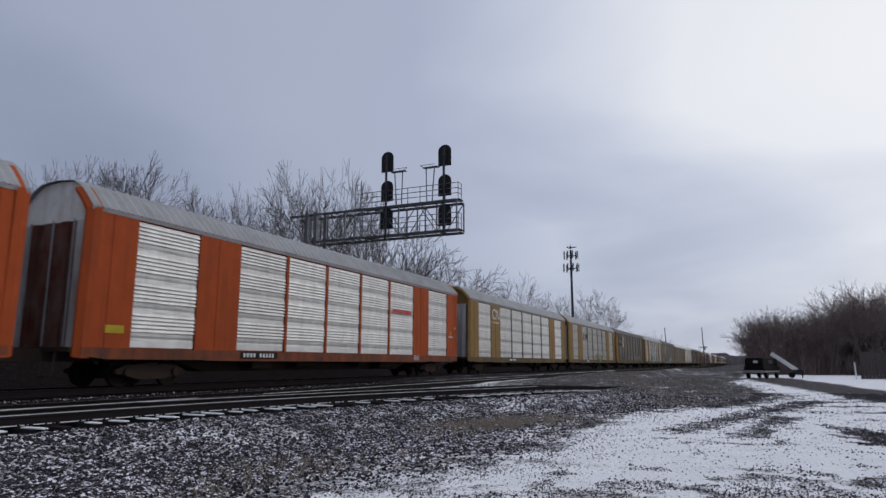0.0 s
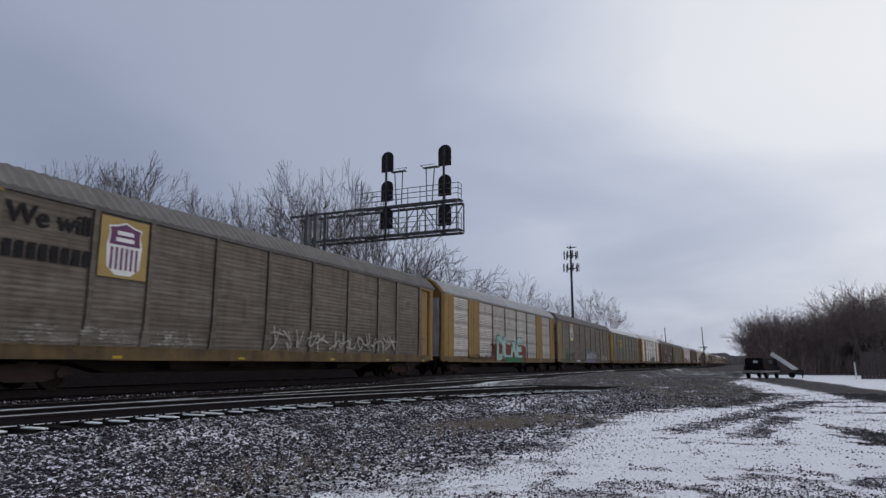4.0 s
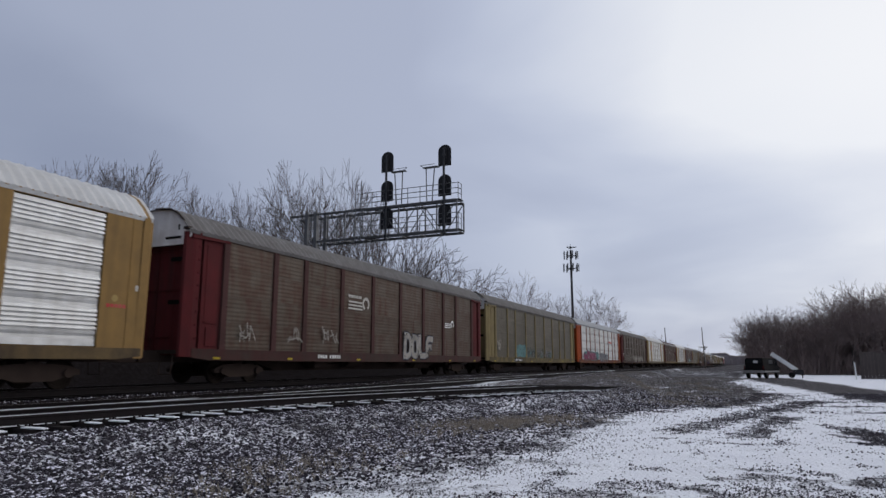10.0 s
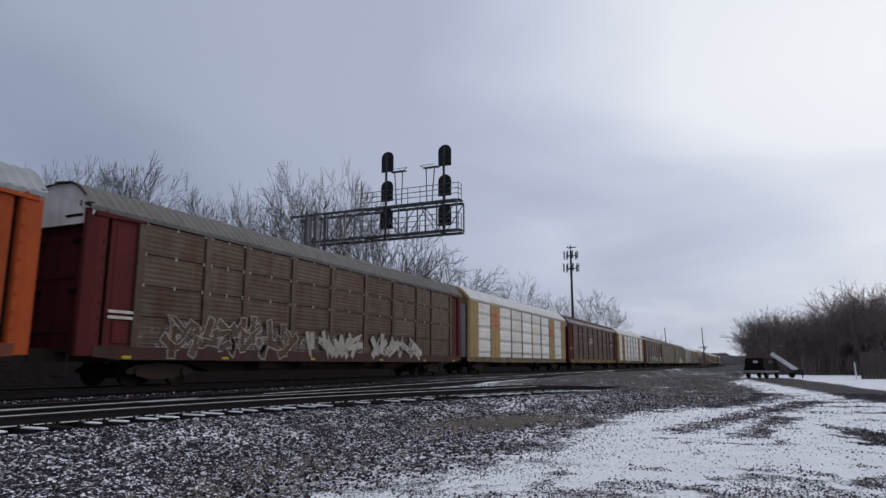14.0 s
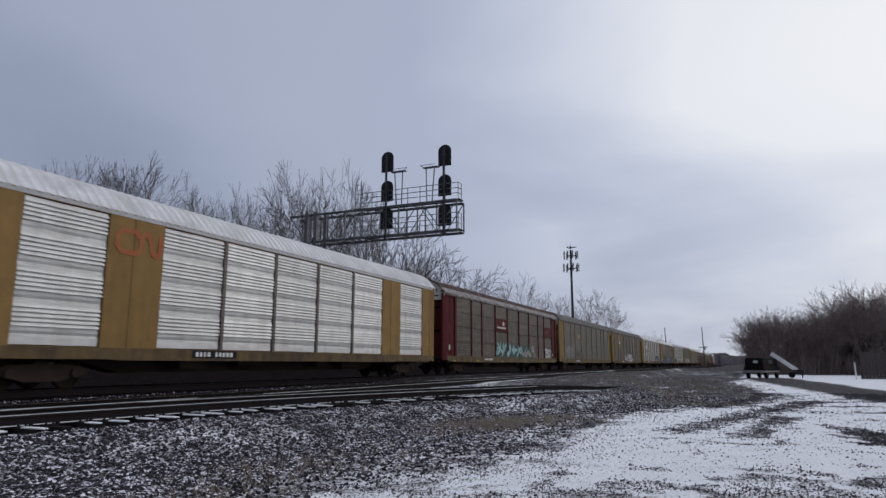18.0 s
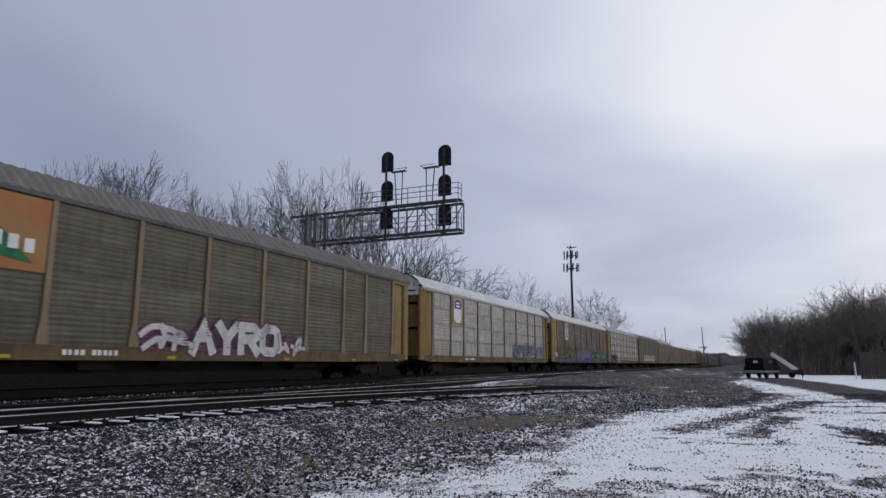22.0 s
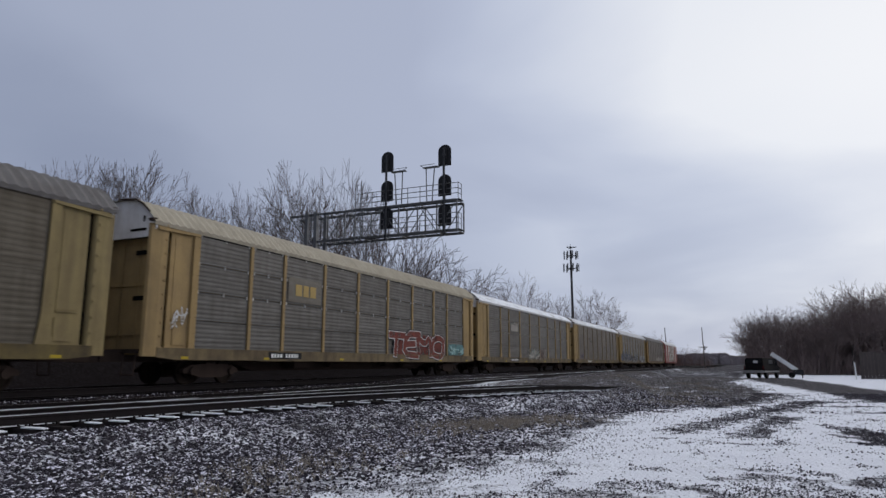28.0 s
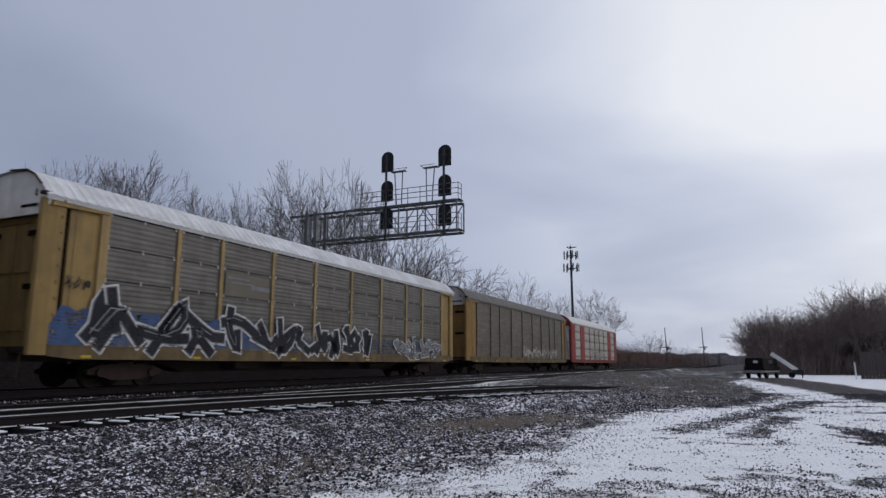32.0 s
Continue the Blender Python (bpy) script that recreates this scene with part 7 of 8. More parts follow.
c = wagon_solid(1, "orange " + W + " with white louvred panels and rusty end doors", "orange", "white_panel", "roof_grey", endm="end_rust")
number_plate(c, -5.6)
bars(c, 4.35, 3.2, [(0, 0.14, 2.2, 0.04), (0, 0, 2.2, 0.04), (0.1, 0.05, 2.0, 0.08)], "red_paint", label="small red emblem bars")
bars(c, -12.0, 1.5, [(0, 0, 0.6, 0.22)], "safety_yellow", "mark", "yellow stencil plate", x=SIDE + 0.056)
round_mark(c, 11.65, 2.46, 0.1, "plate_yellow", "small yellow disc")
bars(c, 11.4, 2.2, [(k * 0.13, 0.0, 0.09, 0.1) for k in range(5)], "pale_paint", "mark", x=SIDE + 0.056)
bars(c, 12.3, 2.72, [(k * 0.11, 0.0, 0.08, 0.16) for k in range(3)], "pale_paint", "mark", x=SIDE + 0.056)
bars(c, 6.8, 0.86, [(0, 0, 0.62, 0.03), (0, 0.21, 0.62, 0.03), (0.0, 0.0, 0.03, 0.24), (0.59, 0.0, 0.03, 0.24), (0.1, 0.07, 0.12, 0.1), (0.3, 0.07, 0.2, 0.1)], "pale_paint", "stencil", "small boxed stencil on the sill", x=SIDE + 0.06)
TRAIN.append(c)

c = wagon_solid(2, "yellow-brown " + W + " with white louvred panels and pale emblem", "tan", "white_panel", "roof_grey")
loop_mark(c, -8.45, 3.85, 1.4, 0.6, "pale_paint", "pale folded-line emblem")
bars(c, -8.45, 3.5, [(k * 0.2, 0.0, 0.13, 0.12) for k in range(7)], "pale_paint", "mark", x=SIDE + 0.056)
number_plate(c, -4.0)
TRAIN.append(c)

c = wagon_solid(3, "yellow-brown " + W + " with worn white louvred panels and black emblem", "tan", "worn_white", "roof_grey")
bars(c, -6.6, 3.5, [(0, 0, 0.55, 0.08), (0.1, 0.15, 0.6, 0.08), (0.2, 0.3, 0.7, 0.08), (1.25, 0.0, 0.4, 0.42), (1.8, 0.0, 0.45, 0.42), (0, -0.16, 2.2, 0.03)], "black_paint", label="black barred emblem")
number_plate(c, -4.6)
haze(c, -0.6, 5.2, 0.8, 1.9, "lime", 32, "yellow spray haze", x=SIDE + 0.06)
tag(c, "???", 2.0, 4.8, 0.85, 2.2, "white_spray", "lime", weight=0.09, seed=31, bend_=2, label="pale sprayed shapes")
TRAIN.append(c)

c = wagon_posts(4, "grimy grey-brown " + W + " with a striped shield plate", "tan", "tan_panel", "roof_dark", bolts=False, post="tan_panel", gable="roof_grey")
shield(c, -7.75, 3.85, 0.95, top="stripe", striped=True)
haze(c, -11.2, -5.0, 1.15, 1.75, "tan_spray", 41, "pale faded spray patches")
tag(c, "?????????????", -1.2, 8.5, 1.15, 2.0, "tan_spray", weight=0.07, seed=42, bend_=1, label="pale sprayed letters", x=SIDE + 0.07)
words(c, "We will", -11.1, 4.05, 0.72, "black_paint", "dark painted slogan words")
bars(c, -11.1, 3.2, [(k * 0.3, 0.0, 0.2, 0.42) for k in range(8)], "black_paint", "mark", "dark word drawn as bars")
TRAIN.append(c)

c = wagon_solid(5, "yellow-brown " + W + " with a large turquoise graffito", "tan", "worn_white", "roof_grey")
haze(c, -4.4, 3.6, 0.78, 2.3, "brick_spray", 58, "dark red overspray", x=SIDE + 0.07, solid=True)
tag(c, "?", -4.7, -3.5, 1.0, 2.3, "black_spray", weight=0.09, seed=57, bend_=1)
tag(c, "DLAE", -3.4, 2.6, 0.78, 2.78, "teal_light", "black_spray", "green_light", weight=0.42, seed=56, bend_=1, jitter=0.02, label="pale turquoise block letters with dark edges", x=SIDE + 0.066, even=True, gap=0.02)
haze(c, -1.7, 2.7, 0.75, 1.2, "green", 59, "green spray along the foot of the word", x=SIDE + 0.08, solid=True)
tag(c, "???????????", -9.0, -4.6, 0.85, 1.3, "black_spray", weight=0.04, seed=52)
TRAIN.append(c)

c = wagon_posts(6, "dusty grey-brown " + W + " with a purple striped shield", "dusty", "tan_panel", "roof_dark", bolts=False, post="dusty", wide=0.13, flare=0.08, gable="roof_grey", sillm="dust sill")
shield(c, -7.75, 3.85, 1.0)
haze(c, -11.3, -6.6, 1.0, 1.9, "green", 61, "dark green spray haze")
haze(c, -11.3, -6.8, 1.9, 2.5, "green_light", 62, "pale green spray haze")
haze(c, -1.6, 3.9, 0.78, 2.3, "teal", 66, "turquoise sprayed edge", x=SIDE + 0.068, solid=True)
haze(c, -1.5, 3.8, 0.78, 2.05, "lavender", 65, "pale violet sprayed ground", x=SIDE + 0.07, solid=True)
tag(c, "?????", -1.5, 3.8, 1.0, 2.2, "tan_spray", "blue", "teal", weight=0.24, seed=63, bend_=0, jitter=0.0, gap=0.0, x=SIDE + 0.078, shine="lavender", label="pale angular letters with blue edges")
haze(c, 4.2, 6.4, 0.95, 2.0, "tan_spray", 67, "faded pale patch")
haze(c, 7.0, 10.6, 0.95, 1.9, "tan_spray", 68, x=G)
tag(c, "????", 7.0, 10.4, 0.95, 1.8, "tan_spray", weight=0.16, seed=64, bend_=2, label="faded pale shapes")
number_plate(c, -5.2, plate=False)
TRAIN.append(c)

c = wagon_posts(7, "yellow-posted grey " + W + " with white snowy roof", "yellow", "grey_panel", "roof_white", snow=True)
bars(c, -6.7, 3.15, [(0, 0, 2.5, 0.85)], "plate_yellow", "emblem_plate", "pale yellow plate with dark blocks", x=SIDE + 0.03)
bars(c, -6.0, 3.35, [(0, 0, 0.45, 0.48), (0.85, 0, 0.45, 0.48)], "black_paint")
TRAIN.append(c)

c = wagon_solid(8, "yellow-brown " + W + " with black and white graffiti", "tan", "white_panel", "roof_white")
haze(c, -1.7, 4.2, 0.78, 1.6, "black_spray", 82, label="black sprayed ground", x=SIDE + 0.06)
tag(c, "??????", -1.7, 4.3, 0.78, 2.25, "black_spray", "white_spray", "grey_spray", weight=0.17, seed=81, bend_=2, label="black scribbled letters with white edges")
bars(c, 4.4, 3.3, [(0, 0.2, 2.2, 0.06), (0, 0, 2.0, 0.14)], "red_paint", label="red emblem bars")
bars(c, -12.3, 1.45, [(0, 0, 0.6, 0.25)], "safety_yellow", "mark", x=SIDE + 0.056)
number_plate(c, -4.4)
round_mark(c, 11.65, 2.46, 0.1, "plate_yellow", "small yellow disc")
bars(c, 11.4, 2.2, [(k * 0.13, 0.0, 0.09, 0.1) for k in range(5)], "red_paint", "mark", x=SIDE + 0.056)
bars(c, 12.3, 2.72, [(k * 0.11, 0.0, 0.08, 0.16) for k in range(3)], "pale_paint", "mark", x=SIDE + 0.056)
TRAIN.append(c)

c = wagon_posts(9, "oxide-red " + W + " with rusty grey panels and a white emblem", "maroon", "rust_panel", "roof_dark", bolts=False, gable="roof_white", flare=0.02, wide=0.25, post="maroon_dull")
wheel_mark(c, -2.1, 3.4, 0.75, "pale_paint")
bars(c, -3.6, 3.6, [(k * 0.14, 0.0, 0.1, 0.13) for k in range(8)], "pale_paint", "mark")
wheel_mark(c, 8.1, 3.0, 0.55, "white_paint")
tag(c, "DOLF", 1.7, 5.2, 0.78, 2.4, "tan_spray", "grey_spray", "black_spray", weight=0.26, seed=91, bend_=1, jitter=0.03, x=SIDE + 0.078, label="white block letters")
for a_, b_, n_ in ((-10.6, -9.6, 92), (-7.9, -7.0, 93), (-5.6, -4.4, 94)):
    tag(c, "??", a_, b_, 1.4, 2.15, "tan_spray", weight=0.05, seed=n_, bend_=2, x=SIDE + 0.07)
number_plate(c, -5.0, plate=False)
TRAIN.append(c)

c = wagon_posts(10, "olive-yellow " + W + " with grimy panels and turquoise haze", "olive", "olive_panel", "roof_dark", bolts=False, gable="roof_grey")
for a_, b_, hi_, tone, n_ in ((-6.7, -4.3, 2.3, "teal", 101), (-4.0, -3.0, 2.5, "teal", 102), (-3.0, -1.6, 1.95, "teal", 103), (-2.8, -1.8, 1.8, "grey_spray", 104), (-1.2, 1.0, 2.0, "olive_spray", 105), (-0.1, 0.4, 1.7, "teal_light", 106), (1.2, 2.6, 1.9, "grey_spray", 107), (2.4, 3.6, 1.8, "teal", 108)):
    haze(c, a_, b_, 1.15, hi_, tone, n_, "faded turquoise spray patch", x=G + (n_ - 100) * 4e-4, solid=n_ == 101)
tag(c, "?????", -1.2, 3.6, 1.2, 2.0, "grey_spray", weight=0.05, seed=109, bend_=1, x=SIDE + 0.078, label="thin faded strokes")
tag(c, "?", -11.2, -10.1, 1.3, 2.4, "tan_spray", weight=0.12, seed=110, bend_=2, x=SIDE + 0.07)
number_plate(c, -6.2)
TRAIN.append(c)

c = wagon_posts(11, "orange-posted " + W + " with white louvred panels and pink graffiti", "orange", "white_panel", "roof_grey", louvred=True, gable="roof_grey", post="faded_orange")
haze(c, -10.2, -2.6, 0.78, 2.25, "teal", 115, "turquoise sprayed ground", x=SIDE + 0.06, solid=True)
haze(c, -9.6, -3.6, 0.78, 1.9, "pink", 116, "pink sprayed ground", x=SIDE + 0.064, solid=True)
tag(c, "DKER", -8.75, -4.2, 0.98, 2.2, "pink", "black_spray", "teal", weight=0.34, seed=114, bend_=1, jitter=0.03, gap=0.0, shine="white_spray", label="pink swollen letters with turquoise edges", x=SIDE + 0.07)
tag(c, "??", -10.4, -8.7, 0.9, 2.0, "pink", "black_spray", "teal", weight=0.26, seed=119, bend_=2, x=SIDE + 0.07)
tag(c, "???", -4.3, -2.5, 0.9, 2.0, "teal", "black_spray", weight=0.16, seed=117, bend_=1, x=SIDE + 0.072, shine="teal_light")
haze(c, -1.8, 3.3, 0.78, 2.0, "grey_spray", 118, "grey sprayed ground", x=SIDE + 0.064, solid=True)
tag(c, "?????", -1.8, 3.3, 0.78, 2.1, "grey_spray", "black_spray", weight=0.34, seed=112, bend_=0, gap=0.0, shine="white_spray", label="grey angular letters", x=SIDE + 0.07)
bars(c, 4.3, 3.3, [(0, 0.16, 2.2, 0.05), (0, 0, 2.2, 0.05), (0.1, 0.06, 1.9, 0.08)], "red_paint", label="red emblem bars")
TRAIN.append(c)

c = wagon_posts(12, "oxide-red " + W + " with dark panels and long white graffiti", "maroon", "rust_panel", "roof_dark", gable="roof_white", flare=0.02, wide=0.25, post="rust_panel")
haze(c, -11.3, -8.6, 0.8, 1.9, "tan_spray", 124, label="pale faded patch", x=SIDE + 0.062)
haze(c, -10.4, -3.8, 0.8, 2.1, "tan_spray", 126, "pale sprayed ground", x=SIDE + 0.064)
tag(c, "??????", -10.3, -3.9, 0.8, 2.35, "rust_panel", "tan_spray", weight=0.26, seed=121, bend_=2, shine="tan_spray", x=SIDE + 0.07, label="dense white outlined letters")
haze(c, -3.6, 1.2, 0.85, 1.9, "tan_spray", 125, x=SIDE + 0.062)
tag(c, "????", -3.4, 1.0, 0.85, 2.1, "tan_spray", "rust_panel", weight=0.28, seed=122, bend_=0, x=SIDE + 0.07, label="faded white letters")
tag(c, "????", 2.0, 7.2, 0.85, 2.15, "tan_spray", "black_spray", weight=0.34, seed=123, bend_=0, x=SIDE + 0.07, label="white block letters")
bars(c, -12.3, 1.9, [(0, 0, 0.9, 0.08), (0, 0.16, 0.9, 0.08)], "pale_paint", "mark")
TRAIN.append(c)

c = wagon_solid(13, "faded yellow " + W + " with white louvred panels and red emblems", "cream", "white_panel", "roof_white", snow=True)
bars(c, -8.6, 3.3, [(0, 0, 1.4, 0.12), (0, 0.3, 1.4, 0.12), (0.1, 0.6, 0.5, 0.3), (0.8, 0.6, 0.4, 0.3)], "red_paint", label="red emblem", x=SIDE + 0.056)
bars(c, 7.0, 3.2, [(0, 0, 1.2, 0.12), (0, 0.3, 1.2, 0.3)], "red_paint", x=SIDE + 0.056)
TRAIN.append(c)

c = wagon_posts(14, "oxide-red " + W + " with rusty brown panels and rusty roof", "maroon", "rust_panel", "roof_rust", gable="roof_white", flare=0.02, wide=0.25, sillm="tan sill", feet=True, eave="eave")
bars(c, -3.8, 3.0, [(-0.15, -0.15, 2.4, 0.85)], "maroon", "emblem_plate", x=SIDE + 0.032)
wheel_mark(c, -2.15, 3.2, 0.8, "pale_paint")
bars(c, -3.7, 3.42, [(k * 0.15, 0.0, 0.11, 0.15) for k in range(8)], "pale_paint", "mark")
bars(c, 8.8, 2.75, [(0, 0, 2.3, 0.8)], "maroon", "emblem_plate", x=SIDE + 0.032)
wheel_mark(c, 10.3, 3.1, 0.5, "pale_paint")
bars(c, -12.3, 2.1, [(0, 0, 0.75, 0.28)], "white_paint", "mark", x=SIDE - 0.012)
TRAIN.append(c)

c = wagon_solid(15, "yellow-brown " + W + " with white panels and snowy roof", "tan", "white_panel", "roof_white", snow=True)
loop_mark(c, -8.45, 3.8, 1.5, 0.62, "red_faded", "faded red folded-line emblem")
number_plate(c, -4.4)
TRAIN.append(c)

c = wagon_posts(16, "oxide-red " + W + " with grey panels and turquoise graffiti", "maroon", "tan_panel", "roof_rust", gable="roof_white", flare=0.0, sillm="tan sill", eave="eave", bolts=False, joints=True)
bars(c, -4.0, 3.0, [(0, 0, 2.5, 0.9)], "maroon", "emblem_plate", "oxide-red plate", x=SIDE + 0.03)
bars(c, -3.75, 3.2, [(0, 0, 1.9, 0.12), (1.2, 0.2, 0.4, 0.3)], "pale_paint")
haze(c, -4.2, 5.2, 1.0, 2.2, "teal", 162, label="turquoise overspray", x=SIDE + 0.07)
tag(c, "?????", -4.0, 1.8, 1.1, 2.35, "teal_light", "teal", weight=0.16, seed=161, bend_=1, label="turquoise letters", x=SIDE + 0.07)
tag(c, "???", 1.8, 4.4, 1.1, 1.9, "tan_spray", "teal", weight=0.14, seed=163, bend_=1, x=SIDE + 0.07)
bars(c, 8.82, 3.0, [(0, 0, 2.38, 0.88)], "maroon", "emblem_plate", "oxide-red plate", x=SIDE + 0.03)
bars(c, 9.2, 3.3, [(0, 0, 1.0, 0.05), (0.1, 0.12, 0.9, 0.05), (0.2, 0.24, 0.8, 0.05), (1.25, 0.0, 0.3, 0.3)], "tan_spray haze", "mark", x=SIDE + 0.042)
tag(c, "ZSKI", 8.72, 10.95, 1.16, 1.98, "white_spray", weight=0.19, seed=165, bend_=1, jitter=0.02, even=True, gap=0.0, label="bold white sprayed word")
tag(c, "I", 11.1, 11.3, 1.3, 1.6, "white_spray", weight=0.16, seed=170, bend_=0, jitter=0.0, even=True)
tag(c, "HD", 4.6, 5.35, 1.64, 2.1, "brick_spray", "white_spray", weight=0.075, seed=166, bend_=1, jitter=0.02, even=True, label="small red letters on white")
tag(c, "SFR", 4.72, 5.6, 1.25, 1.66, "brick_spray", "white_spray", weight=0.075, seed=167, bend_=1, jitter=0.02, even=True)
haze(c, 5.6, 6.6, 1.2, 2.0, "tan_spray", 163, x=SIDE + 0.07)
bars(c, 11.55, 2.2, [(0, 0, 0.45, 0.14)], "pale_paint", "mark", x=SIDE - 0.012)
haze(c, 2.6, 5.0, 0.8, 2.4, "green_light", 168, label="pale green spray")
haze(c, 3.0, 3.9, 0.9, 2.1, "blue", 169, x=SIDE + 0.07)
bars(c, -12.3, 1.5, [(0, 0, 0.7, 0.3), (0.1, 1.0, 0.4, 0.5)], "pale_paint", "mark", x=SIDE - 0.012)
number_plate(c, -5.6, plate=False)
TRAIN.append(c)

c = wagon_posts(17, "yellow-posted " + W + " with grey panels and chalky patches", "yellow", "light_panel", "roof_dark", bolts=False, post="dusty", gable="roof_grey")
bars(c, -5.7, 3.35, [(0, 0, 0.35, 0.4), (0.45, 0, 0.35, 0.4), (0.9, 0, 0.35, 0.4)], "plate_yellow", x=SIDE + 0.03)
haze(c, -11.2, -7.2, 1.3, 2.7, "white_spray", 171, "peeling white spray patches")
haze(c, -6.6, -4.2, 1.5, 2.2, "tan_spray", 172)
number_plate(c, -5.9)
TRAIN.append(c)

c = wagon_posts(18, "yellow-posted " + W + " with olive-grey panels and an orange plate", "yellow", "olive_panel", "roof_dark", bolts=False, post="dusty", gable="roof_white")
bars(c, -8.6, 2.9, [(0, 0, 1.7, 1.85)], "orange_plate", "emblem_plate", "faded orange plate", x=SIDE + 0.03)
bm = bmesh.new()
bm_prism(bm, [(-8.5, 3.25), (-7.25, 3.1), (-8.4, 4.15)], 0, SIDE + 0.042, SIDE + 0.048)
part("emblem", bm, M["green"], c, "dark green wedge")
bars(c, -8.3, 3.45, [(0, 0, 0.25, 0.35), (0.4, -0.05, 0.25, 0.35), (0.8, -0.1, 0.25, 0.35)], "white_paint", x=SIDE + 0.05)
haze(c, -3.9, 3.6, 0.95, 1.9, "stripe", 182, "dull violet overspray")
tag(c, "??", -3.9, -1.9, 0.95, 1.95, "white_spray", "stripe", weight=0.18, seed=181, bend_=2)
tag(c, "AYRO", -2.0, 2.4, 0.8, 2.2, "white_spray", "black_spray", "stripe", weight=0.34, seed=184, bend_=0, jitter=0.02, even=True, gap=0.04, label="white block letters with dark edges", x=SIDE + 0.07)
tag(c, "??", 2.3, 3.9, 0.95, 1.9, "white_spray", "stripe", weight=0.14, seed=183, bend_=2)
number_plate(c, -5.4, plate=False)
TRAIN.append(c)

c = wagon_posts(19, "yellow " + W + " with whitish panels and a purple-topped shield", "yellow", "dirty_panel", "roof_white", snow=True, gable="roof_white", post="dirty_post", bays=(-11.6, -9.05, -6.95, -4.5, -1.85, 0.95, 3.8, 6.95, 9.0, 11.6))
shield(c, -8.0, 3.92, 0.95, striped=False)
haze(c, 3.0, 8.9, 0.85, 2.5, "slate", 192, "thin blue overspray", x=G)
haze(c, 3.4, 8.6, 0.85, 2.3, "slate", 194, x=G + 0.002)
tag(c, "???", 3.0, 8.8, 0.9, 2.5, "slate", weight=0.26, seed=191, bend_=2, label="blue swollen letters", x=G + 0.004)
haze(c, 9.0, 11.6, 0.85, 2.3, "slate", 195, x=G)
tag(c, "??", 9.0, 11.5, 0.9, 2.5, "slate", weight=0.12, seed=193, bend_=2, x=G + 0.004)
tag(c, "?", 11.7, 12.25, 3.9, 4.5, "black_spray", weight=0.04, seed=196, bend_=2, x=SIDE + 0.01)
number_plate(c, -6.0, plate=False)
TRAIN.append(c)

c = wagon_posts(20, "yellow-posted " + W + " with brown-grey panels and bright graffiti band", "cream", "tan_panel", "roof_white", tiers=4, bolts=False, gable="roof_white", flare=0.03, joints=True)
shield(c, -7.75, 3.85, 1.0)
tag(c, "HTRS", -6.45, -0.35, 2.1, 3.85, "tan_spray", weight=0.09, seed=215, bend_=0, jitter=0.02, even=True, gap=0.36, label="tall thin white letters", x=SIDE + 0.07)
tag(c, "HTRS", 2.75, 5.95, 2.1, 3.05, "tan_spray", weight=0.11, seed=216, bend_=0, jitter=0.02, even=True, gap=0.32, label="thin white letters", x=SIDE + 0.07)
for a_, b_, lo_, hi_, tone, n_ in ((-12.4, 1.0, 0.75, 1.45, "blue", 206), (-12.0, -3.2, 1.05, 2.2, "olive_spray", 207), (-3.6, 3.0, 0.78, 2.2, "lavender", 208), (-0.4, 4.4, 0.78, 1.75, "violet", 209), (3.2, 5.4, 0.78, 2.0, "blue", 210), (4.4, 11.4, 0.78, 2.1, "green", 212), (9.8, 12.6, 0.78, 2.1, "teal", 213)):
    haze(c, a_, b_, lo_, hi_, tone, n_, "bright sprayed ground", x=G + n_ * 2e-5, solid=True)
tag(c, "?????????", -11.5, -3.2, 1.05, 2.35, "olive_spray", "black_spray", weight=0.15, seed=202, shine="tan_spray", bend_=2, x=SIDE + 0.074, label="olive letters with black edges")
tag(c, "????????", -12.2, -3.0, 0.76, 1.3, "lavender", "blue", "black_spray", weight=0.06, seed=218, bend_=1, x=SIDE + 0.076, label="small white and blue shapes along the sill")
tag(c, "????", -3.3, 2.8, 1.0, 2.2, "lavender", "violet", weight=0.34, seed=203, bend_=1, x=SIDE + 0.074, label="pale violet letters")
tag(c, "??????", -3.0, 4.0, 0.76, 1.2, "violet", "black_spray", weight=0.1, seed=219, bend_=1, x=SIDE + 0.078, shine="pink")
tag(c, "???", 2.6, 5.0, 0.85, 2.0, "blue", "violet", weight=0.22, seed=214, bend_=2, x=SIDE + 0.074, shine="white_spray")
tag(c, "?????", 4.6, 10.8, 0.8, 2.25, "green", "black_spray", "blue", weight=0.24, seed=204, bend_=1, shine="green_light", x=SIDE + 0.074, label="green angular letters")
tag(c, "???", 5.2, 9.6, 0.95, 1.8, "lime", weight=0.13, seed=205, bend_=1, x=SIDE + 0.09)
tag(c, "???", 9.6, 12.5, 0.8, 2.2, "teal", "black_spray", weight=0.16, seed=220, bend_=2, x=SIDE + 0.086, shine="white_spray")
tag(c, "?", -12.45, -11.6, 1.1, 1.9, "white_spray", "black_spray", weight=0.14, seed=217, bend_=2, x=SIDE + 0.07)
TRAIN.append(c)

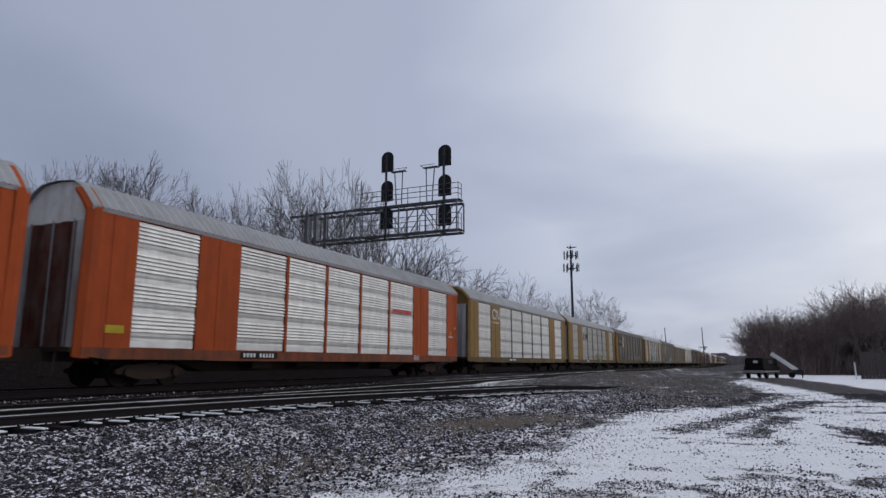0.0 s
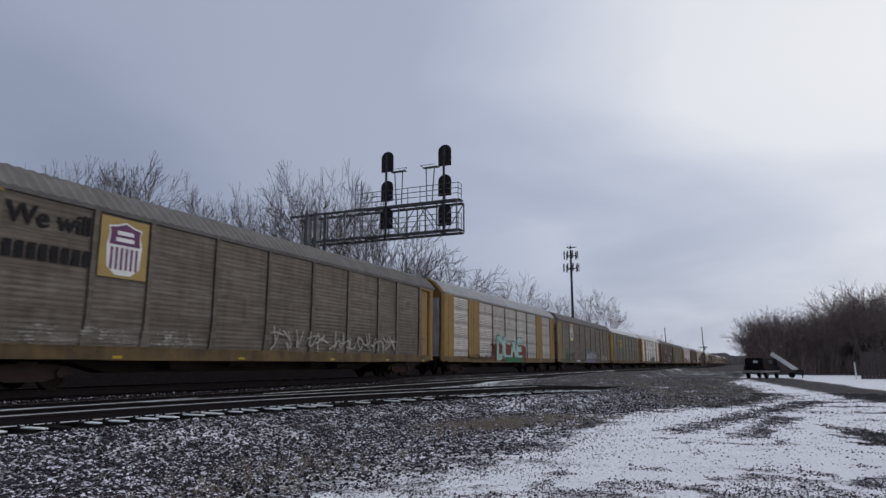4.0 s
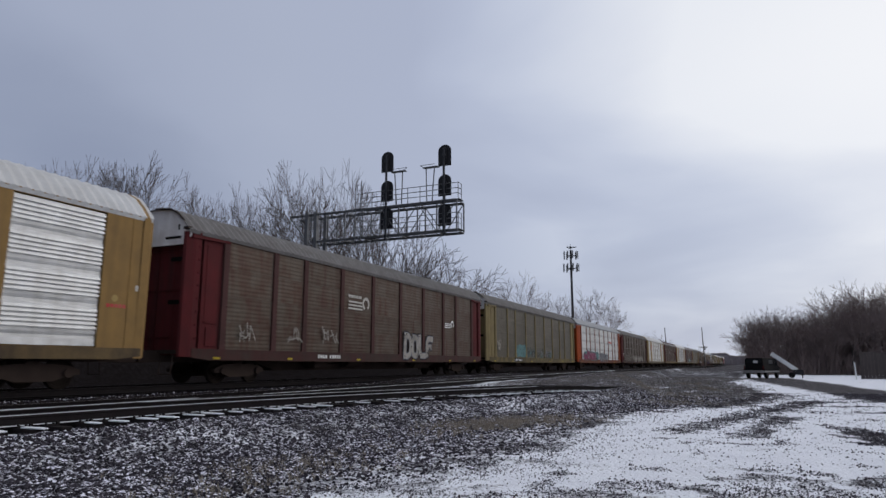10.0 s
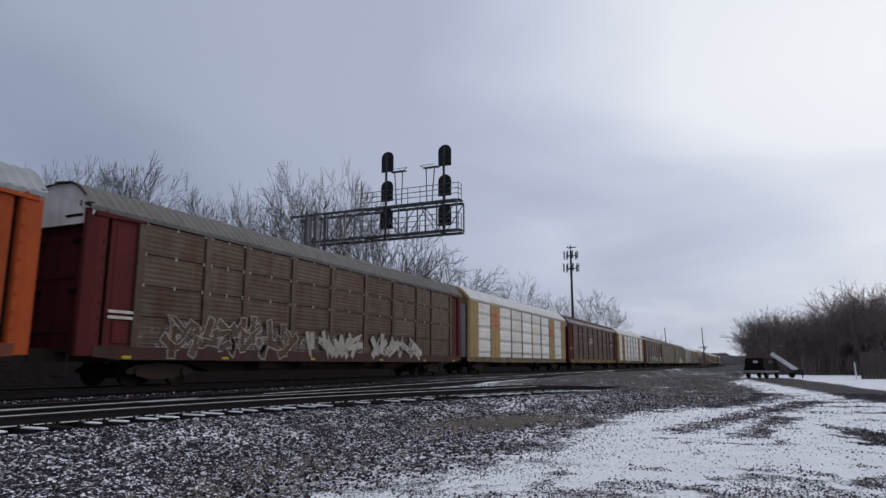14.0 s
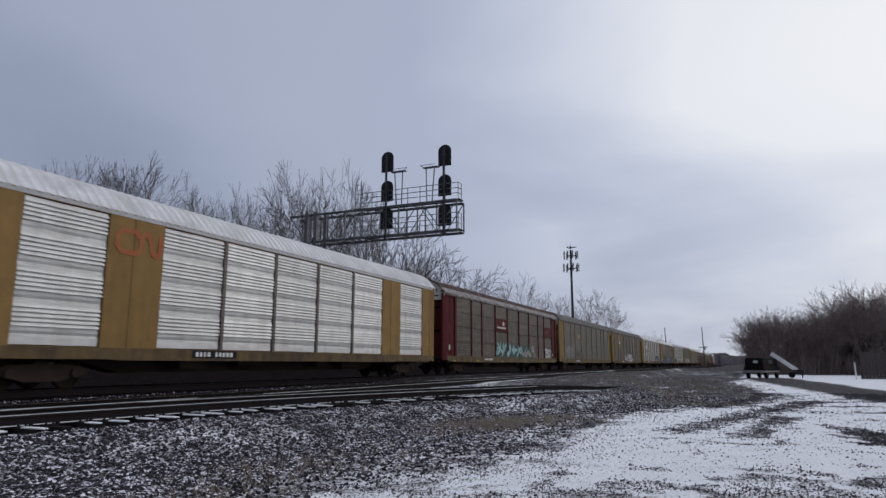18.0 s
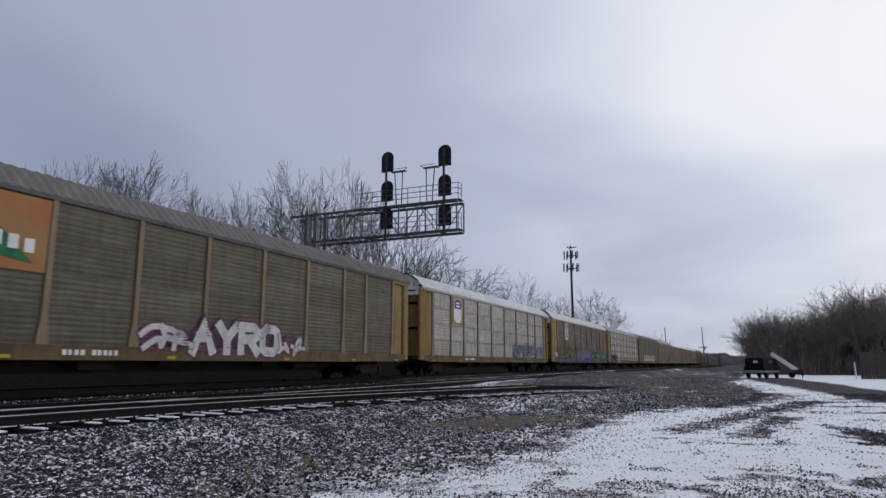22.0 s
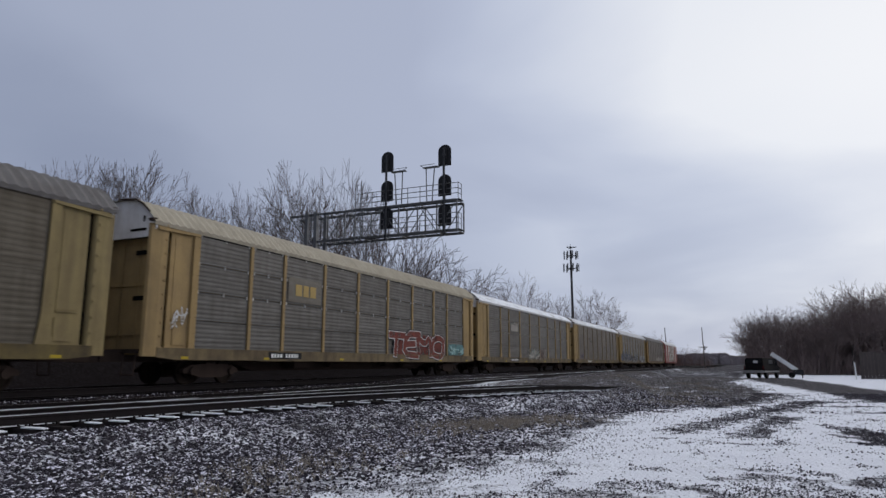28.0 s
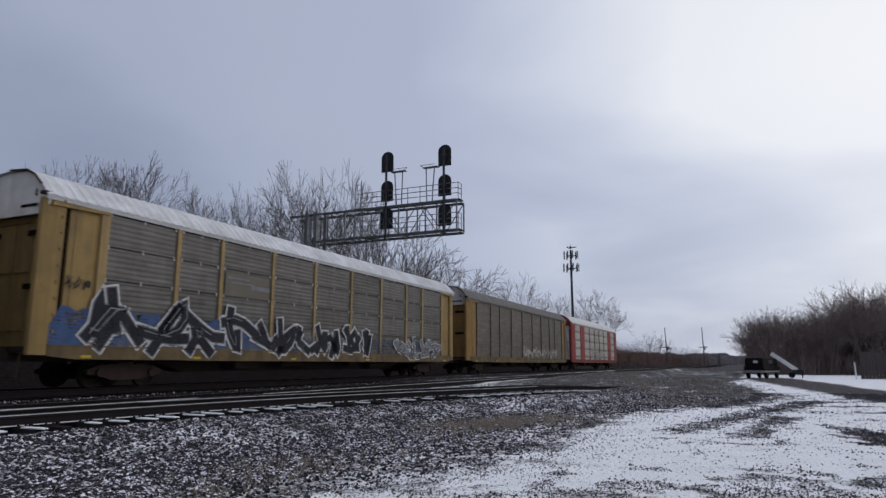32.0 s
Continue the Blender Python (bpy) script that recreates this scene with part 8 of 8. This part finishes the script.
c = wagon_posts(21, "faded yellow " + W + " with dirty white louvred panels", "cream", "dirty_panel", "roof_grey", louvred=True, gable="roof_grey", post="dirty_panel")
haze(c, -11.6, -7.5, 0.8, 2.0, "black_spray", 212, "black sprayed ground", x=SIDE + 0.056, solid=True)
tag(c, "S???", -11.7, -7.5, 0.78, 2.15, "black_spray", "white_spray", weight=0.36, seed=211, bend_=2, jitter=0.02, gap=0.0, label="black rounded letters with white edges", x=SIDE + 0.06)
bars(c, -6.3, 3.2, [(0, 0, 1.8, 0.06), (0.1, 0.14, 0.2, 0.2), (0.5, 0.14, 1.2, 0.2)], "grey_spray", "mark")
number_plate(c, -5.6, plate=False)
TRAIN.append(c)

c = wagon_posts(22, "olive-yellow " + W + " with white painted lower panels", "olive", "olive_panel", "roof_dark", bolts=False, tiers=2, gable="roof_grey")
for a, b in ((-8.6, -6.9), (-6.7, -4.2), (-4.0, -1.5), (-1.3, 1.3), (1.5, 4.0), (4.2, 6.5)):
    bars(c, a, 1.15, [(0, 0, b - a, 0.95)], "white_spray strokes", "painted_block", "white painted block", x=SIDE + 0.012)
    bars(c, a + 0.4, 1.6, [(0, 0, 0.75, 0.32)], "stripe", "painted_block", "dark purple painted window", x=SIDE + 0.03)
haze(c, 6.0, 8.2, 1.1, 1.6, "lime", 221)
tag(c, "??", 0.4, 2.4, 1.95, 2.5, "black_spray", "lime", weight=0.08, seed=222, bend_=1, x=SIDE + 0.07)
TRAIN.append(c)

c = wagon_posts(23, "yellow-posted " + W + " with grey panels and a cream roof", "cream", "grey_panel", "roof_cream", gable="roof_white", post="cream", flare=0.0)
bars(c, -6.55, 3.05, [(0, 0, 2.2, 0.95)], "light_panel", "emblem_plate", "dull grey emblem plate", x=SIDE + 0.03)
bars(c, -6.1, 3.3, [(0, 0, 0.4, 0.45), (0.5, 0, 0.35, 0.45), (0.95, 0, 0.4, 0.45)], "plate_yellow", x=SIDE + 0.042)
haze(c, 2.0, 8.4, 0.75, 2.35, "brick_spray", 233, "brick-red sprayed ground", x=SIDE + 0.062, solid=True)
tag(c, "TEMO", 1.3, 8.2, 0.78, 2.6, "brick_spray", "white_spray", "black_spray", weight=0.32, seed=231, bend_=1, jitter=0.05, gap=0.0, x=SIDE + 0.068, label="brick-red swollen letters with white edges")
haze(c, 8.8, 11.2, 1.15, 1.9, "teal", 232, solid=True, x=SIDE + 0.07)
tag(c, "???", 8.9, 11.2, 1.15, 1.8, "teal_light", weight=0.07, seed=234, bend_=2, x=SIDE + 0.07)
tag(c, "??", -12.2, -11.6, 1.7, 2.5, "white_spray", weight=0.05, seed=235, bend_=2, x=SIDE + 0.03)
number_plate(c, -6.6)
TRAIN.append(c)

c = wagon_posts(24, "faded yellow " + W + " with dark grey panels and snow-covered roof", "cream", "grey_panel", "roof_white", snow=True, gable="roof_white", rise=0.8)
bars(c, -6.3, 3.15, [(0, 0, 1.7, 0.5), (0.6, 0.55, 1.2, 0.08)], "tan_spray", "emblem", "pale rectangular patch", x=SIDE + 0.03)
haze(c, -2.6, 4.0, 0.95, 2.1, "tan_spray", 242, "pale faded spray patch")
haze(c, -1.8, 1.2, 1.0, 1.9, "teal_light", 243)
haze(c, 0.6, 2.6, 1.0, 1.9, "brick_spray", 244)
tag(c, "????", -2.0, 2.2, 1.0, 1.9, "tan_spray", weight=0.14, seed=241, bend_=0, x=SIDE + 0.07)
number_plate(c, -5.6)
TRAIN.append(c)

c = wagon_posts(25, "faded yellow " + W + " with grey-brown panels and snowy roof", "cream", "tan_panel", "roof_white", snow=True, gable="roof_white", bolts=False, tiers=4, rise=0.8, post="dusty")
bars(c, -6.6, 3.15, [(0, 0.3, 1.6, 0.07), (0.5, 0.15, 1.2, 0.07), (0.7, 0, 0.9, 0.07), (0.9, -0.1, 0.8, 0.06)], "black_spray haze", "emblem", "worn dark emblem lines", x=SIDE + 0.03)
tag(c, "?", -12.3, -11.85, 2.4, 3.3, "black_spray", weight=0.03, seed=251, x=SIDE + 0.03)
haze(c, -11.0, -9.0, 1.3, 1.7, "violet", 252)
number_plate(c, -6.3, plate=False)
TRAIN.append(c)

c = wagon_posts(26, "yellow-posted grey " + W + " with long black and white graffiti", "yellow", "grey_panel", "roof_white", snow=True, gable="roof_white", flare=0.0, post="cream")
bars(c, -6.6, 2.95, [(0, 0, 2.3, 0.8)], "light_panel", "emblem_plate", "pale emblem patch", x=SIDE + 0.03)
bars(c, -6.5, 3.1, [(0, 0.45, 1.1, 0.05), (0.2, 0.3, 1.2, 0.05), (1.2, 0.15, 1.0, 0.16)], "grey_spray")
haze(c, -12.7, -4.6, 0.76, 2.3, "blue", 261, "pale blue sprayed ground", x=SIDE + 0.06, solid=True)
haze(c, -4.8, 11.2, 0.76, 1.9, "blue", 265, x=SIDE + 0.06)
haze(c, -11.4, 2.4, 0.76, 1.9, "grey_spray", 266, label="grey sprayed ground", x=SIDE + 0.064)
tag(c, "????", -11.6, -5.0, 0.78, 2.9, "black_spray", "grey_spray", "white_spray", weight=0.3, seed=268, bend_=1, x=SIDE + 0.07, shine="grey_spray", label="tall angular black letters with grey and white edges")
tag(c, "???????", -5.2, 3.4, 0.78, 2.45, "black_spray", "grey_spray", "white_spray", weight=0.26, seed=263, bend_=1, x=SIDE + 0.07, label="grey and black letters")
tag(c, "????", 5.6, 11.0, 0.78, 2.1, "grey_spray", "black_spray", "white_spray", weight=0.14, seed=264, bend_=1, x=SIDE + 0.07)
tag(c, "???", -12.35, -11.65, 2.55, 2.95, "black_spray", weight=0.03, seed=267, x=SIDE + 0.03)
TRAIN.append(c)

c = wagon_posts(27, "yellow-ended " + W + " with brown-grey panels and white graffiti", "tan", "tan_panel", "roof_dark", bolts=False, gable="roof_grey", post="tan_panel")
tag(c, "?????????", -1.4, 9.0, 1.05, 2.1, "tan_spray", weight=0.2, seed=271, bend_=1, x=SIDE + 0.07, label="faded white block letters")
TRAIN.append(c)

c = wagon_solid(28, "faded red " + W + " with pale panels and snowy roof", "red", "dirty_panel", "roof_white", snow=True)
tag(c, "?????", -3.5, 3.0, 1.3, 2.6, "tan_spray", weight=0.14, seed=281, bend_=1)
bm = bmesh.new()
bm_box(bm, -0.12, 0.12, 0, 0.1, 0, 0.3)
part("end_marker", bm, M["black"], c, "small box on the rear coupler", at=(0, 13.9, 1.1))
TRAIN.append(c)



def motions():
    for number, wagon in enumerate(TRAIN):
        start = START[number]
        times = [0.0] + [round((start - y) / SPEED, 1) for y in (68.0, 60.5, 53.0, 45.5, 38.0)] + [32.0]
        rows = []
        for t in times:
            if 0.0 <= t <= 32.0 and (t in (0.0, 32.0) or 0.15 < t < 31.85):
                y = start - SPEED * t
                rows.append((t, pose(TRAIN_X + bend(y), y, TRAIN_Z, 0, 0, -math.degrees(math.atan((bend(y + 9.9) - bend(y - 9.9)) / 19.8)))))
        walk(wagon, rows)


motions()
